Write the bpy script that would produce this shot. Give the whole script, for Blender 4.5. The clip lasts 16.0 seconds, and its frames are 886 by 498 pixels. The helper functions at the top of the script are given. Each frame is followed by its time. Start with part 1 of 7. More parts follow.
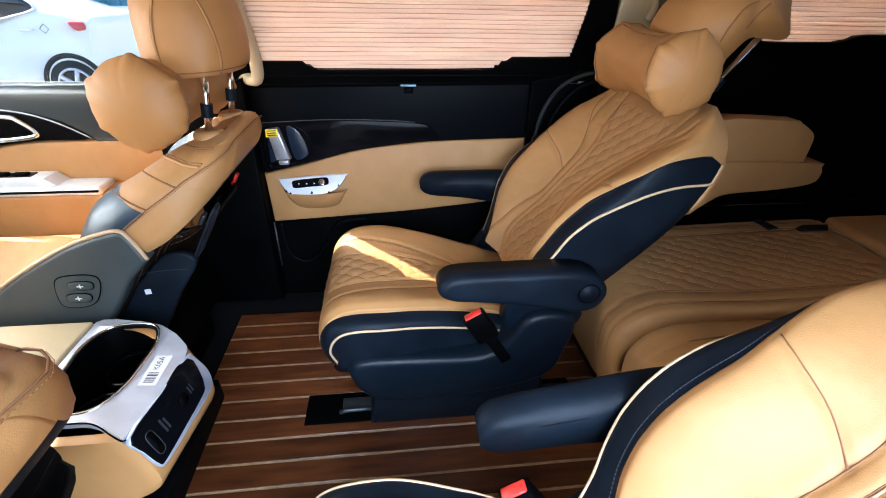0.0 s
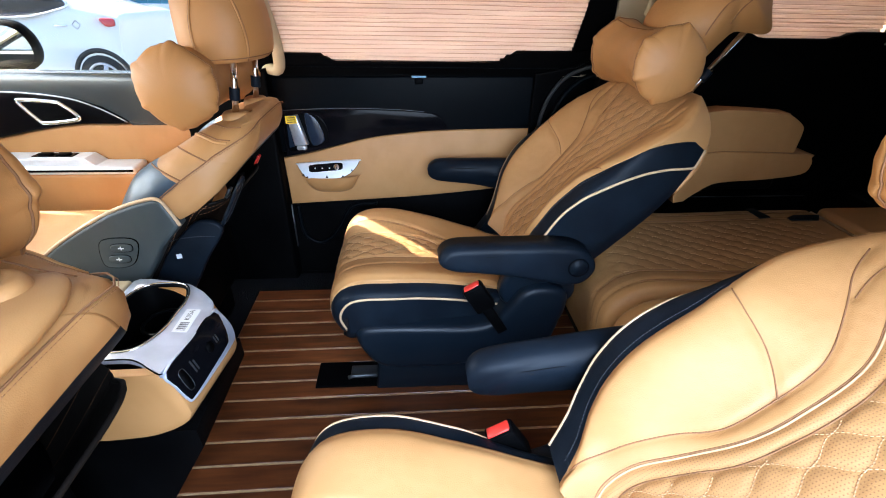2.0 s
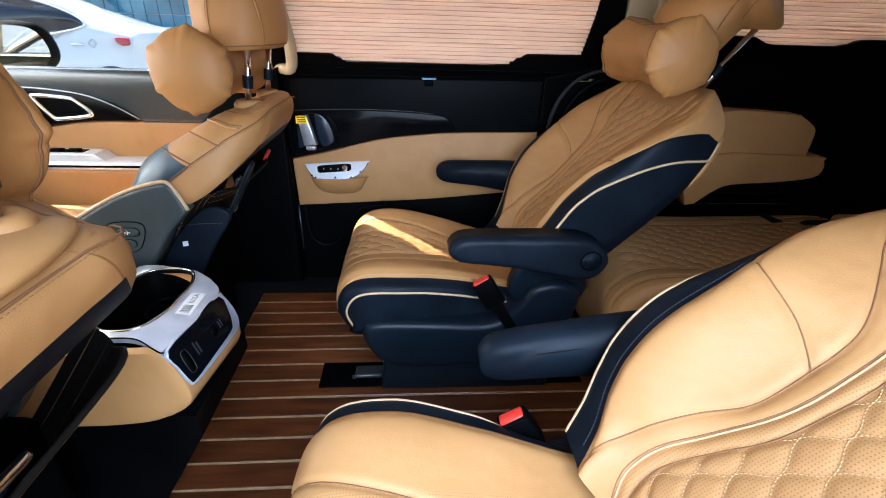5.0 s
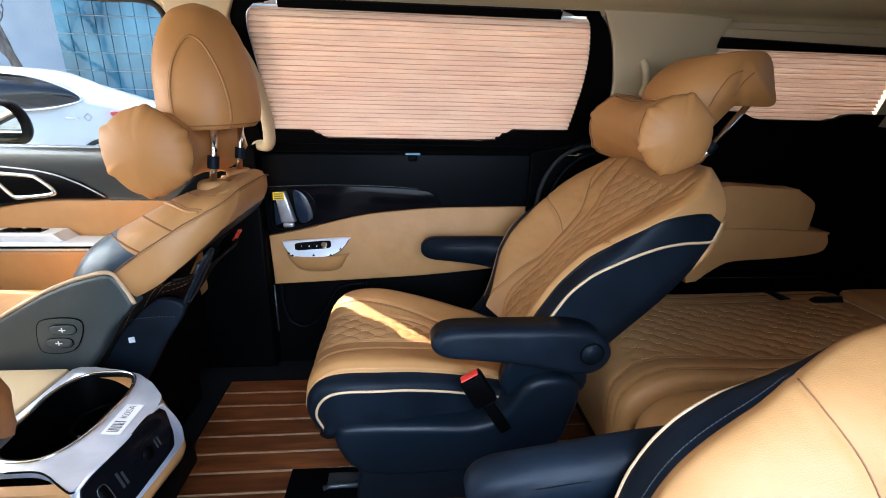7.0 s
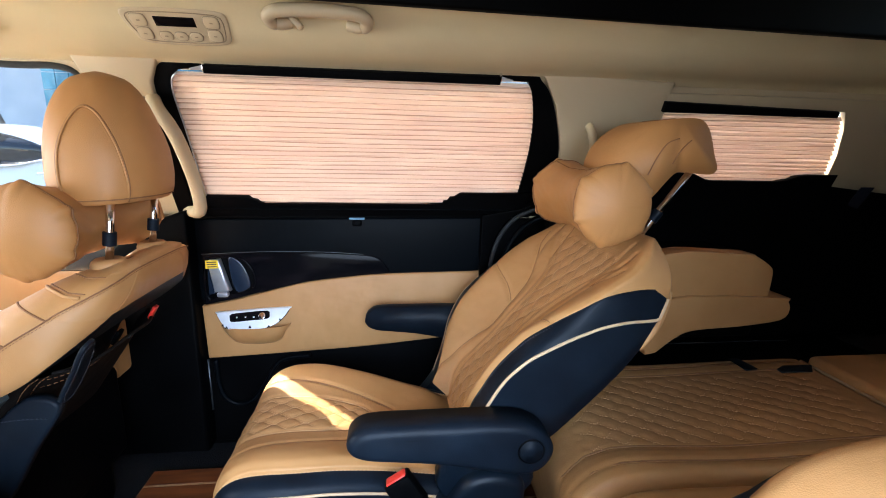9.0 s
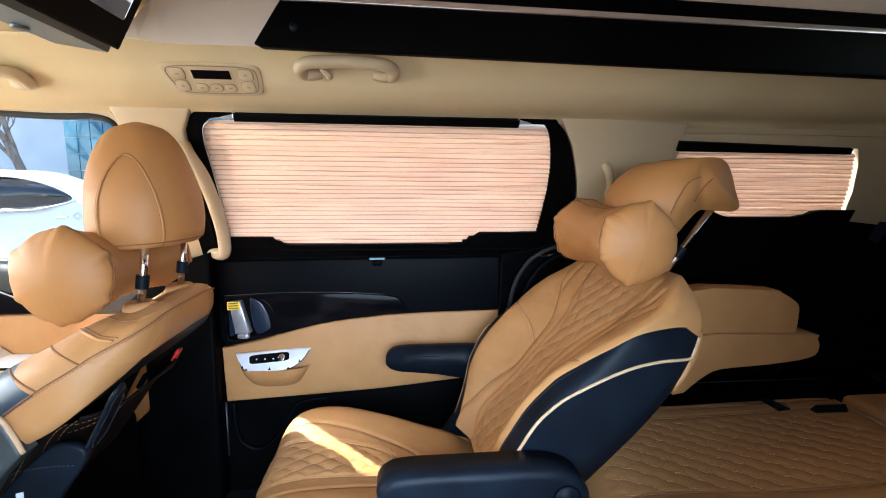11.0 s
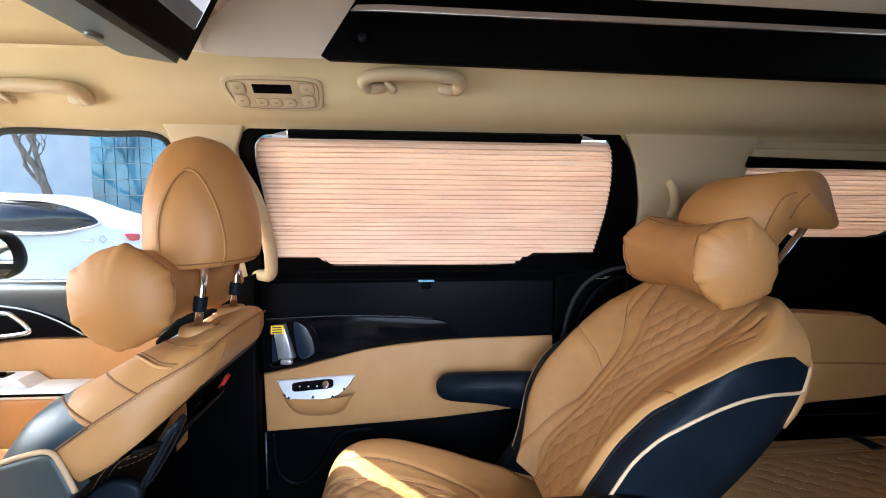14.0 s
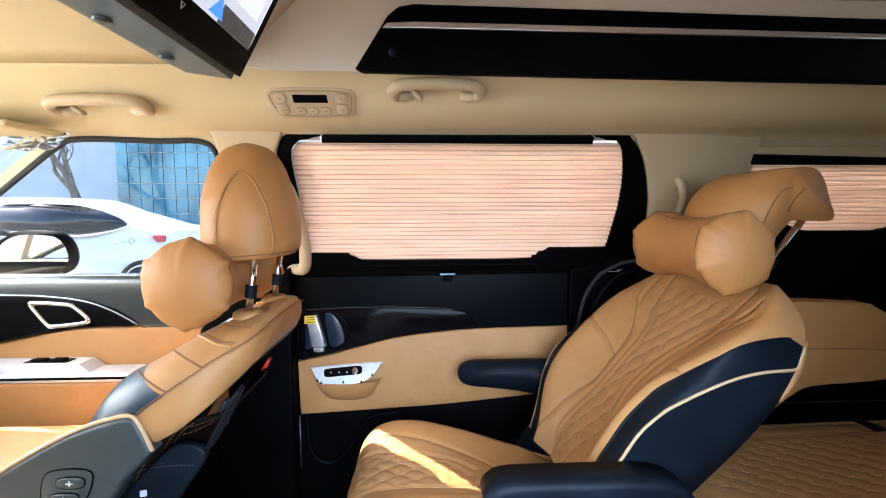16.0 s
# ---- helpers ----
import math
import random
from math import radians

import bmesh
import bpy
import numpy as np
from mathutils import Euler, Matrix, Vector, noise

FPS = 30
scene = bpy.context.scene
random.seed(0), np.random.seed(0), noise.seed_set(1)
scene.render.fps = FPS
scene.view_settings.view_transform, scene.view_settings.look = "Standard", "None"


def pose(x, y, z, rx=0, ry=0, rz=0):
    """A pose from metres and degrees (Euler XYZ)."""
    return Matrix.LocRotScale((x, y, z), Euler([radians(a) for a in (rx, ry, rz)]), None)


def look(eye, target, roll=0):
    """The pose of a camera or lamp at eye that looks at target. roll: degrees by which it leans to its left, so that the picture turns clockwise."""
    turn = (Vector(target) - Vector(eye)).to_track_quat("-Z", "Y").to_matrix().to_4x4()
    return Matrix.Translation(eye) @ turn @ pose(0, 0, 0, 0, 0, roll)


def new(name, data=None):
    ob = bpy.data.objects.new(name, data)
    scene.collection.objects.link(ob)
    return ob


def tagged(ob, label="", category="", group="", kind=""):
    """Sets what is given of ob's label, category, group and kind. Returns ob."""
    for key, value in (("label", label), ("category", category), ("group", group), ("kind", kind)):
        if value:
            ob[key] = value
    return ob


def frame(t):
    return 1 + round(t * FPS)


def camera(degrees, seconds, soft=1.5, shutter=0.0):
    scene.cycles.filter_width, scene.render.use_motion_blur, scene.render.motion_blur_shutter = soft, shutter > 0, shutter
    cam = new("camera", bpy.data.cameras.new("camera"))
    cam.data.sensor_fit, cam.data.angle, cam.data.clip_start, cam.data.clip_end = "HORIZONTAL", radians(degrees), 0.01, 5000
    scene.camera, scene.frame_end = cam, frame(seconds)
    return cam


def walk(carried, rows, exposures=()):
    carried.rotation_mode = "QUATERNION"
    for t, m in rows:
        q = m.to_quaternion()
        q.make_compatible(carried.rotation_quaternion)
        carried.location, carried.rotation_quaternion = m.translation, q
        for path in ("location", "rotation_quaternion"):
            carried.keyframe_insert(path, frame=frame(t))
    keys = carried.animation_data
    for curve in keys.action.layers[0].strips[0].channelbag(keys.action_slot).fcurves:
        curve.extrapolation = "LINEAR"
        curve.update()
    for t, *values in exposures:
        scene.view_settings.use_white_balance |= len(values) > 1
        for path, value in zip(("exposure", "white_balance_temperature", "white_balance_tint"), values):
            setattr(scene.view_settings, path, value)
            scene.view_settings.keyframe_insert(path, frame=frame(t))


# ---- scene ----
cam = camera(88.6, 16.0, soft=1.0)
PATH = [
    (0, (0.726, 0.504, 1.018), (0.928, 2.231, 0.029), 1.0),
    (0.5, (0.746, 0.463, 1.023), (0.929, 2.194, 0.037), 1.1),
    (1, (0.736, 0.443, 1.021), (0.907, 2.177, 0.039), 1.3),
    (1.5, (0.74, 0.429, 1.017), (0.898, 2.163, 0.032), 1.3),
    (2, (0.745, 0.393, 1.013), (0.886, 2.124, 0.021), 1.2),
    (2.5, (0.748, 0.352, 1.004), (0.876, 2.077, 0.0), 1.2),
    (3, (0.747, 0.319, 0.994), (0.866, 2.039, -0.021), 1.2),
    (3.2, (0.751, 0.309, 0.991), (0.86, 2.024, -0.033), 1.1),
    (5.5, (0.721, 0.404, 0.93), (0.859, 2.215, 0.093), 1.9),
    (6, (0.718, 0.432, 0.93), (0.868, 2.271, 0.158), 1.7),
    (6.5, (0.735, 0.453, 0.94), (0.895, 2.318, 0.236), 1.6),
    (7, (0.756, 0.49, 0.946), (0.923, 2.376, 0.302), 1.5),
    (7.5, (0.791, 0.525, 0.953), (0.971, 2.429, 0.368), 1.6),
    (8, (0.821, 0.545, 0.973), (1.016, 2.464, 0.442), 1.4),
    (8.5, (0.845, 0.559, 0.98), (1.055, 2.488, 0.495), 1.3),
    (9, (0.89, 0.578, 0.985), (1.112, 2.516, 0.542), 1.2),
    (9.2, (0.91, 0.586, 0.987), (1.133, 2.527, 0.561), 1.2),
    (11.3, (0.815, 0.575, 0.989), (1.005, 2.546, 0.716), 0.3),
    (11.5, (0.79, 0.578, 0.988), (0.983, 2.549, 0.709), 0.1),
    (12, (0.767, 0.578, 0.99), (0.94, 2.552, 0.715), 0.2),
    (12.5, (0.75, 0.593, 0.983), (0.915, 2.57, 0.729), 0.1),
    (13, (0.743, 0.616, 0.981), (0.896, 2.597, 0.751), 0.2),
    (13.5, (0.735, 0.633, 0.975), (0.883, 2.618, 0.774), 0.2),
    (14, (0.736, 0.647, 0.973), (0.878, 2.635, 0.799), 0.3),
    (14.5, (0.732, 0.651, 0.973), (0.87, 2.641, 0.828), 0.3),
    (15, (0.728, 0.647, 0.976), (0.857, 2.639, 0.852), 0.3),
    (15.1, (0.726, 0.646, 0.976), (0.854, 2.638, 0.856), 0.3),
    (15.2, (0.777, 0.552, 0.954), (0.881, 2.543, 0.791), -0.2),
    (15.5, (0.753, 0.549, 0.954), (0.846, 2.54, 0.792), -0.2),
    (16, (0.712, 0.555, 0.964), (0.789, 2.546, 0.793), -0.2),
]
# the clip's camera darkens a little towards its middle
EXPOSURES = [(0, 2.05), (1.5, 2.03), (3.0, 1.97), (5.5, 1.70), (6.5, 1.78), (7.5, 1.96), (9.0, 2.17), (11.5, 2.22), (14.0, 2.12), (16, 2.20)]
walk(cam, [(t, look(eye, target, roll)) for t, eye, target, roll in PATH], EXPOSURES)
# ---- world, sun, exposure ----
SUN_WAY = Vector((0.88, -0.365, -1.0))
world = bpy.data.worlds.new("world")
scene.world = world
world.use_nodes = True
wn = world.node_tree.nodes
sky = wn.new("ShaderNodeTexSky")
sky.sky_type = "NISHITA"
sky.sun_disc = False
sky.sun_elevation = math.asin(1.0 / SUN_WAY.length)
sky.sun_rotation = math.atan2(SUN_WAY.x, SUN_WAY.y) + math.pi
wn["Background"].inputs["Strength"].default_value = 0.15
world.node_tree.links.new(sky.outputs["Color"], wn["Background"].inputs["Color"])

sun = new("sun", bpy.data.lights.new("sun", "SUN"))
sun.data.energy, sun.data.angle, sun.data.color = 5.0, radians(0.5), (1.0, 0.95, 0.88)
sun.matrix_world = look((0, 0, 6), Vector((0, 0, 6)) + SUN_WAY)

# the sky's light through the open sliding door behind the camera
door_light = new("door_light", bpy.data.lights.new("door_light", "AREA"))
door_light.data.shape, door_light.data.size, door_light.data.size_y = "RECTANGLE", 1.2, 1.1
door_light.data.energy, door_light.data.color = 9.7, (0.565, 0.735, 1.0)
door_light.data.spread = radians(105)
door_light.matrix_world = look((0.90, -0.10, 0.96), (0.84, 0.95, 0.12))

# the sky's light through the windscreen
screen_light = new("screen_light", bpy.data.lights.new("screen_light", "AREA"))
screen_light.data.shape, screen_light.data.size, screen_light.data.size_y = "RECTANGLE", 1.3, 0.5
screen_light.data.energy, screen_light.data.color = 5.2, (0.92, 0.95, 0.92)
screen_light.matrix_world = look((-0.80, 1.137, 0.99), (0.0, 1.25, 0.92))

# ---- materials ----
def shader(name, base=(0.5, 0.5, 0.5), rough=0.5, metal=0.0, spec=0.5, coat=0.0):
    m = bpy.data.materials.new(name)
    m.use_nodes = True
    p = m.node_tree.nodes["Principled BSDF"]
    p.inputs["Base Color"].default_value = (*base, 1)
    p.inputs["Roughness"].default_value = rough
    p.inputs["Metallic"].default_value = metal
    p.inputs["Specular IOR Level"].default_value = spec
    p.inputs["Coat Weight"].default_value = coat
    return m


def nodes_of(m):
    nt = m.node_tree
    return nt, nt.nodes, nt.nodes["Principled BSDF"]


def noise_mix(m, a, b, scale, detail=3.0, stretch=(1, 1, 1), lo=0.35, hi=0.65):
    """Base colour between a and b by a noise at the given scale."""
    nt, n, p = nodes_of(m)
    tc, mp, tex, ramp = n.new("ShaderNodeTexCoord"), n.new("ShaderNodeMapping"), n.new("ShaderNodeTexNoise"), n.new("ShaderNodeValToRGB")
    mp.inputs["Scale"].default_value = stretch
    tex.inputs["Scale"].default_value, tex.inputs["Detail"].default_value = scale, detail
    ramp.color_ramp.elements[0].position, ramp.color_ramp.elements[1].position = lo, hi
    ramp.color_ramp.elements[0].color, ramp.color_ramp.elements[1].color = (*a, 1), (*b, 1)
    nt.links.new(tc.outputs["Object"], mp.inputs["Vector"])
    nt.links.new(mp.outputs["Vector"], tex.inputs["Vector"])
    nt.links.new(tex.outputs["Fac"], ramp.inputs["Fac"])
    nt.links.new(ramp.outputs["Color"], p.inputs["Base Color"])
    return mp, tex, ramp


def bump(m, scale, strength, distance=0.001, kind="NOISE", second=0.0):
    nt, n, p = nodes_of(m)
    tc, b = n.new("ShaderNodeTexCoord"), n.new("ShaderNodeBump")
    tex = n.new("ShaderNodeTexVoronoi" if kind == "VORONOI" else "ShaderNodeTexNoise")
    tex.inputs["Scale"].default_value = scale
    b.inputs["Strength"].default_value, b.inputs["Distance"].default_value = strength, distance
    nt.links.new(tc.outputs["Object"], tex.inputs["Vector"])
    nt.links.new(tex.outputs["Distance" if kind == "VORONOI" else "Fac"], b.inputs["Height"])
    if second:
        t2, b2 = n.new("ShaderNodeTexNoise"), n.new("ShaderNodeBump")
        t2.inputs["Scale"].default_value, t2.inputs["Detail"].default_value = second, 2.0
        b2.inputs["Strength"].default_value, b2.inputs["Distance"].default_value = 0.35, 0.012
        nt.links.new(tc.outputs["Object"], t2.inputs["Vector"])
        nt.links.new(t2.outputs["Fac"], b2.inputs["Height"])
        nt.links.new(b2.outputs["Normal"], b.inputs["Normal"])
    nt.links.new(b.outputs["Normal"], p.inputs["Normal"])
    return m


TAN_A, TAN_B = (0.422, 0.201, 0.069), (0.462, 0.227, 0.083)
tan_leather = shader("tan_leather", TAN_B, 0.52, spec=0.42)
noise_mix(tan_leather, TAN_A, TAN_B, 9.0)
bump(tan_leather, 650, 0.25, 0.0006, "VORONOI", 14)

cover_tan = shader("orange_tan_leather", (0.44, 0.185, 0.055), 0.50, spec=0.40)
noise_mix(cover_tan, (0.415, 0.182, 0.056), (0.450, 0.202, 0.066), 7.0)
bump(cover_tan, 650, 0.25, 0.0006, "VORONOI", 11)

tan_perforated = shader("tan_perforated_leather", TAN_B, 0.54, spec=0.42)
nt, n, p = nodes_of(tan_perforated)
uv, sep = n.new("ShaderNodeUVMap"), n.new("ShaderNodeVectorMath")
sep.operation = "MULTIPLY"
sep.inputs[1].default_value = (250, 250, 0)
fr = n.new("ShaderNodeVectorMath")
fr.operation = "FRACTION"
ds = n.new("ShaderNodeVectorMath")
ds.operation = "DISTANCE"
ds.inputs[1].default_value = (0.5, 0.5, 0)
ramp = n.new("ShaderNodeValToRGB")
ramp.color_ramp.elements[0].position, ramp.color_ramp.elements[1].position = 0.12, 0.20
ramp.color_ramp.elements[0].color, ramp.color_ramp.elements[1].color = (0.18, 0.085, 0.034, 1), (*TAN_B, 1)
nt.links.new(uv.outputs["UV"], sep.inputs[0])
nt.links.new(sep.outputs["Vector"], fr.inputs[0])
nt.links.new(fr.outputs["Vector"], ds.inputs[0])
nt.links.new(ds.outputs["Value"], ramp.inputs["Fac"])
nt.links.new(ramp.outputs["Color"], p.inputs["Base Color"])
bump(tan_perforated, 650, 0.25, 0.0006, "VORONOI")

black_leather = shader("black_leather", (0.006, 0.008, 0.011), 0.46, spec=0.12)
# the blue cast in this black stands for light from the doorway
noise_mix(black_leather, (0.0035, 0.0058, 0.0095), (0.0055, 0.0095, 0.0150), 12.0)
bump(black_leather, 600, 0.25, 0.0006, "VORONOI", 12)
pocket_black = shader("brown_black_leather", (0.008, 0.006, 0.005), 0.6, spec=0.10)
bump(pocket_black, 600, 0.25, 0.0006, "VORONOI", 12)
# dark leather with the sky's reflection put into its blue base
sky_tint_leather = shader("sky_tint_leather", (0.014, 0.030, 0.046), 0.36, spec=0.6)
noise_mix(sky_tint_leather, (0.011, 0.024, 0.038), (0.017, 0.036, 0.054), 12.0)
bump(sky_tint_leather, 600, 0.25, 0.0006, "VORONOI", 12)
slate_leather = shader("slate_leather", (0.036, 0.046, 0.047), 0.42)
bump(slate_leather, 600, 0.25, 0.0006, "VORONOI", 12)
piping_mat = shader("cream_piping", (0.54, 0.355, 0.205), 0.5)
thread_light = shader("light_thread", (0.56, 0.34, 0.18), 0.8)
thread_brown = shader("brown_thread", (0.23, 0.098, 0.038), 0.8)
thread_grey = shader("grey_thread", (0.040, 0.045, 0.055), 0.8)
black_plastic = shader("black_plastic", (0.003, 0.003, 0.003), 0.5, spec=0.028)
noise_mix(black_plastic, (0.0010, 0.0010, 0.0012), (0.0022, 0.0022, 0.0024), 6.0)
bump(black_plastic, 900, 0.2, 0.0004, "VORONOI")
navy_plastic = shader("dark_blue_black_plastic", (0.0018, 0.0026, 0.0036), 0.42, spec=0.045)
bump(navy_plastic, 900, 0.2, 0.0004, "VORONOI")
carpet = shader("black_carpet", (0.008, 0.008, 0.009), 0.95, spec=0.1)
bump(carpet, 300, 0.8, 0.004)
gloss_black = shader("gloss_black_trim", (0.006, 0.005, 0.006), 0.10, spec=0.07)
noise_mix(gloss_black, (0.003, 0.003, 0.004), (0.012, 0.009, 0.011), 7.0, 4.0, (1, 1, 3), 0.5, 0.8)
tray_silver = shader("pale_silver_plastic", (0.52, 0.55, 0.63), 0.30, 0.45)
noise_mix(tray_silver, (0.48, 0.51, 0.59), (0.56, 0.59, 0.67), 30.0)
brushed = shader("pale_silver_strip", (0.70, 0.70, 0.74), 0.22, 0.9)
film = shader("clear_plastic_film", (0.92, 0.92, 0.90), 0.08, spec=0.8)
nodes_of(film)[2].inputs["Transmission Weight"].default_value = 0.85
nodes_of(film)[2].inputs["IOR"].default_value = 1.2
chrome = shader("chrome", (0.80, 0.80, 0.81), 0.10, 1.0)
satin_silver = shader("satin_silver_trim", (0.52, 0.53, 0.56), 0.30, 0.75)
noise_mix(satin_silver, (0.46, 0.47, 0.50), (0.58, 0.59, 0.62), 40.0)
bright_silver = shader("bright_silver_trim", (0.74, 0.77, 0.82), 0.30, 0.22)
noise_mix(bright_silver, (0.70, 0.73, 0.78), (0.78, 0.81, 0.86), 30.0)
door_cap = shader("slate_door_cap", (0.028, 0.038, 0.044), 0.24, spec=1.0)
bump(door_cap, 600, 0.2, 0.0004, "VORONOI")
grip_blue = shader("blue_black_gloss", (0.012, 0.020, 0.036), 0.18, spec=0.7)
# brown that paints the shading of the blinds' folds
fold_shade_mat = shader("brown_fold_shade", (0.50, 0.30, 0.21), 0.9, spec=0.1)
steel = shader("painted_grey_steel", (0.10, 0.11, 0.12), 0.4, 0.8)
headliner_mat = shader("beige_headliner_cloth", (0.52, 0.37, 0.21), 0.9, spec=0.2)
noise_mix(headliner_mat, (0.61, 0.505, 0.305), (0.635, 0.525, 0.32), 8.0)
bump(headliner_mat, 700, 0.35, 0.0008)
cream_plastic = shader("cream_plastic", (0.50, 0.39, 0.245), 0.5)
bump(cream_plastic, 800, 0.2, 0.0004, "VORONOI")
# darker cream for painted edge shadows and the printed button marks
cream_shade = shader("cream_shadow_and_print", (0.27, 0.20, 0.12), 0.7)
# pale cream of the added wall that bounces sunlight to the ceiling
bounce_cream = shader("cream_bounce_wall", (0.66, 0.56, 0.40), 0.6)
bump(bounce_cream, 700, 0.2, 0.0005, "VORONOI")
white_liner = shader("pale_roof_lining", (0.72, 0.63, 0.53), 0.85, spec=0.2)
bump(white_liner, 600, 0.3, 0.0006)
red_plastic = shader("red_button_plastic", (0.62, 0.03, 0.02), 0.35)
yellow_paper = shader("yellow_sticker", (0.80, 0.55, 0.02), 0.6)
white_paper = shader("white_sticker", (0.72, 0.73, 0.76), 0.55)
ink = shader("black_ink", (0.02, 0.02, 0.02), 0.6)
teal_grey = shader("teal_grey_plastic", (0.030, 0.048, 0.050), 0.36)
bump(teal_grey, 800, 0.2, 0.0004, "VORONOI")
navy_web = shader("navy_webbing", (0.010, 0.013, 0.026), 0.7, spec=0.2)
bump(navy_web, 500, 0.5, 0.001)
shield_navy = shader("navy_seat_shield", (0.004, 0.008, 0.0135), 0.36, spec=0.18)
bump(shield_navy, 900, 0.2, 0.0004, "VORONOI")
white_ink = shader("white_ink", (0.75, 0.75, 0.75), 0.6)
blue_tab = shader("pale_blue_tab", (0.25, 0.45, 0.62), 0.4)

plank_mat = shader("varnished_teak_plank", (0.2, 0.07, 0.03), 0.36, coat=0.12)
mp, tex, ramp = noise_mix(plank_mat, (0.058, 0.0145, 0.0048), (0.185, 0.052, 0.0145), 5.0, 6.0, (1.2, 9, 9), 0.3, 0.72)
nt, n, p = nodes_of(plank_mat)
info, addv, hsv, mr = n.new("ShaderNodeObjectInfo"), n.new("ShaderNodeVectorMath"), n.new("ShaderNodeHueSaturation"), n.new("ShaderNodeMapRange")
mul = n.new("ShaderNodeVectorMath")
mul.operation = "SCALE"
mul.inputs[0].default_value = (7, 31, 3)
nt.links.new(info.outputs["Random"], mul.inputs["Scale"])
nt.links.new(mul.outputs["Vector"], mp.inputs["Location"])
mr.inputs["To Min"].default_value, mr.inputs["To Max"].default_value = 0.65, 1.35
nt.links.new(info.outputs["Random"], mr.inputs["Value"])
nt.links.new(mr.outputs["Result"], hsv.inputs["Value"])
nt.links.new(ramp.outputs["Color"], hsv.inputs["Color"])
nt.links.new(hsv.outputs["Color"], p.inputs["Base Color"])
bump(plank_mat, 90, 0.15, 0.0008)
caulk_mat = shader("pale_inlay_strip", (0.38, 0.22, 0.11), 0.5)
noise_mix(caulk_mat, (0.30, 0.17, 0.08), (0.44, 0.27, 0.14), 25.0)

blind_mat = bpy.data.materials.new("pink_pleated_fabric")
blind_mat.use_nodes = True
nt = blind_mat.node_tree
n = nt.nodes
n.remove(n["Principled BSDF"])
tc, mp, tex, ramp = n.new("ShaderNodeTexCoord"), n.new("ShaderNodeMapping"), n.new("ShaderNodeTexNoise"), n.new("ShaderNodeValToRGB")
mp.inputs["Scale"].default_value = (2.0, 3, 9)
tex.inputs["Scale"].default_value, tex.inputs["Detail"].default_value = 2.2, 4.0
ramp.color_ramp.elements[0].position, ramp.color_ramp.elements[1].position = 0.30, 0.66
ramp.color_ramp.elements[0].color, ramp.color_ramp.elements[1].color = (0.75, 0.525, 0.400, 1), (0.83, 0.625, 0.480, 1)
dif, trn, mix = n.new("ShaderNodeBsdfDiffuse"), n.new("ShaderNodeBsdfTranslucent"), n.new("ShaderNodeMixShader")
mix.inputs["Fac"].default_value = 0.078
nt.links.new(tc.outputs["Object"], mp.inputs["Vector"])
nt.links.new(mp.outputs["Vector"], tex.inputs["Vector"])
nt.links.new(tex.outputs["Fac"], ramp.inputs["Fac"])
nt.links.new(ramp.outputs["Color"], dif.inputs["Color"])
nt.links.new(ramp.outputs["Color"], trn.inputs["Color"])
nt.links.new(dif.outputs["BSDF"], mix.inputs[1])
nt.links.new(trn.outputs["BSDF"], mix.inputs[2])
nt.links.new(mix.outputs["Shader"], n["Material Output"].inputs["Surface"])

glass = shader("window_glass", (0.86, 0.92, 0.95), 0.0)
nodes_of(glass)[2].inputs["Transmission Weight"].default_value = 1.0
nodes_of(glass)[2].inputs["IOR"].default_value = 1.12
tinted = shader("tinted_car_glass", (0.02, 0.022, 0.026), 0.06, coat=0.5)
car_white = shader("white_car_paint", (0.78, 0.79, 0.80), 0.25, coat=0.8)
noise_mix(car_white, (0.76, 0.77, 0.78), (0.80, 0.81, 0.82), 2.0)
rubber = shader("black_rubber", (0.02, 0.02, 0.02), 0.8)
# unseen ground; its pale grey is chosen to bounce sunlight onto the ceiling
pale_ground = shader("pale_bounce_ground", (0.20, 0.20, 0.19), 0.9)
noise_mix(pale_ground, (0.17, 0.17, 0.165), (0.25, 0.245, 0.235), 6.0, 6.0)
bump(pale_ground, 120, 0.6, 0.01)
plaster = shader("grey_plaster", (0.42, 0.43, 0.45), 0.9)
noise_mix(plaster, (0.46, 0.51, 0.57), (0.56, 0.60, 0.64), 1.5, 6.0)
bark = shader("grey_bark", (0.20, 0.16, 0.13), 0.9)
noise_mix(bark, (0.13, 0.10, 0.08), (0.28, 0.23, 0.19), 12.0, 5.0, (1, 1, 0.2))
mirror_mat = shader("mirror_glass", (0.85, 0.86, 0.88), 0.02, 1.0)
red_lens = shader("red_lamp_lens", (0.45, 0.02, 0.02), 0.15, coat=0.6)
dark_glass = shader("building_glass", (0.04, 0.09, 0.12), 0.08, coat=0.5)
# the blue mottling paints reflections of the surroundings into the glass
noise_mix(dark_glass, (0.02, 0.10, 0.16), (0.15, 0.40, 0.52), 0.7, 5.0, (1, 1, 0.6))


def glow(name, colour, strength):
    m = bpy.data.materials.new(name)
    m.use_nodes = True
    q = m.node_tree.nodes["Principled BSDF"]
    q.inputs["Base Color"].default_value = (0.02, 0.02, 0.02, 1)
    q.inputs["Roughness"].default_value = 0.15
    q.inputs["Emission Color"].default_value = (*colour, 1)
    q.inputs["Emission Strength"].default_value = strength
    return m


# ---- builders ----
def thing(name, label, category, at=(0, 0, 0), group="", kind=""):
    ob = new(name)
    ob.empty_display_size = 0.05
    ob.location = at
    return tagged(ob, label, category, group, kind)


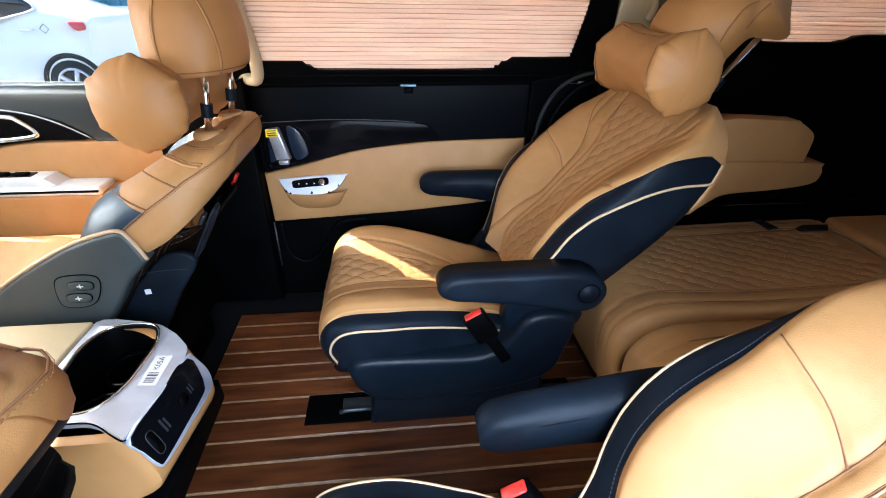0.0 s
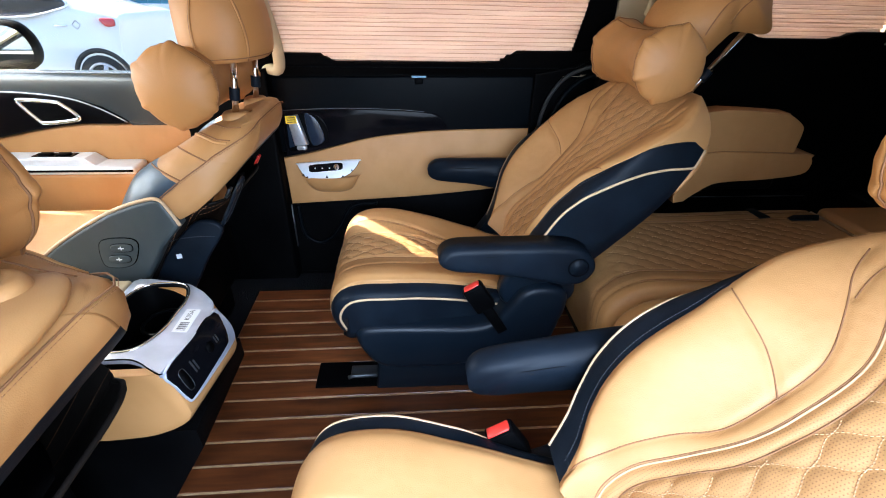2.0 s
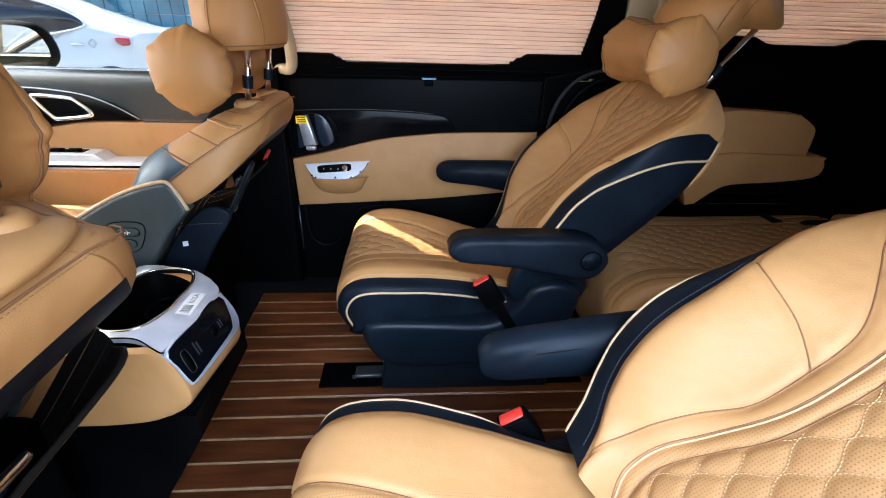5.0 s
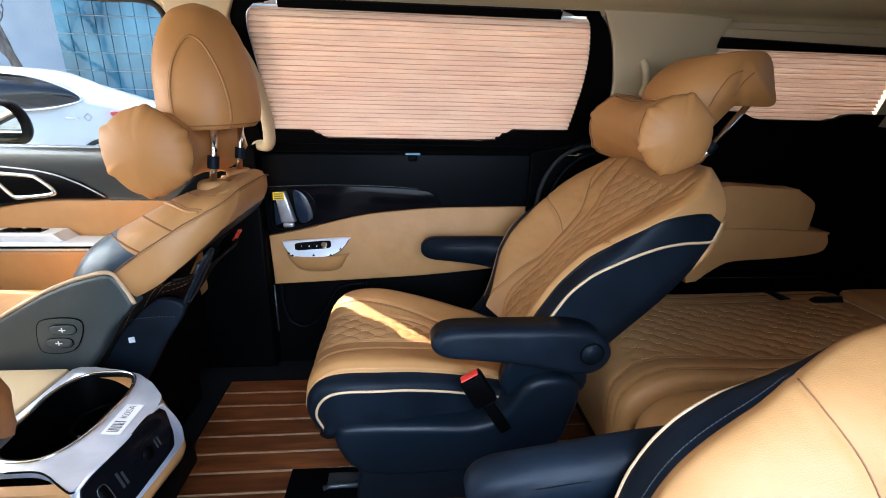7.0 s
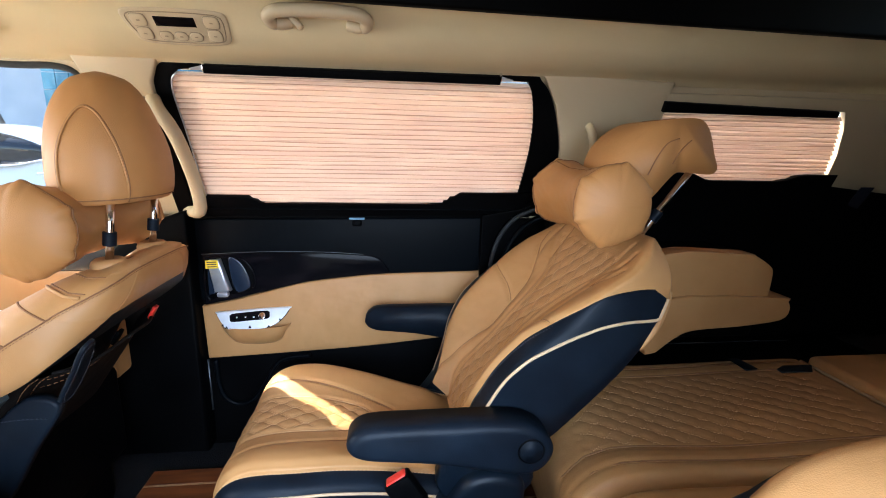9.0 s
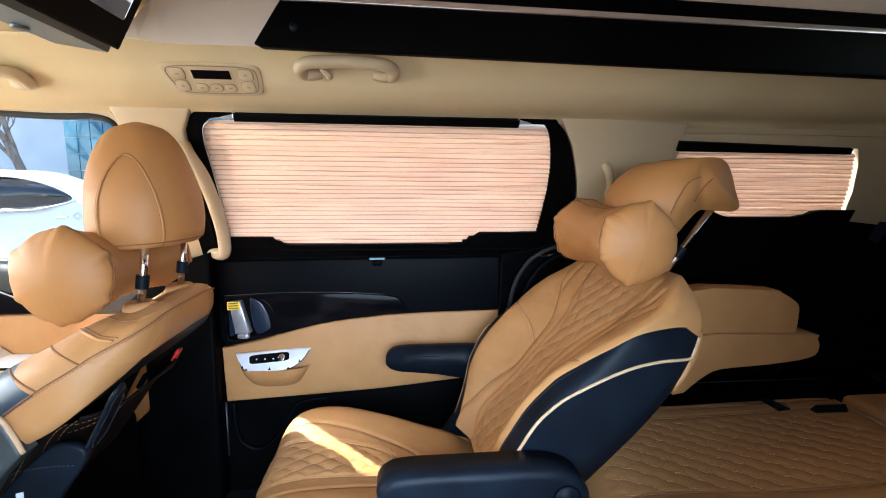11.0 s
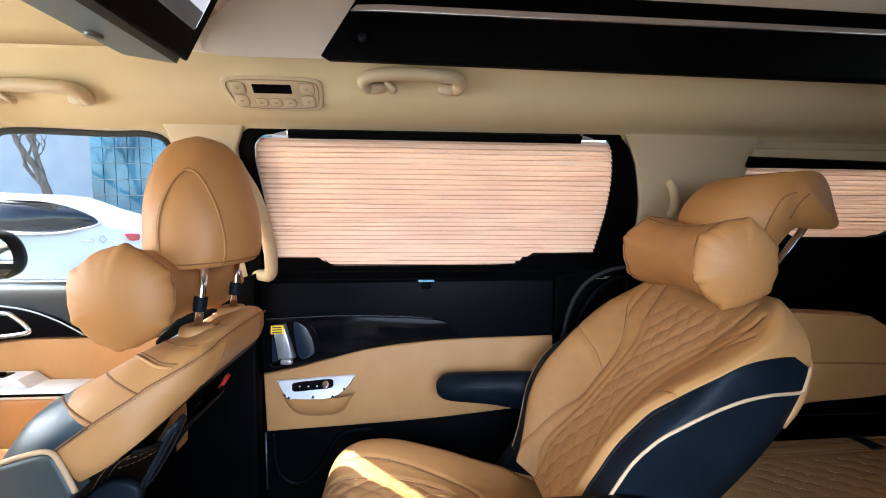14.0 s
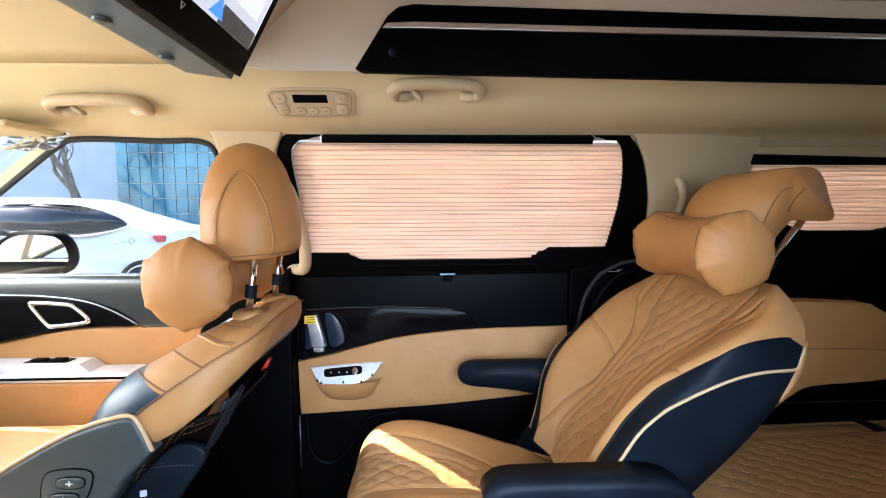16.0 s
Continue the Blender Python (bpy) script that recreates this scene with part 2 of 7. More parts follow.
def part(name, bm, material, parent=None, label="", smooth=True, extra=()):
    me = bpy.data.meshes.new(name)
    bm.normal_update()
    bm.to_mesh(me)
    bm.free()
    for mt in (material, *extra):
        me.materials.append(mt)
    if smooth:
        me.shade_smooth()
    ob = new(name, me)
    if parent:
        ob.parent = parent
        # geometry is written in world metres; the parent's own place is taken off again
        root = parent
        off = Vector((0, 0, 0))
        while root:
            off += root.location
            root = root.parent
        me.transform(Matrix.Translation(-off))
    if label:
        tagged(ob, label)
    return ob


def solo(name, bm, material, label, category, smooth=True, kind="", group=""):
    return tagged(part(name, bm, material, None, "", smooth), label, category, group, kind)


def crisp(ob, angle=35):
    """Flat faces with sharp edges beyond the angle."""
    me = ob.data
    b = bmesh.new()
    b.from_mesh(me)
    for e in b.edges:
        if len(e.link_faces) == 2 and e.calc_face_angle(0) > radians(angle):
            e.smooth = False
    b.to_mesh(me)
    b.free()
    return ob


def box(bm, lo, hi, bevel=0.0, seg=2, m=None):
    lo, hi = Vector(lo), Vector(hi)
    r = bmesh.ops.create_cube(bm, size=1)
    bmesh.ops.scale(bm, vec=hi - lo, verts=r["verts"])
    bmesh.ops.translate(bm, vec=(lo + hi) / 2, verts=r["verts"])
    vs = r["verts"]
    if bevel:
        es = list({e for v in vs for e in v.link_edges})
        out = bmesh.ops.bevel(bm, geom=es, offset=bevel, segments=seg, profile=0.5, affect="EDGES")
        vs = list({v for f in out["faces"] for v in f.verts} | {v for v in vs if v.is_valid})
    if m is not None:
        bmesh.ops.transform(bm, matrix=m, verts=vs)
    return bm


def boxed(lo, hi, bevel=0.0, seg=2, m=None):
    return box(bmesh.new(), lo, hi, bevel, seg, m)


def smooth_line(pts, k=6, closed=False):
    """Catmull-Rom through points."""
    P = [Vector(q) for q in pts]
    n = len(P)
    out = []
    for i in range(n if closed else n - 1):
        a = P[(i - 1) % n] if closed or i > 0 else P[0]
        b, c = P[i], P[(i + 1) % n]
        d = P[(i + 2) % n] if closed or i + 2 < n else P[-1]
        for j in range(k):
            t = j / k
            out.append(0.5 * ((2 * b) + (c - a) * t + (2 * a - 5 * b + 4 * c - d) * t * t + (3 * b - a - 3 * c + d) * t ** 3))
    if not closed:
        out.append(P[-1])
    return out


def slab(outline, place, depth, bevel=0.006, seg=3, bm=None):
    """A plate of the given outline (u, v), thick from 0 to depth; place maps (u, v, d) to the world."""
    bm = bm or bmesh.new()
    lo = [bm.verts.new((u, v, 0)) for u, v, *_ in outline]
    f = bm.faces.new(lo)
    r = bmesh.ops.extrude_face_region(bm, geom=[f])
    top = [g for g in r["geom"] if isinstance(g, bmesh.types.BMVert)]
    bmesh.ops.translate(bm, vec=(0, 0, depth), verts=top)
    vs = lo + top
    if bevel:
        tf = [g for g in r["geom"] if isinstance(g, bmesh.types.BMFace)]
        es = [e for t in tf for e in t.edges]
        out = bmesh.ops.bevel(bm, geom=es, offset=bevel, segments=seg, profile=0.5, affect="EDGES", clamp_overlap=True)
        vs = list({v for v in bm.verts})
    for v in vs:
        v.co = place(*v.co)
    bmesh.ops.recalc_face_normals(bm, faces=bm.faces[:])
    return bm


def on_y(y, sign=-1):
    """Places (x, z, d): a plate on the plane y, growing by sign."""
    return lambda u, v, d: Vector((u, y + sign * d, v))


def tube(path, r, seg=8, closed=False, bm=None, caps=True):
    bm = bm or bmesh.new()
    P = [Vector(q) for q in path]
    n = len(P)
    rings = []
    up = Vector((0.13, 0.21, 0.97)).normalized()
    prev = None
    for i, c in enumerate(P):
        d = (P[(i + 1) % n] - P[i - 1]) if closed or 0 < i < n - 1 else (P[min(i + 1, n - 1)] - P[max(i - 1, 0)])
        d = d.normalized() if d.length > 1e-9 else Vector((1, 0, 0))
        if prev is None:
            prev = d.cross(up)
            if prev.length < 1e-3:
                prev = d.cross(Vector((1, 0, 0)))
        s = (prev - d * prev.dot(d)).normalized()
        prev = s
        q = d.cross(s)
        rr = r(i / max(n - 1, 1)) if callable(r) else r
        rings.append([bm.verts.new(c + (s * math.cos(2 * math.pi * k / seg) + q * math.sin(2 * math.pi * k / seg)) * rr) for k in range(seg)])
    for i in range(n if closed else n - 1):
        A, C = rings[i], rings[(i + 1) % n]
        for k in range(seg):
            bm.faces.new((A[k], A[(k + 1) % seg], C[(k + 1) % seg], C[k]))
    if caps and not closed:
        bm.faces.new(rings[0][::-1])
        bm.faces.new(rings[-1])
    return bm


def sheet(rows, bm=None, uvs=None, closed=False, pick=None, material=None):
    """Quads over rows of points. pick(i, j): whether the face is kept; material(i, j): its slot."""
    bm = bm or bmesh.new()
    layer = bm.loops.layers.uv.new("UVMap") if uvs else None
    used = {}

    def vert(i, j):
        if (i, j) not in used:
            used[i, j] = bm.verts.new(rows[i][j])
        return used[i, j]
    m = len(rows[0])
    for i in range(len(rows) - 1):
        for j in range(m if closed else m - 1):
            if pick and not pick(i, j):
                continue
            k = (j + 1) % m
            ids = ((i, j), (i, k), (i + 1, k), (i + 1, j))
            f = bm.faces.new([vert(*q) for q in ids])
            if material:
                f.material_index = material(i, j)
            if layer:
                for lp, q in zip(f.loops, ids):
                    lp[layer].uv = uvs[q[0]][q[1]]
    return bm


def loft(rings, bm=None, caps=True):
    """A closed skin over rings of equal counts."""
    bm = bm or bmesh.new()
    R = [[bm.verts.new(q) for q in ring] for ring in rings]
    m = len(R[0])
    for A, C in zip(R, R[1:]):
        for k in range(m):
            bm.faces.new((A[k], A[(k + 1) % m], C[(k + 1) % m], C[k]))
    if caps:
        bm.faces.new(R[0][::-1])
        bm.faces.new(R[-1])
    bmesh.ops.recalc_face_normals(bm, faces=bm.faces[:])
    return bm


def step(a, b, x):
    t = min(max((x - a) / (b - a), 0.0), 1.0)
    return t * t * (3 - 2 * t)


def curve1(table):
    """A smooth line through a table of values, flat beyond its ends, with no overshoot."""
    xs, ys = [list(v) for v in zip(*table)]
    n = len(xs)
    d = [(ys[i + 1] - ys[i]) / max(xs[i + 1] - xs[i], 1e-9) for i in range(n - 1)]
    m = [d[0]] + [0.0 if d[i - 1] * d[i] <= 0 else 2 * d[i - 1] * d[i] / (d[i - 1] + d[i]) for i in range(1, n - 1)] + [d[-1]]

    def value(x):
        if x <= xs[0]:
            return ys[0]
        if x >= xs[-1]:
            return ys[-1]
        i = int(np.searchsorted(xs, x)) - 1
        h = xs[i + 1] - xs[i]
        t = (x - xs[i]) / h
        return ((1 + 2 * t) * ys[i] + t * h * m[i]) * (1 - t) ** 2 + ((3 - 2 * t) * ys[i + 1] + (t - 1) * h * m[i + 1]) * t * t
    return value


def dashes(path, length, gap, r, bm=None):
    """Stitches: short threads lying along a path."""
    bm = bm or bmesh.new()
    P = [Vector(q) for q in path]
    run, start, on = 0.0, P[0], True
    for a, b in zip(P, P[1:]):
        d = (b - a).length
        if d < 1e-6:
            continue
        pos = 0.0
        while True:
            need = (length if on else gap) - run
            if pos + need > d:
                run += d - pos
                break
            pos += need
            q = a.lerp(b, pos / d)
            if on:
                tube([start, q], r, 4, bm=bm)
            start, on, run = q, not on, 0.0
    return bm


# ---- the van's shell ----
def wall_y(z):
    """The inner face of the far side at a height: upright below the window, leaning in above."""
    return 1.995 if z < 0.76 else 1.995 - 0.455 * (z - 0.76)


def on_side(extra=0.0):
    """Places (x, z, d) on the leaning window plane, growing inwards."""
    return lambda u, v, d: Vector((u, 1.965 - 0.455 * (v - 0.83) + extra - d * 0.91, v - d * 0.414))


CY = 1.137  # the van's middle line

floor = tagged(new("floor"), "teak and pale inlay plank floor of a van", "floor", kind="structure")


def side_wall(name, outline, holes, depth, place, material, label):
    """A plate with openings through it, cut as a grid of cells."""
    xs = sorted({q[0] for q in outline} | {h[0] for h in holes} | {h[2] for h in holes})
    zs = sorted({q[1] for q in outline} | {h[1] for h in holes} | {h[3] for h in holes})
    bm = bmesh.new()
    for x0, x1 in zip(xs, xs[1:]):
        for z0, z1 in zip(zs, zs[1:]):
            mx, mz = (x0 + x1) / 2, (z0 + z1) / 2
            if any(h[0] < mx < h[2] and h[1] < mz < h[3] for h in holes):
                continue
            slab([(x0, z0), (x1, z0), (x1, z1), (x0, z1)], lambda u, v, d: Vector((u, v, d)), depth, 0, bm=bm)
            # each call places all vertices anew, so the mapping is done once at the end
    bmesh.ops.remove_doubles(bm, verts=bm.verts[:], dist=1e-5)
    seen, dead = {}, []
    for f in bm.faces:
        key = tuple(sorted(tuple(round(c, 4) for c in v.co) for v in f.verts))
        if key in seen:
            dead += [f, seen[key]]
        seen[key] = f
    bmesh.ops.delete(bm, geom=list(set(dead)), context="FACES")
    for v in bm.verts:
        v.co = place(*v.co)
    bmesh.ops.recalc_face_normals(bm, faces=bm.faces[:])
    return solo(name, bm, material, label, "wall", False, "structure")


# far side: body below the belt, and the leaning band with three window openings
side_wall("wall_north", [(-1.4, -0.30), (2.75, 0.76)], [], 0.05, lambda u, v, d: Vector((u, 2.012 + d, v)), black_plastic,
          "black inner lining of the van's far side")
band = side_wall("wall_north_upper", [(-1.4, 0.76), (2.75, 1.20)],
                 [(-0.95, 0.765, 0.152, 1.165), (0.345, 0.80, 1.29, 1.172), (1.60, 0.875, 2.33, 1.125)], 0.03,
                 lambda u, v, d: Vector((u, 1.995 - 0.455 * (v - 0.76) + 0.016 + d, v)), cream_plastic,
                 "cream pillar lining of the van's window band")
# near side: sliding door stands open, front window and rear quarter
side_wall("wall_south", [(-1.4, -0.30), (2.75, 1.20)], [(0.34, -0.02, 1.46, 1.16), (-0.95, 0.78, 0.10, 1.15)], 0.04,
          lambda u, v, d: Vector((u, 2 * CY - (2.012 if v < 0.76 else 2.012 - 0.455 * (v - 0.76)) - d, v)), black_plastic,
          "black inner lining with the open sliding doorway")
part_wall = slab([(0.27, -0.30), (2.01, -0.30), (2.01, 0.80), (1.83, 1.30), (0.45, 1.30), (0.27, 0.80)], lambda u, v, d: Vector((2.75 + d, u, v)), 0.04, 0)
solo("wall_east", part_wall, black_plastic, "black lining of the closed tailgate", "wall", False, "structure")
# unseen closing wall, made deep and pale to throw light up in front
part_wall = slab([(0.27, -0.30), (2.01, -0.30), (2.01, 0.74), (0.27, 0.74)], lambda u, v, d: Vector((-0.74 - d, u, v)), 0.66, 0)
solo("wall_west", part_wall, bounce_cream, "unseen cream wall added below the windscreen to bounce light", "wall", False, "structure")
# unseen pane, added so that its shadow keeps sun off the front cushion
screen = solo("windscreen", slab([(-1.40, 0.735), (-0.55, 1.215), (-0.55, 1.221), (-1.40, 0.741)], lambda u, v, d: Vector((u, 0.30 + d, v)), 1.68, 0), glass, "unseen sloping windscreen added to block direct sun", "window", False, "structure")
subfloor = solo("floor_base", boxed((-1.4, 0.27, -0.06), (2.75, 2.01, -0.016)), carpet, "black carpet under the planks", "floor", False, "structure")

# the roof: side coves rise to a raised middle
prof = [(1.835, 1.156), (1.80, 1.172), (1.75, 1.180), (1.709, 1.192), (1.674, 1.210), (1.646, 1.235), (1.614, 1.256), (1.574, 1.275)]
prof = [(q.x, q.y) for q in smooth_line([(a, b, 0) for a, b in prof], 3)]


def cove(sign):
    rows = []
    for x in np.linspace(-0.56, 2.75, 60):
        drop = 0.0 if x > -0.1 else -0.10 * ((-0.1 - x) / 1.3) ** 2
        rows.append([Vector((x, CY + sign * (y - CY), z + drop)) for y, z in prof])
    back = [[q + Vector((0, 0.0, 0.035)) for q in r][::-1] for r in rows]
    return sheet([r + k for r, k in zip(rows, back)], closed=True)


for sg in (1, -1):
    solo("ceiling", cove(sg), headliner_mat, "beige cloth headliner over the side windows", "ceiling", True, "structure")

# raised roof: pale lining, with the black side boards of the middle part
rows = []
for x in np.linspace(-0.56, 2.75, 40):
    rise = 0.145 * step(0.30, 0.46, x)
    rows.append([Vector((x, CY + k * 0.442, 1.275 + rise + 0.028 * (1 - k * k))) for k in np.linspace(-1, 1, 13)])
back = [[q + Vector((0, 0, 0.04)) for q in r][::-1] for r in rows]
full_roof = [r + k for r, k in zip(rows, back)]
cut = 11
solo("ceiling", sheet(full_roof[:cut + 1], closed=True), headliner_mat, "beige cloth headliner over the front seats", "ceiling", True, "structure")
solo("ceiling", sheet(full_roof[cut:], closed=True), white_liner, "pale raised roof lining", "ceiling", True, "structure")


for sg in (1, -1):
    rows = []
    for x in np.linspace(0.30, 2.75, 60):
        rise = 0.145 * step(0.30, 0.46, x)
        y = CY + sg * 0.440
        rows.append([Vector((x, CY + sg * 0.434, 1.275 - 0.012 * step(0.30, 0.40, x))), Vector((x, CY + sg * 0.428, 1.283 + rise)), Vector((x, y + sg * 0.03, 1.283 + rise)), Vector((x, y + sg * 0.03, 1.275))])
    solo("ceiling", sheet(rows, closed=True), white_liner, "pale side of the raised roof lining", "ceiling", False, "structure")


def roof_board(sign):
    y = CY + sign * 0.437
    t = thing("roof_side_board", "black roof side board with a silver strip", "trim", (1.6, y, 1.26), "roof side boards")
    out = [(0.575, 1.253), (0.59, 1.246), (2.6, 1.218), (2.6, 1.352), (0.70, 1.386), (0.668, 1.380), (0.645, 1.362)]
    crisp(part("board", slab(out, lambda u, v, d: Vector((u, y - sign * d, v)), 0.02, 0.006), black_plastic, t))
    strip = [(0.632, 1.332), (0.645, 1.344), (0.70, 1.347), (2.58, 1.322), (2.58, 1.310), (0.70, 1.333)]
    t.location += Vector((-0.010, 0, 0.013))
    crisp(part("strip", slab([(u - 0.010, v + 0.013) for u, v in strip], lambda u, v, d: Vector((u, y - sign * (0.02 + d), v)), 0.006, 0.002), brushed, t, "pale silver strip"))
    part("screw_cap", tube([(0.645, y - sign * 0.018, 1.298), (0.645, y - sign * 0.024, 1.298)], 0.009, 16), black_leather, t)
    return t




for sg in (1, -1):
    roof_board(sg)


# ---- seats ----
def polydist(W, S, line):
    """Distance of grid points to a polyline in the plane of the cover."""
    best = np.full(W.shape, 9.0)
    for (a, b), (c, d) in zip(line, line[1:]):
        L2 = (c - a) ** 2 + (d - b) ** 2 + 1e-12
        t = np.clip(((W - a) * (c - a) + (S - b) * (d - b)) / L2, 0, 1)
        best = np.minimum(best, np.hypot(W - a - t * (c - a), S - b - t * (d - b)))
    return best


def fine(line, k=6):
    return [(q.x, q.y) for q in smooth_line([(a, b, 0) for a, b in line], k)]


def quilt(W, S, half, lo, hi, pw, ps):
    """Depth of a diamond quilting, and where it is."""
    inside = (np.abs(W) < half) & (S > lo) & (S < hi)
    u = S / ps
    u = u - 0.045 * np.sin(4 * np.pi * u)
    a, b = W / pw + u, W / pw - u
    da, db = np.abs(a - np.round(a)), np.abs(b - np.round(b))
    d = np.minimum(da, db) * min(pw, ps) * 0.75
    return np.where(inside, -0.0038 * np.exp(-(d / 0.0050) ** 2) + 0.001, 0.0), inside


def quilt_lines(half, lo, hi, pw, ps):
    """The stitched diagonals, as lists of (w, s) inside the quilted field."""
    out = []
    for sign in (1, -1):
        for k in range(-30, 31):
            run = []
            for s in np.arange(lo, hi, 0.004):
                w = (k - sign * (s / ps - 0.045 * math.sin(4 * math.pi * s / ps))) * pw
                if abs(w) < half(s):
                    run.append((w, s))
                elif len(run) > 3:
                    out.append(run)
                    run = []
                else:
                    run = []
            if len(run) > 3:
                out.append(run)
    return out


def cover(seat, name, S, hw, front, side, seams, field, sgn, place, dark=None, tan_above=9.0, tan_below=-9.0, body_label="", mats=None, round_side=False, off=0.0):
    """A padded seat part. Columns run across the front, then over each side: cover, band, shell.
    front(w, s): height of the front face; side(s): heights of seam, piping and rear line with the rear's inset points;
    place(w, n, s): the point in the world with w positive towards the aisle."""
    NF = 96
    tanm, perfm, bandm, shellm = mats
    us = np.linspace(-1, 1, NF + 1)
    if round_side:
        us = np.sin(us * math.pi / 2)
    Wg = np.array([[k * hw(s) for k in us] for s in S])
    Sg = np.array([[s] * (NF + 1) for s in S])
    N = np.array([[front(w, s) for w in r] for r, s in zip(Wg, S)])
    for line in seams:
        for m in (1, -1):
            N -= 0.0048 * np.exp(-(polydist(Wg, Sg, [(m * (a + off) - off, b) for a, b in line]) / 0.005) ** 2)
    perf = np.zeros(Wg.shape, bool)
    if field:
        half, lo, hi, pw, ps, ring = field
        H = np.array([[half(s)] * (NF + 1) for s in S])
        Q, inside = quilt(Wg + off, Sg, H + off, lo, hi, pw, ps)
        N += Q
        perf = (np.abs(Wg + off) < H + off + ring) & (Sg > lo - 0.02) & (Sg < hi + 0.02)
    rows, uvs, marks = [], [], []
    for i, s in enumerate(S):
        ws, ns, wp, npp, rear = side(s)
        e, h = N[i][-1], hw(s)
        half_side = [(h + (ws - h) * k / 4, e + (ns - e) * k / 4) for k in range(1, 5)]
        for k in range(1, 5):
            q = k / 4 * math.pi / 2
            half_side.append((ws + (wp - ws) * (1 - math.cos(q) if wp < ws else math.sin(q)), ns + (npp - ns) * (math.sin(q) if wp < ws else 1 - math.cos(q))))
        w0, n0 = rear[0]
        half_side += [(wp + (w0 - wp) * k / 5, npp + (n0 - npp) * k / 5) for k in range(1, 6)]
        half_side += list(rear)
        lw = [(-w, n) for w, n in half_side[::-1]]
        ring = lw + list(zip(Wg[i], N[i])) + half_side
        rows.append([place(w, n, s) for w, n in ring])
        uvs.append([(w, s) for w, n in ring])
    M = len(half_side)
    a, b = M, M + NF  # first and last front column
    tan_cols = lambda j: a - 4 <= j < b + 4
    up = lambda i: S[i] >= tan_above

    def mat(i, j):
        if dark and dark[0] < S[i] < dark[1] and not (a + (40 if round_side else 26) <= j < b - (40 if round_side else 26)):
            return 2
        return 1 if a <= j < b and perf[i][j - a] else 0
    body = part(name, sheet(rows, uvs=uvs, pick=lambda i, j: tan_cols(j) or up(i), material=mat), tanm, seat, body_label, extra=(perfm, bandm))
    for j0, j1 in ((a - 8, a - 4), (b + 4, b + 8)):
        part("side_panel", sheet(rows, pick=lambda i, j: j0 <= j < j1 and not up(i)), bandm, seat)
    if rear[-1][0] == 0:
        shell = sheet(rows, pick=lambda i, j: (j < a - 8 or j >= b + 8) and not up(i))
        bmesh.ops.remove_doubles(shell, verts=shell.verts[:], dist=5e-4)
        part("back_shell", shell, shellm, seat)
    else:
        part("side_skirt", sheet(rows, pick=lambda i, j: j < a - 8), shellm, seat)
        part("side_skirt", sheet(rows, pick=lambda i, j: j >= b + 8), shellm, seat)
    last = max(i for i in range(len(S)) if not up(i)) + 1 if tan_above < 9 else len(S) - 1
    lines = {"seam": [rows[i][b + 4] for i in range(last + 1)], "pipe": [rows[i][b + 8] for i in range(last + 1)],
             "seam_out": [rows[i][a - 4] for i in range(last + 1)], "pipe_out": [rows[i][a - 8] for i in range(last + 1)]}

    def skin(w, s, lift=0.0):
        return place(w, front(w, s) + lift, s)
    return body, lines, skin


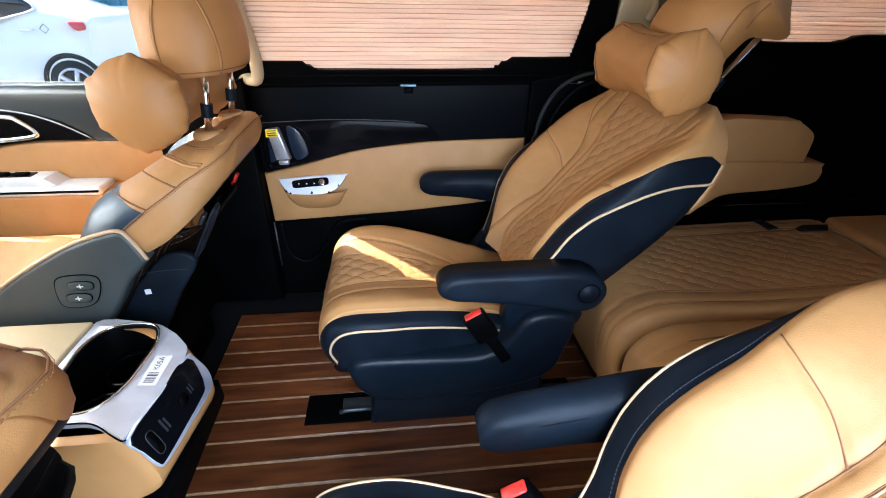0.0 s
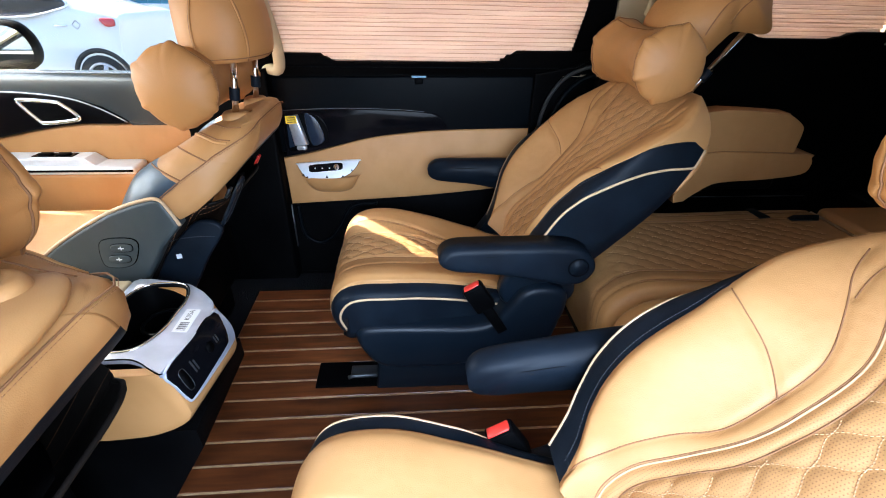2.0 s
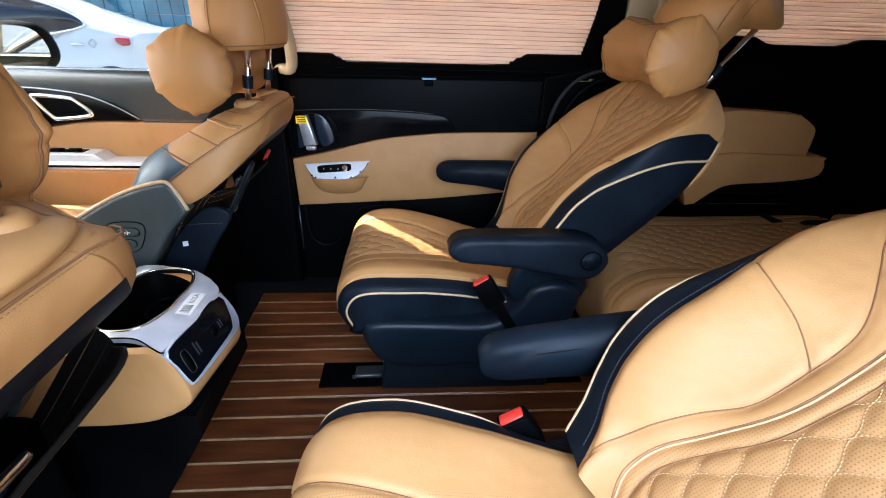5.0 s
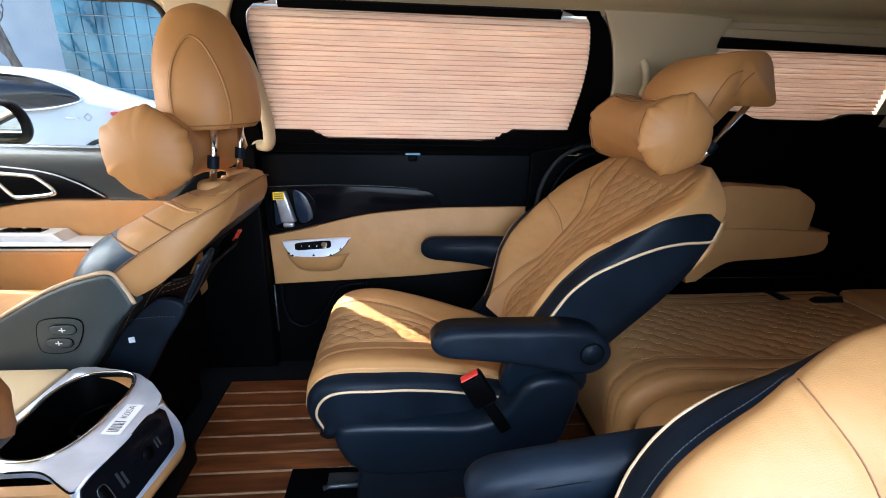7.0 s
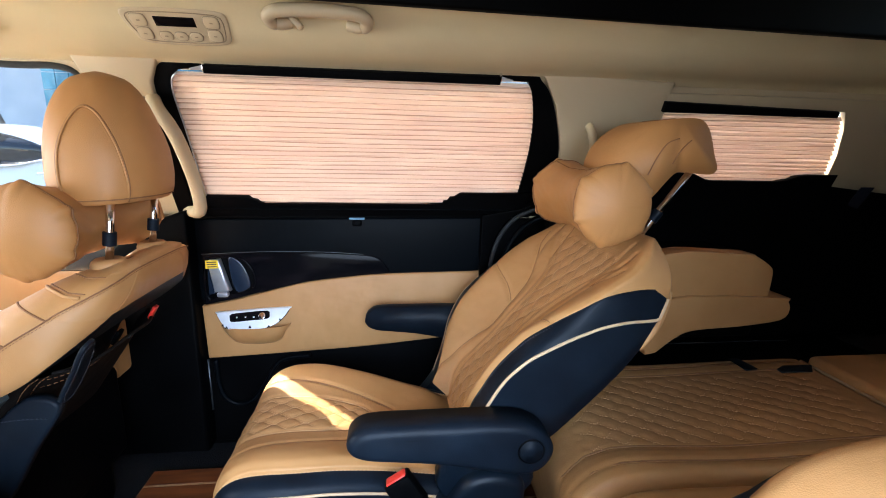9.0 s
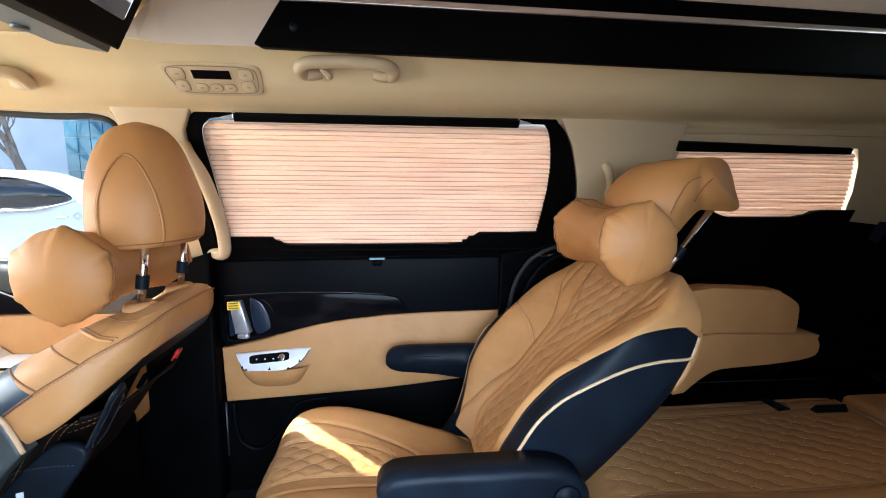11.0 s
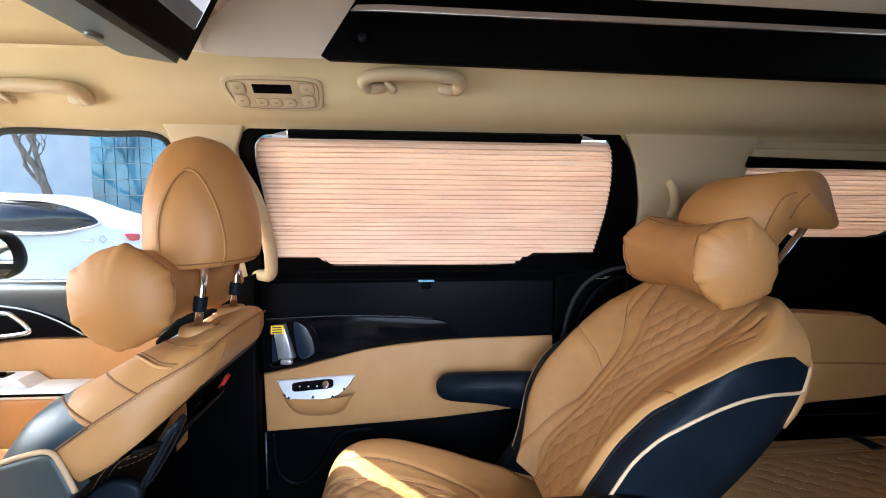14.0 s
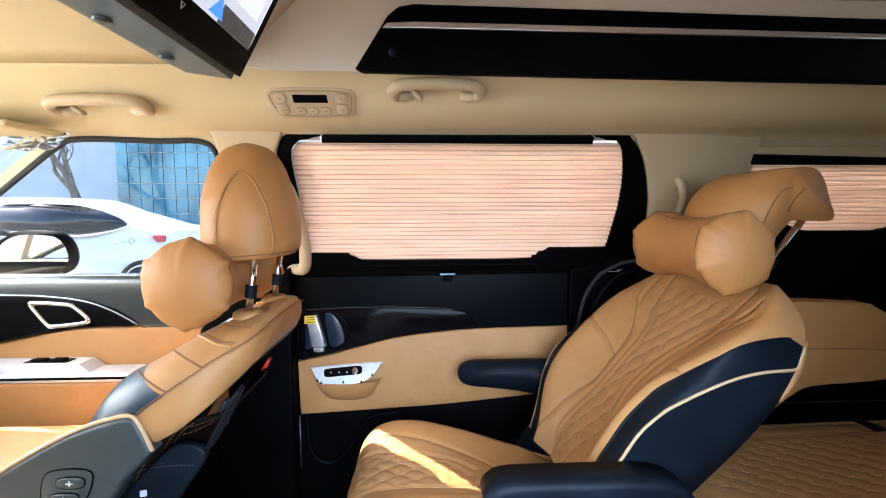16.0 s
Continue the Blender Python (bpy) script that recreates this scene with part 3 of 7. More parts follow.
def leather_headrest(seat, base, up, back, cy, width=0.135, depth=0.062, height=0.26, seam=True, yaw=0.0, sides=False):
    """A padded headrest: rings along up, rounded top; back points to the rear."""
    up, back = Vector(up).normalized(), Vector(back).normalized()
    turned = Matrix.Rotation(yaw, 3, up)
    across, back = turned @ Vector((0, 1, 0)), turned @ back
    wid = curve1([(0, 0.92), (0.05, 0.95), (0.2, 0.965), (0.35, 0.945), (0.5, 0.88), (0.6, 0.80), (0.7, 0.69), (0.8, 0.56), (0.9, 0.41), (0.96, 0.27), (1.0, 0.05)])
    dep = curve1([(0, 0.82), (0.05, 0.94), (0.2, 0.99), (0.4, 0.975), (0.55, 0.91), (0.7, 0.82), (0.8, 0.73), (0.9, 0.58), (0.96, 0.40), (1.0, 0.06)])

    def at(ang, h):
        c, s = math.cos(ang), math.sin(ang)
        p = 2.35 if sides else 2.7
        r = (abs(c) ** p + abs(s) ** p) ** (-1 / p)
        lump = 1 + 0.012 * math.sin(5 * ang + 9 * h)
        return Vector(base) + up * (h * height) + across * (c * r * width * wid(h) * lump) + back * (s * r * depth * dep(h) * lump)
    hs = [0, 0.015, 0.05, 0.1, 0.2, 0.3, 0.4, 0.5, 0.6, 0.68, 0.75, 0.82, 0.87, 0.92, 0.95, 0.98, 1.0]
    head = part("headrest", loft([[at(2 * math.pi * k / 48, h) for k in range(48)] for h in hs]), cover_tan, seat)
    # arched seams: on the rear, or round the side gussets
    for mid_ang, half_ang, out in ([(0.17, 0.50, across), (math.pi - 0.17, 0.50, -across)] if sides else [(math.pi / 2, 0.54, back)]):
        path = []
        for k in range(49):
            q = k / 24 - 1
            if sides:
                # an upright arch, wider towards the rear of the seat
                h = 0.015 + 0.70 * math.cos(q * math.pi / 2) ** 0.85
                ang = mid_ang + math.copysign(half_ang * abs(math.sin(q * math.pi / 2)), q) * (1.20 if q * math.cos(mid_ang) > 0 else 1.0)
            else:
                h = 0.015 + 0.70 * (1 - abs(q) ** 3.2)
                ang = mid_ang + math.copysign(half_ang * abs(q) ** 0.55, q)
            path.append(at(ang, h) + out * 0.0006)
        mid_p = at(mid_ang, 0.3)
        part("seam", tube([q + (q - mid_p).normalized() * 0.0024 for q in path], 0.0010, 6), thread_brown, head)
        part("welt", tube(path, 0.0020, 8), cover_tan, head)
        if not sides:
            part("stitching", dashes([q + (q - mid_p).normalized() * 0.005 + out * 0.0004 for q in path], 0.005, 0.003, 0.0008), thread_light, head)
    if sides:
        part("bottom_seam", tube([at(2 * math.pi * k / 60, 0.035) for k in range(60)], 0.0012, 6, True), thread_brown, head)
    return head


def neck_pillow(label, centre, length=0.42, r=0.078, tilt=0.0):
    """A bone-shaped pillow with gathered hexagonal ends."""
    c = Vector(centre)
    t = thing("neck_pillow", label, "pillow", c, "neck pillows")
    half = [(1.0, 0.05), (0.985, 0.33), (0.955, 0.60), (0.915, 0.81), (0.87, 0.94), (0.83, 1.0), (0.785, 1.02), (0.74, 0.99), (0.66, 0.955), (0.50, 0.90), (0.3, 0.85)]
    prof = [(-a, b) for a, b in half] + [(0, 0.83)] + half[::-1]
    P = [(q.x, q.y) for q in smooth_line([(a, b, 0) for a, b in prof], 3)]

    def at(k, a, b):
        # six pointed corners where the end caps are sewn on, with gathers running out of them
        end = 1 if a > 0 else -1
        turned = k + 0.35 * end + 0.06 * math.sin(2 * k + end)
        side = (turned % (math.pi / 3)) - math.pi / 6
        near = math.exp(-((abs(a) - 0.82) / 0.15) ** 2)
        to_corner = math.pi / 6 - abs(side)
        point = 0.026 * math.exp(-(to_corner / 0.10) ** 2) * math.exp(-((abs(a) - 0.80) / 0.085) ** 2)
        hexa = 1 + (0.93 / math.cos(side) - 0.97) * (0.05 + 0.34 * near) + point
        groove = -0.022 * math.exp(-((abs(a) - 0.775 + 0.02 * math.cos(3 * turned)) / 0.014) ** 2)
        gather = -0.018 * math.exp(-((to_corner - 0.13 - 0.5 * abs(abs(a) - 0.80)) / 0.045) ** 2) * math.exp(-((abs(a) - 0.80) / 0.14) ** 2)
        fold = 1 + groove + gather + 0.008 * math.sin(9 * k + 4 * a) + 0.013 * math.sin(4 * k - 11 * a) + 0.006 * math.sin(13 * k + 23 * a + 2 * math.sin(4 * k))
        return c + Vector((math.cos(k + tilt) * r * b * hexa * fold, a * length / 2, math.sin(k + tilt) * r * b * hexa * fold * 1.02))
    part("cushion", loft([[at(2 * math.pi * k / 180, a, b) for k in range(180)] for a, b in P]), cover_tan, t)
    for sd in (-1, 1):
        ring = []
        for k in range(120):
            ang = 2 * math.pi * k / 120
            ring.append(at(ang, sd * (0.775 - 0.02 * math.cos(3 * (ang + 0.35 * sd + 0.06 * math.sin(2 * ang + sd)))), 1.027))
        part("seam", tube(ring, 0.0014, 6, True), thread_brown, t)
    part("seam", tube([at(1.9, a, b * 1.003) for a, b in ((-0.72, 0.985), (-0.5, 0.90), (-0.3, 0.85), (0, 0.83), (0.3, 0.85), (0.5, 0.90), (0.72, 0.985))], 0.0011, 6), thread_brown, t)
    return t


def posts(seat, base, up, cy, length, spread=0.082):
    for sd in (-1, 1):
        b = Vector((base[0], cy + sd * spread, base[1]))
        post = part("post", tube([b - Vector(up) * 0.02, b + Vector(up) * length], 0.0072, 14), chrome, seat, "chrome headrest post")
        ring = [b + Vector((0.031 * math.cos(k / 24 * 2 * math.pi), 0.031 * math.sin(k / 24 * 2 * math.pi), 0.001)) for k in range(24)]
        part("collar", loft([[q - Vector((0, 0, 0.012)) for q in ring], ring, [b.lerp(q, 0.93) + Vector((0, 0, 0.006)) for q in ring], [b.lerp(q, 0.76) + Vector((0, 0, 0.0105)) for q in ring], [b.lerp(q, 0.5) + Vector((0, 0, 0.0115)) for q in ring], [b.lerp(q, 0.33) + Vector((0, 0, 0.008)) for q in ring]]), tan_leather, post)
        s = b + Vector(up) * (length * 0.36)
        part("strap", tube([s - Vector(up) * 0.013, s - Vector(up) * 0.012, s + Vector(up) * 0.012, s + Vector(up) * 0.013], lambda q: 0.0118, 12), black_leather, post, "black elastic strap")


SEAM_A = fine([(0.129, -0.03), (0.130, 0.01), (0.126, 0.061), (0.111, 0.129), (0.090, 0.189), (0.091, 0.250), (0.101, 0.310), (0.118, 0.350), (0.156, 0.401), (0.190, 0.44), (0.215, 0.48)])
SEAM_B = fine([(0.080, -0.045), (0.099, 0.005), (0.101, 0.060), (0.085, 0.124), (0.066, 0.189), (0.061, 0.234), (0.066, 0.283), (0.077, 0.337), (0.096, 0.382), (0.130, 0.430), (0.172, 0.477), (0.19, 0.50)])
SEAM_C = fine([(0.066, -0.04), (0.082, 0.014), (0.081, 0.060), (0.063, 0.121), (0.046, 0.170), (0.040, 0.218), (0.042, 0.273), (0.052, 0.329), (0.068, 0.372), (0.097, 0.420), (0.138, 0.465), (0.155, 0.49)])
SEAM_Y = fine([(0.118, 0.425), (0.132, 0.470), (0.142, 0.510), (0.146, 0.545)])
SEAM_Z = fine([(0.160, 0.415), (0.176, 0.450), (0.186, 0.490), (0.188, 0.525)])
SEAM_X = fine([(0.232, 0.316), (0.194, 0.308), (0.141, 0.292), (0.093, 0.262)])
MATS = (tan_leather, tan_perforated, black_leather, black_leather)


def curved_headrest(seat, cy, sg, turn, pivot, shift=(0, 0)):
    """A deep headrest that bends forward over the back's top: a side outline with rounded flanks."""
    ol = smooth_line([(1.330, 0.945, 0), (1.342, 0.985, 0), (1.368, 1.017, 0), (1.400, 1.040, 0), (1.43, 1.050, 0), (1.482, 1.053, 0), (1.508, 1.033, 0), (1.528, 0.985, 0), (1.540, 0.955, 0), (1.525, 0.943, 0), (1.485, 0.945, 0), (1.452, 0.944, 0), (1.430, 0.922, 0), (1.405, 0.890, 0), (1.375, 0.868, 0), (1.34, 0.892, 0)], 4, True)
    c, s = math.cos(turn), math.sin(turn)
    sway = lambda u, v: (pivot.x + (u - pivot.x) * c + (v - pivot.z) * s, pivot.z - (u - pivot.x) * s + (v - pivot.z) * c)

    def place(u, v, d):
        a, b = sway(u, v)
        return Vector((a + shift[0], cy + sg * (0.130 - d), b + shift[1]))
    head = part("headrest", slab([(q.x, q.y) for q in ol], place, 0.20, 0.042, 6), cover_tan, seat)
    for d in (-0.0004, 0.2004):
        for line in ([(1.445, 1.012), (1.420, 1.000), (1.402, 0.970), (1.388, 0.935)], [(1.472, 1.010), (1.452, 0.988), (1.438, 0.960)]):
            part("seam", tube(smooth_line([place(u, v, d) for u, v in line], 4), 0.0013, 6), thread_brown, head)
    part("seam", tube(smooth_line([place(1.452, 1.0535, d) for d in (0.035, 0.07, 0.10, 0.13, 0.165)], 3), 0.0012, 6), thread_brown, head)
    return head


def captain_seat(cy, sgn, label, drop=0.0, lean=33.0, ahead=0.0, rise=0.0, lift=0.0, near=False):
    """Second-row seat; the aisle is on the side sgn."""
    seat = thing("captain_seat", label, "car seat", (0.85, cy, 0.02), "second row captain seats")
    th = radians(lean)
    ax, nx = Vector((math.sin(th), 0, math.cos(th))), Vector((-math.cos(th), 0, math.sin(th)))
    B = Vector((1.04 - ahead, cy, 0.36 + rise))
    L = 0.575
    put = lambda w, n, s: B + ax * s + nx * n + Vector((0, sgn * w, 0))
    full = curve1([(-0.05, 0.195), (0.0, 0.215), (0.05, 0.242), (0.15, 0.264), (0.30, 0.270), (0.40, 0.266), (0.47, 0.254), (0.52, 0.232), (0.55, 0.205), (0.575, 0.165)])
    chamfer = curve1([(-0.05, 0.070), (0.0, 0.066), (0.06, 0.054), (0.25, 0.050), (0.32, 0.032), (0.40, 0.008), (0.5, 0.0)])
    hw = lambda s: full(s) - chamfer(s)
    rear_n = curve1([(-0.05, -0.06), (0.0, -0.075), (0.15, -0.10), (0.40, -0.125), (0.50, -0.115), (0.575, -0.085)])
    mid = curve1([(-0.05, -0.02), (0.06, 0.0), (0.2, 0.0), (0.4, -0.03), (0.50, -0.045), (0.58, -0.05)])
    ridge = curve1([(-0.05, 0.026), (0.036, 0.045), (0.1, 0.066), (0.176, 0.075), (0.25, 0.067), (0.32, 0.048), (0.42, 0.010), (0.50, -0.025), (0.58, -0.045)])

    def shrink(n, s):
        q = min(max((s - (L - 0.06)) / 0.06, 0), 1)
        return -0.06 + (n + 0.06) * math.sqrt(max(1 - q * q, 0.0004))

    def front(w, s):
        a, h = abs(w), hw(s)
        n = mid(s) + (ridge(s) - mid(s)) * step(0.08, h - 0.010, a) - 0.006 * step(h - 0.02, h, a) ** 2
        return shrink(n, s)
    n_s = curve1([(-0.05, 0.02), (0.036, 0.038), (0.1, 0.060), (0.2, 0.070), (0.31, 0.046), (0.41, 0.004), (0.47, -0.055), (0.50, -0.105)])
    n_p = curve1([(-0.05, 0.012), (0.036, 0.032), (0.09, 0.052), (0.176, 0.061), (0.23, 0.052), (0.286, 0.026), (0.36, -0.022), (0.405, -0.066), (0.43, -0.100), (0.445, -0.12)])

    def side(s):
        r, h = rear_n(s), full(s)
        a = max(min(n_s(s), front(hw(s), s) - 0.002), r + 0.012)
        b = max(min(n_p(s), a - 0.006), r + 0.006)
        tail = [(h - 0.006, r), (h - 0.03, r - 0.012), (h * 0.75, r - 0.018), (h * 0.5, r - 0.02), (h * 0.25, r - 0.021), (0.0, r - 0.021)]
        f = lambda q: shrink(q, s)
        return h - chamfer(s) * 0.97, f(a) if s > 0.49 else a, h, f(b) if s > 0.49 else b, [(w, f(q) if s > 0.49 else q) for w, q in tail]
    half = curve1([(-0.05, 0.062), (0.014, 0.080), (0.06, 0.079), (0.121, 0.061), (0.17, 0.044), (0.218, 0.038), (0.273, 0.040), (0.329, 0.050), (0.372, 0.066), (0.42, 0.095), (0.465, 0.136), (0.51, 0.16)])
    S = np.concatenate([np.linspace(-0.05, 0.48, 92), np.linspace(0.485, 0.575, 24)])
    # the near seat's quilted field reaches further to its outer side
    off = 0.035 if near else 0.0
    field = (half, -0.03, 0.50, 0.045, 0.080, 0.020)
    body, ln, skin = cover(seat, "backrest", S, hw, front, side, [SEAM_A, SEAM_B, SEAM_C, SEAM_X, SEAM_Y, SEAM_Z], field, sgn, put, tan_above=0.485, mats=MATS, off=off)
    for key in ("pipe", "pipe_out"):
        part("piping", tube(ln[key], 0.0031, 8), piping_mat, seat)
    for key in ("seam", "seam_out"):
        out = ln["pipe" if key == "seam" else "pipe_out"]
        part("stitching", dashes([q.lerp(o, 0.16) + nx * 0.0035 for q, o in zip(ln[key], out)][4:80], 0.0035, 0.0025, 0.0008), thread_grey, body)
        part("seam", tube(ln[key], 0.0012, 6), black_leather, body)
    bm = bmesh.new()
    for run in quilt_lines(lambda q: half(q) + off, -0.03, 0.50, 0.045, 0.080):
        dashes([skin(w - off, s, -0.0020) for w, s in run], 0.0030, 0.0018, 0.0007, bm)
    along = lambda line, m, lift, more=0.0: [skin(m * (a + off + more) - off, b, lift) for a, b in line if abs(m * (a + off + more) - off) < hw(b) - 0.006]
    tagged(part("stitching", bm, thread_light, body), "light quilting stitches of the back", kind="stuff")
    if near:
        for m in (1, -1):
            part("piping", tube(along(SEAM_B, m, -0.0035), 0.0016, 6), thread_light, body)
            part("seam", tube(along(SEAM_C, m, -0.0038), 0.0011, 6), thread_brown, body)
            part("seam", tube(along(SEAM_B, m, -0.0030, 0.003), 0.0009, 6), thread_brown, body)
    for m in (1, -1):
        part("seam", tube(along(SEAM_A, m, -0.0038), 0.0011, 6), thread_brown, body)
        for line in (SEAM_Y, SEAM_Z):
            part("seam", tube(along(line, m, -0.0036), 0.0010, 6), thread_brown, body)
        cross = along(SEAM_X, m, -0.0038)
        if len(cross) > 2:
            part("seam", tube(cross, 0.0010, 6), thread_brown, body)
        # the tan cover laps round the rear edge below the shoulder
        edge = [put(m * (full(q) - 0.010), rear_n(q) - 0.002, q) for q in np.linspace(0.375, 0.50, 12)]
        part("rear_edge", tube(edge, lambda q: 0.003 + 0.0055 * math.sin(math.pi * min(q * 0.8 + 0.1, 1.0)), 12), tan_leather, body, "tan leather edge of the back")

    # cushion
    spine = smooth_line([(1.08, 0.268, 0), (0.95, 0.298, 0), (0.82, 0.330, 0), (0.71, 0.348, 0), (0.63, 0.350, 0), (0.578, 0.336, 0), (0.545, 0.300, 0), (0.535, 0.25, 0), (0.553, 0.19, 0)], 14)
    D = [0.0]
    for a, b in zip(spine, spine[1:]):
        D.append(D[-1] + (b - a).length)
    T = D[-1]
    fx, fz = curve1(list(zip(D, [q.x for q in spine]))), curve1(list(zip(D, [q.y for q in spine])))
    low = smooth_line([(1.08, 0.17, 0), (0.95, 0.18, 0), (0.82, 0.19, 0), (0.72, 0.195, 0), (0.635, 0.195, 0), (0.605, 0.195, 0), (0.585, 0.192, 0), (0.572, 0.19, 0), (0.560, 0.187, 0)], 14)
    lx, lz = curve1(list(zip(D, [q.x for q in low]))), curve1(list(zip(D, [q.y for q in low])))

    def cput(w, n, s):
        e = 0.004
        tx, tz = fx(s + e) - fx(s - e), fz(s + e) - fz(s - e)
        k = math.hypot(tx, tz) or 1
        bow = Vector((-0.022 * step(T - 0.34, T - 0.12, s) * max(1 - (w / 0.262) ** 2, 0), 0, 0))
        p = Vector((fx(s), cy + sgn * w, fz(s))) + Vector((tz / k, 0, -tx / k)) * n + bow
        if n < -0.045:
            q = Vector((lx(s), cy + sgn * w, lz(s)))
            p0 = Vector((fx(s), cy + sgn * w, fz(s))) + Vector((tz / k, 0, -tx / k)) * -0.045
            p = p0.lerp(q, min((-n - 0.045) / 0.1, 1))
        return p
    cfull = curve1([(0, 0.205), (0.15, 0.218), (0.30, 0.243), (0.42, 0.262), (T - 0.12, 0.258), (T - 0.05, 0.248), (T, 0.235)])
    chw = lambda s: cfull(s) - 0.038

    def cfront(w, s):
        a, h = abs(w), chw(s)
        fade = step(0.0, 0.12, s) * (1 - 0.7 * step(T - 0.22, T - 0.08, s))
        return -0.008 + 0.022 * step(0.07, 0.19, a) * fade - 0.008 * step(h - 0.03, h, a) ** 2

    def cside(s):
        return chw(s), -0.004, cfull(s), -0.010 - 0.018 * (1 - step(0.16, 0.30, s) if near else 1.0), [(cfull(s) - 0.004, -0.145), (cfull(s) - 0.02, -0.146)]
    chalf = curve1([(0, 0.03), (0.26, 0.034), (0.34, 0.052), (0.46, 0.068), (T, 0.073)])
    c1 = fine([(0.02, 0.175), (0.060, 0.195), (0.092, 0.27), (0.125, 0.38), (0.152, 0.52), (0.158, T - 0.05), (0.15, T)])
    c2 = fine([(0.03, 0.25), (0.048, 0.275), (0.064, 0.34), (0.079, 0.46), (0.086, 0.54), (0.086, T - 0.05), (0.082, T)])
    q_lo, seams_c = 0.26, [c1, c2]
    if near:
        # the rear insert starts with a rounded cross seam; quilting lies in front of it and behind
        back = T - 0.54
        c1 = fine([(0.045, back + 0.170), (0.062, back + 0.183), (0.080, back + 0.212), (0.108, back + 0.318), (0.138, back + 0.440), (0.148, T - 0.06), (0.146, T)])
        c2 = fine([(0.030, back + 0.243), (0.056, back + 0.345), (0.077, back + 0.445), (0.080, T - 0.07), (0.066, T - 0.02), (0.06, T)])
        insert = fine([(0.044, 0.03), (0.046, 0.12), (0.047, back + 0.186), (0.044, back + 0.220), (0.029, back + 0.241), (0.004, back + 0.250), (0.0, back + 0.250)])
        chalf = curve1([(0, 0.022), (back + 0.21, 0.022), (back + 0.245, 0.004), (back + 0.26, 0.004), (back + 0.28, 0.018), (back + 0.39, 0.028), (back + 0.50, 0.034), (T, 0.034)])
        q_lo, seams_c = 0.05, [c1, c2, insert]
    Sc = np.linspace(0.004, T - 0.004, 120)
    cb, cl, cskin = cover(seat, "cushion", Sc, chw, cfront, cside, seams_c, (chalf, q_lo, T - 0.06, 0.044, 0.066, 0.075), sgn, cput, mats=MATS)
    if near:
        for m in (1, -1):
            part("seam", tube([cskin(m * a, b, -0.0036) for a, b in insert], 0.0012, 6), thread_brown, cb)
    for key in ("pipe", "pipe_out"):
        part("piping", tube(cl[key][14:], 0.0031, 8), piping_mat, seat)
    for key in ("seam", "seam_out"):
        part("stitching", dashes(cl[key], 0.005, 0.003, 0.001), thread_light, cb)
    bm = bmesh.new()
    for run in quilt_lines(chalf, q_lo, T - 0.06, 0.044, 0.066):
        dashes([cskin(w, s, -0.0020) for w, s in run], 0.0030, 0.0018, 0.0007, bm)
    tagged(part("stitching", bm, thread_light, cb), "light quilting stitches of the cushion", kind="stuff")
    for line in (c1,):
        for m in (1, -1):
            part("seam", tube([cskin(m * a, b, -0.0036) for a, b in line], 0.0013, 6), thread_brown, cb)
    for m in (1, -1):
        part("piping", tube([cskin(m * a, b, -0.004) for a, b in c2], 0.0015, 6), thread_light, cb)
    part("underside", sheet([[cput(w, -0.145, s) for w in (-0.22, -0.1, 0, 0.1, 0.22)] for s in np.linspace(0.004, T - 0.004, 12)]), black_plastic, seat)

    # base: side shields, foot, rails
    yi = cy + sgn * 0.262
    grow = lambda y, sd: (lambda u, v, d: Vector((u, y + sd * d, v)))
    shield = smooth_line([(0.605, 0.222, 0), (0.65, 0.236, 0), (0.80, 0.232, 0), (0.91, 0.228, 0), (0.965, 0.245, 0), (1.00, 0.285, 0), (1.035, 0.335, 0), (1.08, 0.350, 0), (1.13, 0.345, 0), (1.16, 0.315, 0), (1.15, 0.24, 0), (1.10, 0.14, 0),
                          (0.90, 0.092, 0), (0.70, 0.088, 0), (0.635, 0.12, 0), (0.60, 0.185, 0)], 4, True)
    for sd in (1, -1):
        crisp(part("side_shield", slab([(q.x, q.y) for q in shield], grow(cy + sgn * sd * 0.205, sgn * sd), 0.068, 0.022, 5), shield_navy, seat), 60)
    foot = [(0.64, -0.008), (0.655, 0.145), (1.10, 0.145), (1.12, -0.008), (0.90, -0.012), (0.72, -0.012)]
    for sd in (1, -1):
        crisp(part("foot_cover", slab(foot, grow(cy + sgn * sd * 0.17, sgn * sd), 0.085, 0.012), shield_navy, seat))
    part("frame", boxed((0.66, cy - 0.18, 0.09), (1.08, cy + 0.18, 0.16), 0.01), black_plastic, seat)
    part("hinge_cover", slab([(q.x, q.y) for q in smooth_line([(0.99, 0.29, 0), (0.99, 0.36, 0), (1.03, 0.405, 0), (1.12, 0.41, 0), (1.17, 0.37, 0), (1.18, 0.30, 0), (1.10, 0.25, 0)], 4, True)],
                             grow(cy + sgn * 0.205, sgn), 0.040, 0.012), shield_navy, seat)

    # folding armrests
    arm = smooth_line([(0.812, 0.452, 0), (0.826, 0.474, 0), (0.86, 0.485, 0), (0.96, 0.486, 0), (1.06, 0.486, 0), (1.13, 0.480, 0), (1.172, 0.458, 0), (1.19, 0.422, 0), (1.17, 0.386, 0), (1.13, 0.374, 0),
                       (1.07, 0.385, 0), (0.98, 0.404, 0), (0.90, 0.414, 0), (0.85, 0.420, 0), (0.822, 0.432, 0)], 4, True)
    # the arm turns about its pivot
    ca, sa = math.cos(drop), math.sin(drop)
    turn = lambda q: Vector((1.143 + (q[0] - 1.143) * ca - (q[-1] - 0.43) * sa, 0, 0.43 + lift + (q[0] - 1.143) * sa + (q[-1] - 0.43) * ca))
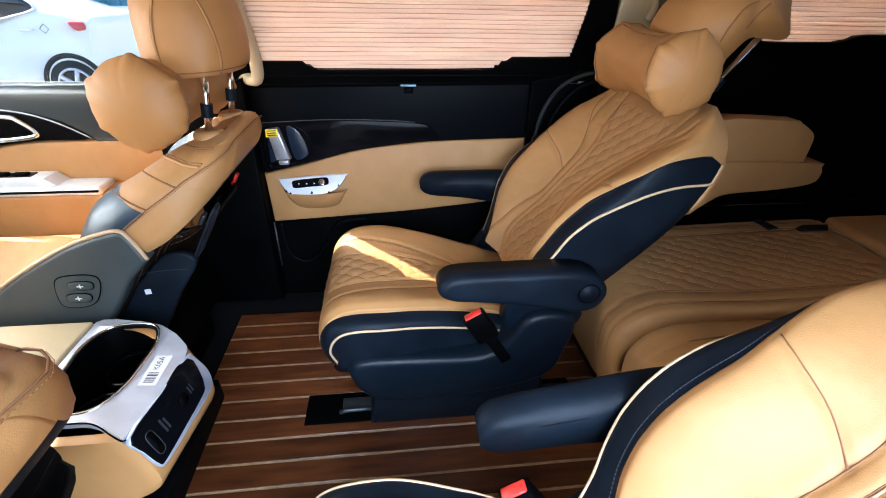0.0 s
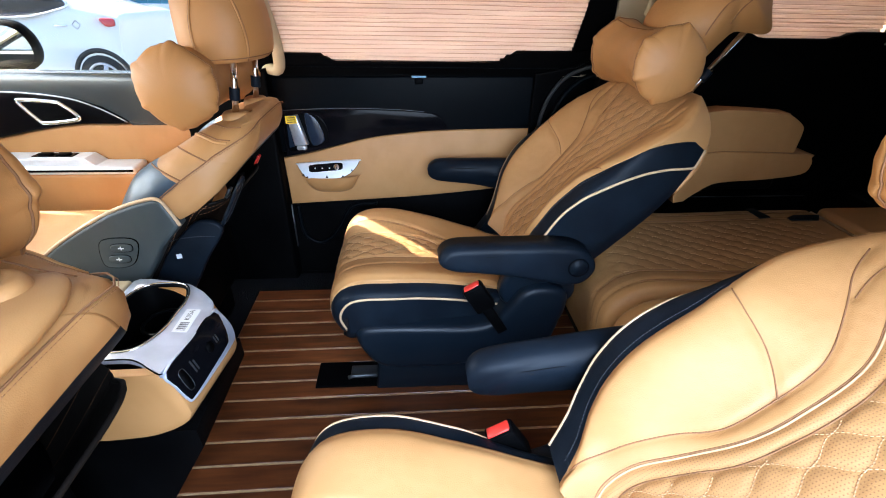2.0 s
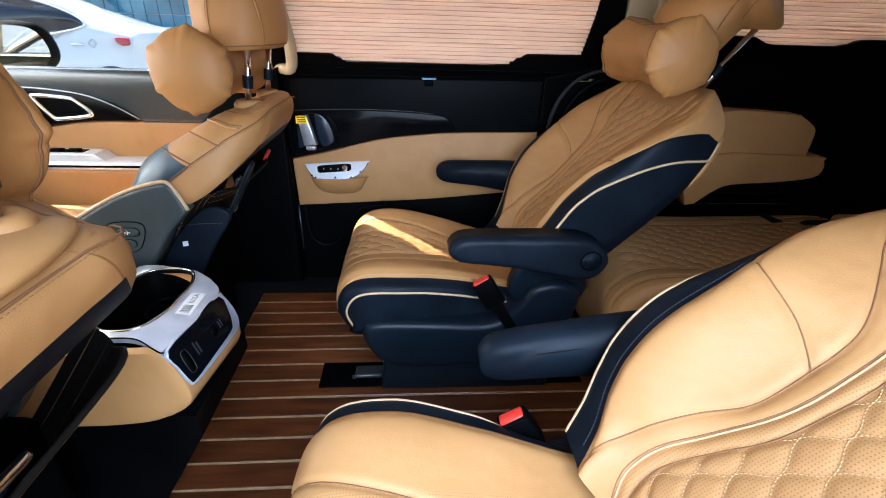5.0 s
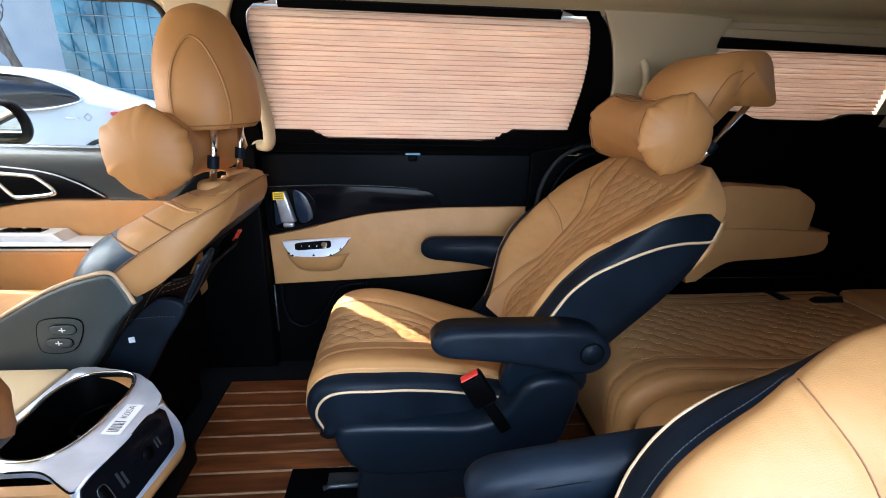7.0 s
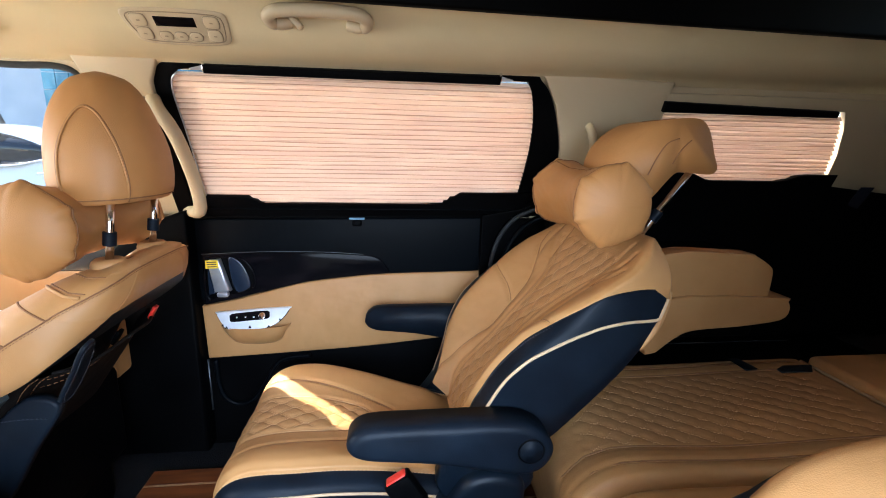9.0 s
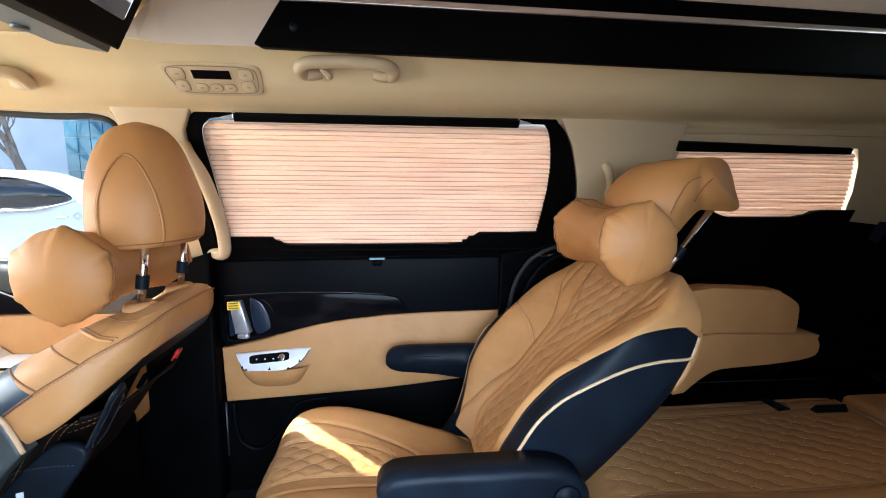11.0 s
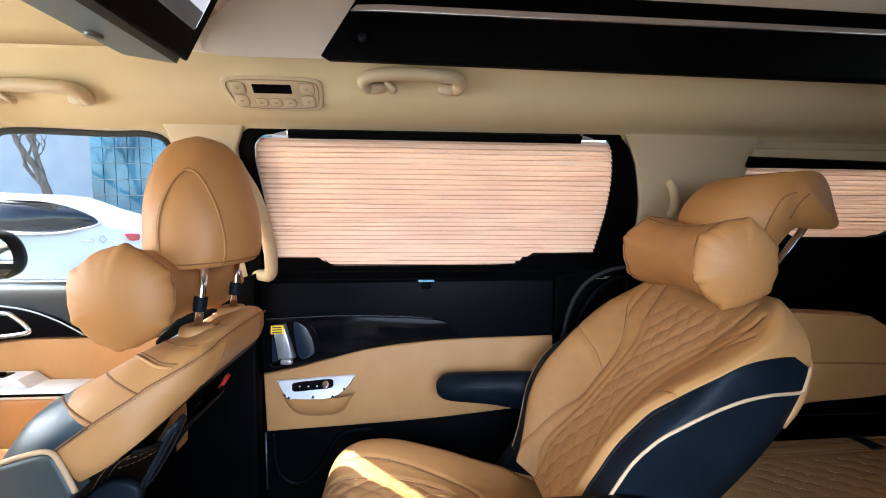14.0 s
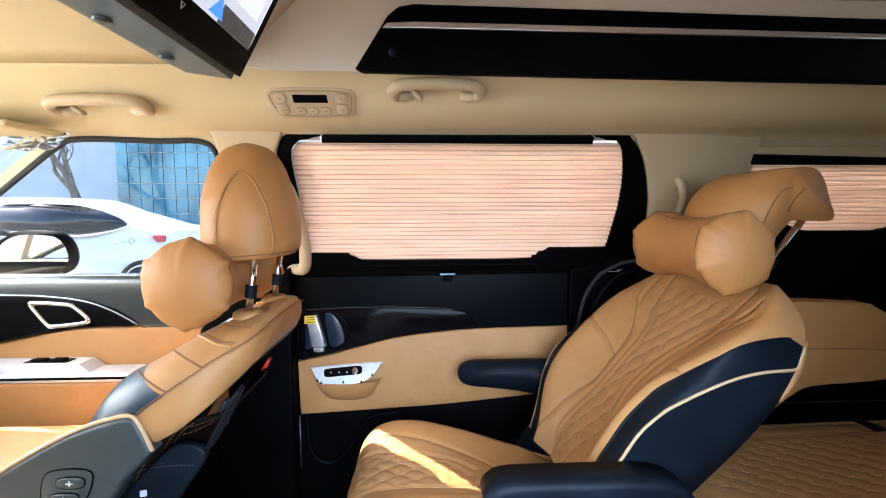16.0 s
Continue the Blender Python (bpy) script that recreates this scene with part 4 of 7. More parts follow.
    arm = [turn((q.x, q.y)) for q in arm]
    for sd in (1, -1):
        y0 = cy + sgn * sd * 0.268
        a = part("armrest", slab([(q.x, q.z) for q in arm], grow(y0, sgn * sd), 0.062, 0.020, 5), black_leather, seat)
        d = sgn * sd
        ring = [(1.143 + 0.024 * math.cos(k / 32 * 2 * math.pi), y0 + d * 0.0625, 0.430 + lift + 0.024 * math.sin(k / 32 * 2 * math.pi)) for k in range(32)]
        part("pivot_cap", tube([(1.143, y0 + d * 0.058, 0.430 + lift), (1.143, y0 + d * 0.064, 0.430 + lift)], 0.022, 32), black_leather, a)
        part("pivot_ring", tube(ring, 0.0016, 6, True), black_plastic, a)
        edge = [(0.822, y0 + d * 0.044, 0.458), (0.84, y0 + d * 0.054, 0.466), (0.90, y0 + d * 0.0605, 0.468), (1.0, y0 + d * 0.0605, 0.466), (1.10, y0 + d * 0.0605, 0.462), (1.155, y0 + d * 0.058, 0.452)]
        edge = [Vector((turn(q).x, q[1], turn(q).z)) for q in edge]
        part("stitching", dashes([q for q in smooth_line(edge, 8)], 0.004, 0.0025, 0.0009), thread_grey, a)
        part("seam", tube([q - Vector((0, 0, 0.004)) for q in smooth_line(edge, 8)], 0.0012, 6), black_plastic, a)
        inner = [Vector((q.x, 2 * y0 + d * 0.062 - q.y, q.z)) for q in smooth_line(edge, 8)]
        part("stitching", dashes(inner, 0.004, 0.0025, 0.0008), thread_grey, a)
        part("seam", tube([q - Vector((0, 0, 0.004)) for q in inner], 0.0016, 6), black_plastic, a)

    # headrest, tilted back with the seat
    posts(seat, (B + ax * 0.56 + nx * -0.078).to_tuple()[::2], ax, cy, 0.19)
    curved_headrest(seat, cy, sgn, th - radians(33), Vector((1.04, cy, 0.36)), (-ahead if sgn < 0 else 0.0, rise))
    return seat


captain_seat(1.600, -1, "tan quilted leather captain seat by the window blind", 0.0, 35.0, -0.012, 0.012, 0.018).location += Vector((-0.004, 0.006, 0.0))
captain_seat(0.674, 1, "tan quilted leather captain seat by the open door", 0.16, 45.0, 0.055, near=True).location += Vector((0.024, -0.005, 0.036))
neck_pillow("tan leather neck pillow on the reclined seat", (1.318, 1.553, 0.878), 0.335)
neck_pillow("tan leather neck pillow on the near seat", (1.372, 0.724, 0.858), 0.36)


def buckle(x, y, z, label):
    t = thing("seat_belt_buckle", label, "seat belt", (x + 0.02, y, z - 0.08), "seat belt buckles")
    m = Matrix.Translation((x, y, z)) @ pose(0, 0, 0, 0, -32, 0)
    crisp(part("housing", boxed((-0.027, -0.016, -0.075), (0.027, 0.016, 0.004), 0.006, 2, m), black_plastic, t))
    part("button", boxed((-0.021, -0.010, -0.002), (0.021, 0.011, 0.007), 0.003, 2, m), red_plastic, t, "red release button")
    part("stalk", boxed((-0.014, -0.006, -0.17), (0.014, 0.006, -0.08), 0.003, 2, m), black_plastic, t)
    return t


buckle(0.897, 1.330, 0.362, "black belt buckle with red button beside the far seat")
buckle(0.890, 0.908, 0.354, "black belt buckle with red button beside the near seat")


# ---- planks of the floor ----
def floor_planks():
    pitch, first = 0.0677, 1.326 - 15 * 0.0677
    mesh, strip = bmesh.new(), bmesh.new()
    box(mesh, (0, 0.0028, -0.016), (1.14, pitch - 0.0028, 0.0), 0.0015, 1)
    box(strip, (0, -0.0028, -0.016), (1.14, 0.0028, -0.0006), 0.0, 1)
    base_p = part("plank", mesh, plank_mat, floor, smooth=False)
    base_s = part("inlay_strip", strip, caulk_mat, floor, smooth=False)
    for k in range(23):
        y = first + k * pitch
        p, s = (base_p, base_s) if k == 0 else (base_p.copy(), base_s.copy())
        if k:
            scene.collection.objects.link(p)
            scene.collection.objects.link(s)
        p.location = s.location = (0.166, y, 0)


floor_planks()


def seat_rail(y):
    t = thing("seat_rail", "black seat rail set into the plank floor", "rail", (0.8, y, 0.0), "seat rails")
    crisp(part("cover", boxed((0.46, y - 0.05, -0.012), (1.22, y + 0.05, 0.006), 0.003, 2), black_plastic, t))
    part("channel", boxed((0.56, y - 0.022, 0.006), (1.2, y + 0.022, 0.016), 0.003, 2), steel, t)
    part("lever", tube([(0.555, y - 0.03, 0.018), (0.57, y - 0.03, 0.024), (0.66, y - 0.03, 0.026)], 0.006, 8), steel, t)
    return t


for yy in (1.41, 1.78, 0.864, 0.494):
    seat_rail(yy)

# ---- sliding door on the far side ----
door = thing("sliding_door", "closed sliding door with tan insert and pleated blind", "door", (0.8, 2.0, 0.0), kind="structure")
D0 = 2.008
upper = [(0.292, 0.50), (0.292, 0.745), (0.30, 0.757), (1.19, 0.765), (1.205, 0.74), (1.20, 0.66), (1.19, 0.585), (0.8, 0.56)]
crisp(part("upper_panel", slab(upper, on_y(D0), 0.012, 0.008, 4), navy_plastic, door, "black padded upper panel"), 50)
ledge = [(0.30, 0.758), (0.30, 0.772), (1.33, 0.782), (1.33, 0.765)]
crisp(part("belt_ledge", slab(ledge, on_y(D0), 0.022, 0.005), black_plastic, door))
gloss = smooth_line([(0.312, 0.488, 0), (0.40, 0.506, 0), (0.47, 0.524, 0), (0.55, 0.545, 0), (0.63, 0.562, 0), (0.75, 0.576, 0), (0.883, 0.584, 0)], 5) + \
    smooth_line([(0.88, 0.592, 0), (0.86, 0.622, 0), (0.838, 0.638, 0), (0.80, 0.645, 0), (0.72, 0.651, 0), (0.60, 0.655, 0), (0.48, 0.655, 0), (0.315, 0.648, 0)], 4)
crisp(part("gloss_panel", slab([(q.x, q.y) for q in gloss], on_y(D0 - 0.012), 0.010, 0.004), gloss_black, door, "gloss black trim panel"), 50)
part("gloss_edge", tube([(q.x, D0 - 0.0225, q.y + 0.001) for q in smooth_line([(0.80, 0.6455, 0), (0.72, 0.652, 0), (0.60, 0.656, 0), (0.48, 0.656, 0), (0.315, 0.649, 0)], 6)], 0.0014, 6), steel, door)
ins = smooth_line([(0.300, 0.482, 0), (0.40, 0.502, 0), (0.47, 0.520, 0), (0.55, 0.541, 0), (0.63, 0.558, 0), (0.75, 0.572, 0), (0.90, 0.582, 0), (1.34, 0.590, 0)], 5) + \
    [Vector((1.36, 0.40, 0))] + smooth_line([(1.30, 0.385, 0), (1.04, 0.357, 0), (0.85, 0.338, 0), (0.72, 0.328, 0), (0.54, 0.318, 0), (0.305, 0.306, 0)], 5)
crisp(part("tan_insert", slab([(q.x, q.y) for q in ins], on_y(D0), 0.020, 0.006, 3), tan_leather, door, "tan leather door insert"), 50)
low = [(0.30, 0.0), (0.30, 0.305), (0.72, 0.326), (1.04, 0.354), (1.36, 0.39), (1.36, 0.0)]
crisp(part("lower_panel", slab(low, on_y(D0 + 0.002), 0.010, 0.004), black_plastic, door))
pock = smooth_line([(0.325, 0.30, 0), (0.328, 0.22, 0), (0.345, 0.165, 0), (0.385, 0.14, 0), (0.43, 0.155, 0), (0.475, 0.21, 0), (0.525, 0.29, 0), (0.62, 0.306, 0)], 6)
part("pocket_rim", tube([(q.x, D0 - 0.016, q.y) for q in pock], 0.008, 8), navy_plastic, door)
part("door_edge_strip", tube([(0.300, D0 - 0.012, 0.30), (0.300, D0 - 0.012, 0.12)], 0.003, 6), steel, door)

# pull pocket with switches in a silver bezel
bowl_rows = []
for i in range(13):
    v = i / 12
    row = []
    for j in range(25):
        u = j / 24 * 2 - 1
        edge = max(1 - abs(u) ** 3.0, 0) ** 0.5
        z = 0.425 - 0.072 * v * (0.45 + 0.55 * edge)
        bulge = 0.050 * edge * max(1 - v ** 2.0, 0) ** 0.7
        row.append(Vector((0.462 + u * 0.108 * (1 - 0.22 * v), D0 - 0.0202 - bulge, z)))
    bowl_rows.append(row)
part("pull_pocket", sheet(bowl_rows), tan_leather, door)
bez = smooth_line([(0.350, 0.464, 0), (0.362, 0.468, 0), (0.555, 0.478, 0), (0.564, 0.472, 0), (0.550, 0.452, 0), (0.525, 0.433, 0), (0.490, 0.423, 0), (0.43, 0.421, 0), (0.385, 0.424, 0), (0.362, 0.445, 0)], 4, True)
bezel = crisp(part("switch_bezel", slab([(q.x, q.y) for q in bez], lambda u, v, d: Vector((u, D0 - 0.020 - d - 0.6 * (0.478 - v), v)), 0.010, 0.003), bright_silver, door, "silver switch bezel"), 50)
part("bezel_edge", tube([(q.x, D0 - 0.022 - 0.6 * (0.478 - q.y), q.y - 0.001) for q in bez[12:]], 0.0022, 6), gloss_black, bezel)
tilt_in = lambda lift: (lambda u, v, d: Vector((u, D0 - 0.020 - lift - d - 0.6 * (0.478 - v), v)))
sw = [(q.x, q.y) for q in smooth_line([(0.390, 0.452, 0), (0.394, 0.463, 0), (0.45, 0.468, 0), (0.500, 0.4705, 0), (0.508, 0.461, 0), (0.502, 0.449, 0), (0.45, 0.445, 0), (0.398, 0.442, 0)], 3, True)]
crisp(part("switch_plate", slab(sw, tilt_in(0.010), 0.003, 0.002), gloss_black, bezel))
for x in (0.412, 0.437, 0.462):
    part("switch", slab([(x - 0.008, 0.447), (x - 0.008, 0.460), (x + 0.008, 0.462), (x + 0.008, 0.449)], tilt_in(0.013), 0.002, 0.001), black_plastic, bezel)
    part("switch_mark", slab([(x - 0.002, 0.4535), (x - 0.002, 0.4565), (x + 0.002, 0.457), (x + 0.002, 0.454)], tilt_in(0.0152), 0.0004, 0), white_ink, bezel, "", False)
knob = [(0.486 + 0.0105 * math.cos(a), 0.4585 + 0.0095 * math.sin(a)) for a in np.linspace(0, 2 * math.pi, 25)[:-1]]
part("switch", slab(knob, tilt_in(0.012), 0.006, 0.002), chrome, bezel, "chrome knob")
# black triangles imitate the jagged dark reflection along the bezel's lower edge
for x, w, h in ((0.371, 0.004, 0.007), (0.383, 0.005, 0.006), (0.452, 0.005, 0.008), (0.508, 0.005, 0.006), (0.540, 0.004, 0.007)):
    z = 0.4245 + 0.020 * step(0.50, 0.545, x) + 0.010 * (1 - step(0.362, 0.386, x))
    part("film_tear", slab([(x - w, z), (x, z + h), (x + w, z)], tilt_in(0.0102), 0.0006, 0), black_plastic, bezel, "", False)
# inner handle in its recess
rec = smooth_line([(0.322, 0.515, 0), (0.326, 0.632, 0), (0.355, 0.640, 0), (0.42, 0.638, 0), (0.450, 0.618, 0), (0.466, 0.575, 0), (0.452, 0.535, 0), (0.38, 0.518, 0)], 5, True)
crisp(part("handle_recess", slab([(q.x, q.y) for q in rec], on_y(D0 - 0.022), 0.003, 0.001), black_plastic, door))
part("recess_rim", tube([(q.x, D0 - 0.025, q.y) for q in rec], 0.0035, 6, True), gloss_black, door)
lev = slab([(0.352, 0.535), (0.338, 0.634), (0.372, 0.638), (0.398, 0.538)], on_y(D0 - 0.026), 0.022, 0.006)
lever = crisp(part("handle_lever", lev, satin_silver, door, "silver release lever"))
st = part("sticker", slab([(0.334, 0.612), (0.335, 0.637), (0.370, 0.638), (0.372, 0.613)], on_y(D0 - 0.0485), 0.001, 0), yellow_paper, lever, "yellow paper sticker", False)
for k in range(3):
    part("print_bar", slab([(0.339, 0.616 + 0.007 * k), (0.339, 0.619 + 0.007 * k), (0.367, 0.620 + 0.007 * k), (0.367, 0.617 + 0.007 * k)], on_y(D0 - 0.0497), 0.0004, 0), ink, lever, "", False)
part("grip_face", slab([(0.329, 0.522), (0.331, 0.600), (0.336, 0.632), (0.341, 0.600), (0.348, 0.528)], on_y(D0 - 0.0255), 0.004, 0.001), grip_blue, door)
part("lever_foot", boxed((0.358, D0 - 0.050, 0.520), (0.392, D0 - 0.030, 0.536), 0.006, 3), satin_silver, lever)
# the right pad's blue colour imitates a reflection in the recess
pad2 = smooth_line([(0.408, 0.535, 0), (0.394, 0.636, 0), (0.42, 0.634, 0), (0.438, 0.612, 0), (0.452, 0.575, 0), (0.450, 0.545, 0)], 4, True)
part("grip_face", slab([(q.x, q.y) for q in pad2], on_y(D0 - 0.0255), 0.006, 0.003), grip_blue, door)


# window surround, blind and its rails
outer = smooth_line([(0.300, 0.775, 0), (0.298, 0.90, 0), (0.300, 1.05, 0), (0.310, 1.135, 0), (0.342, 1.174, 0), (0.42, 1.180, 0), (0.8, 1.182, 0), (1.22, 1.178, 0), (1.29, 1.160, 0), (1.335, 1.10, 0), (1.372, 1.00, 0), (1.388, 0.90, 0), (1.395, 0.785, 0)], 6)
inner = smooth_line([(0.352, 0.832, 0), (0.351, 0.92, 0), (0.349, 1.02, 0), (0.345, 1.11, 0), (0.362, 1.150, 0), (0.43, 1.162, 0), (0.8, 1.164, 0), (1.20, 1.160, 0), (1.255, 1.150, 0), (1.280, 1.08, 0), (1.288, 1.00, 0), (1.285, 0.93, 0), (1.278, 0.850, 0)], 6)
win = tagged(new("window_1"), "sliding door window with black surround", "window", kind="structure")
win.location = (0.8, 1.9, 0.8)


def rim(name, A, C, thick, place, material, parent, label=""):
    """A frame between an outer and an inner line, with depth."""
    rows = [[place(a.x, a.y, 0), place(a.x, a.y, thick), place(c.x, c.y, thick), place(c.x, c.y, -0.012)] for a, c in zip(A, C)]
    b = sheet(rows, closed=True)
    bmesh.ops.recalc_face_normals(b, faces=b.faces[:])
    return crisp(part(name, b, material, parent, label), 40)


rim("window_frame", outer, inner, 0.012, on_side(0.012), black_plastic, win)
# a pale tube imitates the highlight on the frame's inner left edge
part("bright_edge", tube([on_side(0.012)(q.x + 0.002, q.y - 0.001, 0.0125) for q in inner[:26]], 0.0020, 6), satin_silver, win, "thin pale line for the rim's highlight")
sillp = smooth_line([(0.318, 0.775, 0), (0.34, 0.835, 0), (0.352, 0.836, 0), (0.44, 0.836, 0), (0.475, 0.832, 0), (0.51, 0.816, 0), (0.55, 0.812, 0), (0.8, 0.812, 0), (1.02, 0.815, 0), (1.05, 0.823, 0), (1.085, 0.842, 0), (1.13, 0.850, 0), (1.28, 0.853, 0), (1.385, 0.86, 0), (1.395, 0.78, 0)], 5)
crisp(part("window_sill", slab([(q.x, q.y) for q in sillp], on_side(0.012), 0.020, 0.004), black_plastic, win), 50)
part("sill_line", tube([(x, wall_y(0.79) - 0.012, 0.792) for x in np.linspace(0.33, 1.36, 14)], 0.0016, 6), navy_plastic, win)
pane = part("pane", slab([(0.33, 0.79), (0.33, 1.175), (1.31, 1.175), (1.31, 0.79)], on_side(0.035), 0.004, 0), glass, win, "", False)
pane.visible_shadow = False

blind = thing("window_blind", "pink pleated fabric blind drawn over the window", "blind", (0.8, 1.9, 0.82), "window blinds")


def fold_shade_lines(z0, z1, edge_l, edge_r, rng, pitch=0.0128, depth=0.0085):
    """Thin brown lines along the outer folds; their colour stands in for the folds' shading."""
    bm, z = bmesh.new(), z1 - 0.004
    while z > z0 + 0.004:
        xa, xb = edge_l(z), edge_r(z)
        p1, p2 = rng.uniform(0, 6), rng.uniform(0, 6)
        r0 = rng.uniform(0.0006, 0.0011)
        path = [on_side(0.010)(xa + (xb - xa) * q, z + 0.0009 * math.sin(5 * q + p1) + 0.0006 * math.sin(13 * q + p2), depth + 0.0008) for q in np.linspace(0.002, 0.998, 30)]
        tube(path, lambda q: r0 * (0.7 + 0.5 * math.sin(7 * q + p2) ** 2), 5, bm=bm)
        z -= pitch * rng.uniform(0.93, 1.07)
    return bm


def pleats(x0, x1, z0, z1, edge_l, edge_r, rng, depth=0.0085, pitch=0.0128):
    """A folded cloth hanging between two heights; its edges follow the opening."""
    rows = []
    z, k = z1, 0
    while z > z0:
        d = depth if k % 2 else 0.0
        d += rng.uniform(-0.0006, 0.0006)
        row = []
        for j in range(41):
            q = j / 40
            xa, xb = edge_l(z), edge_r(z)
            x = xa + (xb - xa) * q
            sag = 0.0012 * math.sin(3.1 * q * math.pi + 0.7 * k) + 0.0009 * math.sin(9 * q + 1.7 * k)
            row.append(on_side(0.010)(x, z + sag, d))
        rows.append(row)
        z -= pitch / 2 * rng.uniform(0.85, 1.15)
        k += 1
    return sheet(rows)


rng = random.Random(4)
part("pleated_cloth", pleats(0.36, 1.28, 0.806, 1.150, curve1([(0.80, 0.338), (1.0, 0.336), (1.15, 0.337)]), curve1([(0.80, 1.296), (0.93, 1.300), (1.05, 1.297), (1.15, 1.282)]), rng), blind_mat, blind, smooth=False)
part("crease", fold_shade_lines(0.806, 1.150, lambda z: 0.346, curve1([(0.80, 1.285), (0.93, 1.289), (1.05, 1.286), (1.15, 1.269)]), rng), fold_shade_mat, blind)
railbar = [(0.437, 1.150), (0.437, 1.168), (1.172, 1.166), (1.172, 1.148)]
crisp(part("top_rail", slab(railbar, on_side(-0.004), 0.016, 0.003), black_plastic, blind))
for x, w in ((0.437, -1), (1.172, 1)):
    part("end_clip", boxed((x - 0.003, 1.800, 1.150), (x + 0.003, 1.812, 1.178), 0.001, 1), chrome, blind)
    part("end_clip", slab([(x, 1.155), (x, 1.166), (x + w * 0.035, 1.158), (x + w * 0.035, 1.155)], on_side(-0.002), 0.006, 0.001), satin_silver, blind)
part("hook", boxed((0.795, 1.806, 1.155), (0.82, 1.814, 1.166), 0.001, 1), black_plastic, blind)
# pull tab at the belt
part("pull_tab", boxed((0.758, 1.978, 0.758), (0.806, 1.990, 0.764), 0.002, 2), blue_tab, blind, "pale blue plastic tab")
part("pull_clip", boxed((0.768, 1.975, 0.738), (0.796, 1.986, 0.757), 0.004, 2), black_plastic, blind)

# ---- rear quarter: window, blind, black lining, tan side armrest ----
q_outer = [Vector(v) for v in ((1.585, 0.865, 0), (1.585, 1.0, 0), (1.585, 1.14, 0), (1.70, 1.142, 0), (1.9, 1.142, 0), (2.1, 1.142, 0), (2.345, 1.14, 0), (2.365, 1.07, 0), (2.365, 0.98, 0), (2.365, 0.865, 0))]
q_inner = [Vector(v) for v in ((1.65, 0.900, 0), (1.65, 1.0, 0), (1.66, 1.105, 0), (1.71, 1.112, 0), (1.9, 1.114, 0), (2.1, 1.112, 0), (2.222, 1.108, 0), (2.252, 1.06, 0), (2.284, 0.98, 0), (2.300, 0.900, 0))]
win2 = tagged(new("window_2"), "rear quarter window with cream surround", "window", kind="structure")
win2.location = (2.0, 1.9, 0.9)
rim("window_frame", [Vector((v.x, v.y, 0)) for v in q_outer], [Vector((v.x, v.y, 0)) for v in q_inner], 0.006, on_side(0.004), cream_plastic, win2)
pane = part("pane", slab([(1.60, 0.91), (1.60, 1.12), (2.33, 1.12), (2.33, 0.91)], on_side(0.04), 0.004, 0), glass, win2, "", False)
pane.visible_shadow = False
blind2 = thing("window_blind", "pink pleated fabric blind over the rear quarter window", "blind", (2.0, 1.9, 0.93), "window blinds")
part("pleated_cloth", pleats(1.66, 2.3, 0.880, 1.094, curve1([(0.9, 1.640), (1.1, 1.645)]), curve1([(0.88, 2.300), (1.0, 2.269), (1.1, 2.226)]), rng), blind_mat, blind2, smooth=False)
part("crease", fold_shade_lines(0.885, 1.094, lambda z: 1.662, curve1([(0.88, 2.292), (1.0, 2.258), (1.1, 2.218)]), rng), fold_shade_mat, blind2)
crisp(part("top_rail", slab([(1.645, 1.094), (1.645, 1.120), (2.19, 1.108), (2.19, 1.092)], on_side(-0.006), 0.014, 0.003), black_plastic, blind2))

quarter = thing("quarter_lining", "black plastic lining of the rear quarter", "wall", (2.0, 1.98, 0.0), kind="structure")
qt = [(1.40, 0.0), (1.385, 0.80), (1.50, 0.905), (1.60, 0.919), (1.79, 0.919), (1.825, 0.916), (1.868, 0.900), (1.90, 0.896), (2.12, 0.896), (2.15, 0.902), (2.19, 0.917), (2.22, 0.919), (2.318, 0.919), (2.320, 0.881), (2.48, 0.864), (2.74, 0.84), (2.74, 0.0)]
crisp(part("panel", slab(qt, lambda u, v, d: Vector((u, wall_y(v) + 0.012 - d, v)), 0.03, 0.006), black_plastic, quarter), 50)
arc = smooth_line([(1.190, 0.56, 0), (1.193, 0.60, 0), (1.202, 0.657, 0), (1.223, 0.713, 0), (1.264, 0.766, 0), (1.32, 0.800, 0), (1.385, 0.812, 0)], 6)
corner = [(q.x, q.y) for q in arc] + [(1.395, 0.86), (1.30, 0.80), (1.17, 0.775), (1.17, 0.56)]
crisp(part("door_corner", slab(corner, lambda u, v, d: Vector((u, wall_y(v) - 0.004 - d, v)), 0.020, 0.006), black_plastic, quarter), 50)
part("door_seal", tube([(q.x + 0.012, wall_y(q.y) - 0.012, q.y - 0.006) for q in arc], 0.007, 8), rubber, quarter)
inner_arc = [(q.x + 0.050 - 0.02 * (q.x - 1.19), wall_y(q.y - 0.03) - 0.004, q.y - 0.034) for q in arc]
part("inner_seal", tube(inner_arc, 0.010, 8), navy_plastic, quarter)
part("belt_anchor", boxed((1.325, 1.955, 0.655), (1.375, 1.99, 0.705), 0.012, 3, Matrix.Identity(4)), navy_plastic, quarter)
part("belt_slot", boxed((1.335, 1.950, 0.668), (1.362, 1.956, 0.678), 0.002, 2), steel, quarter)

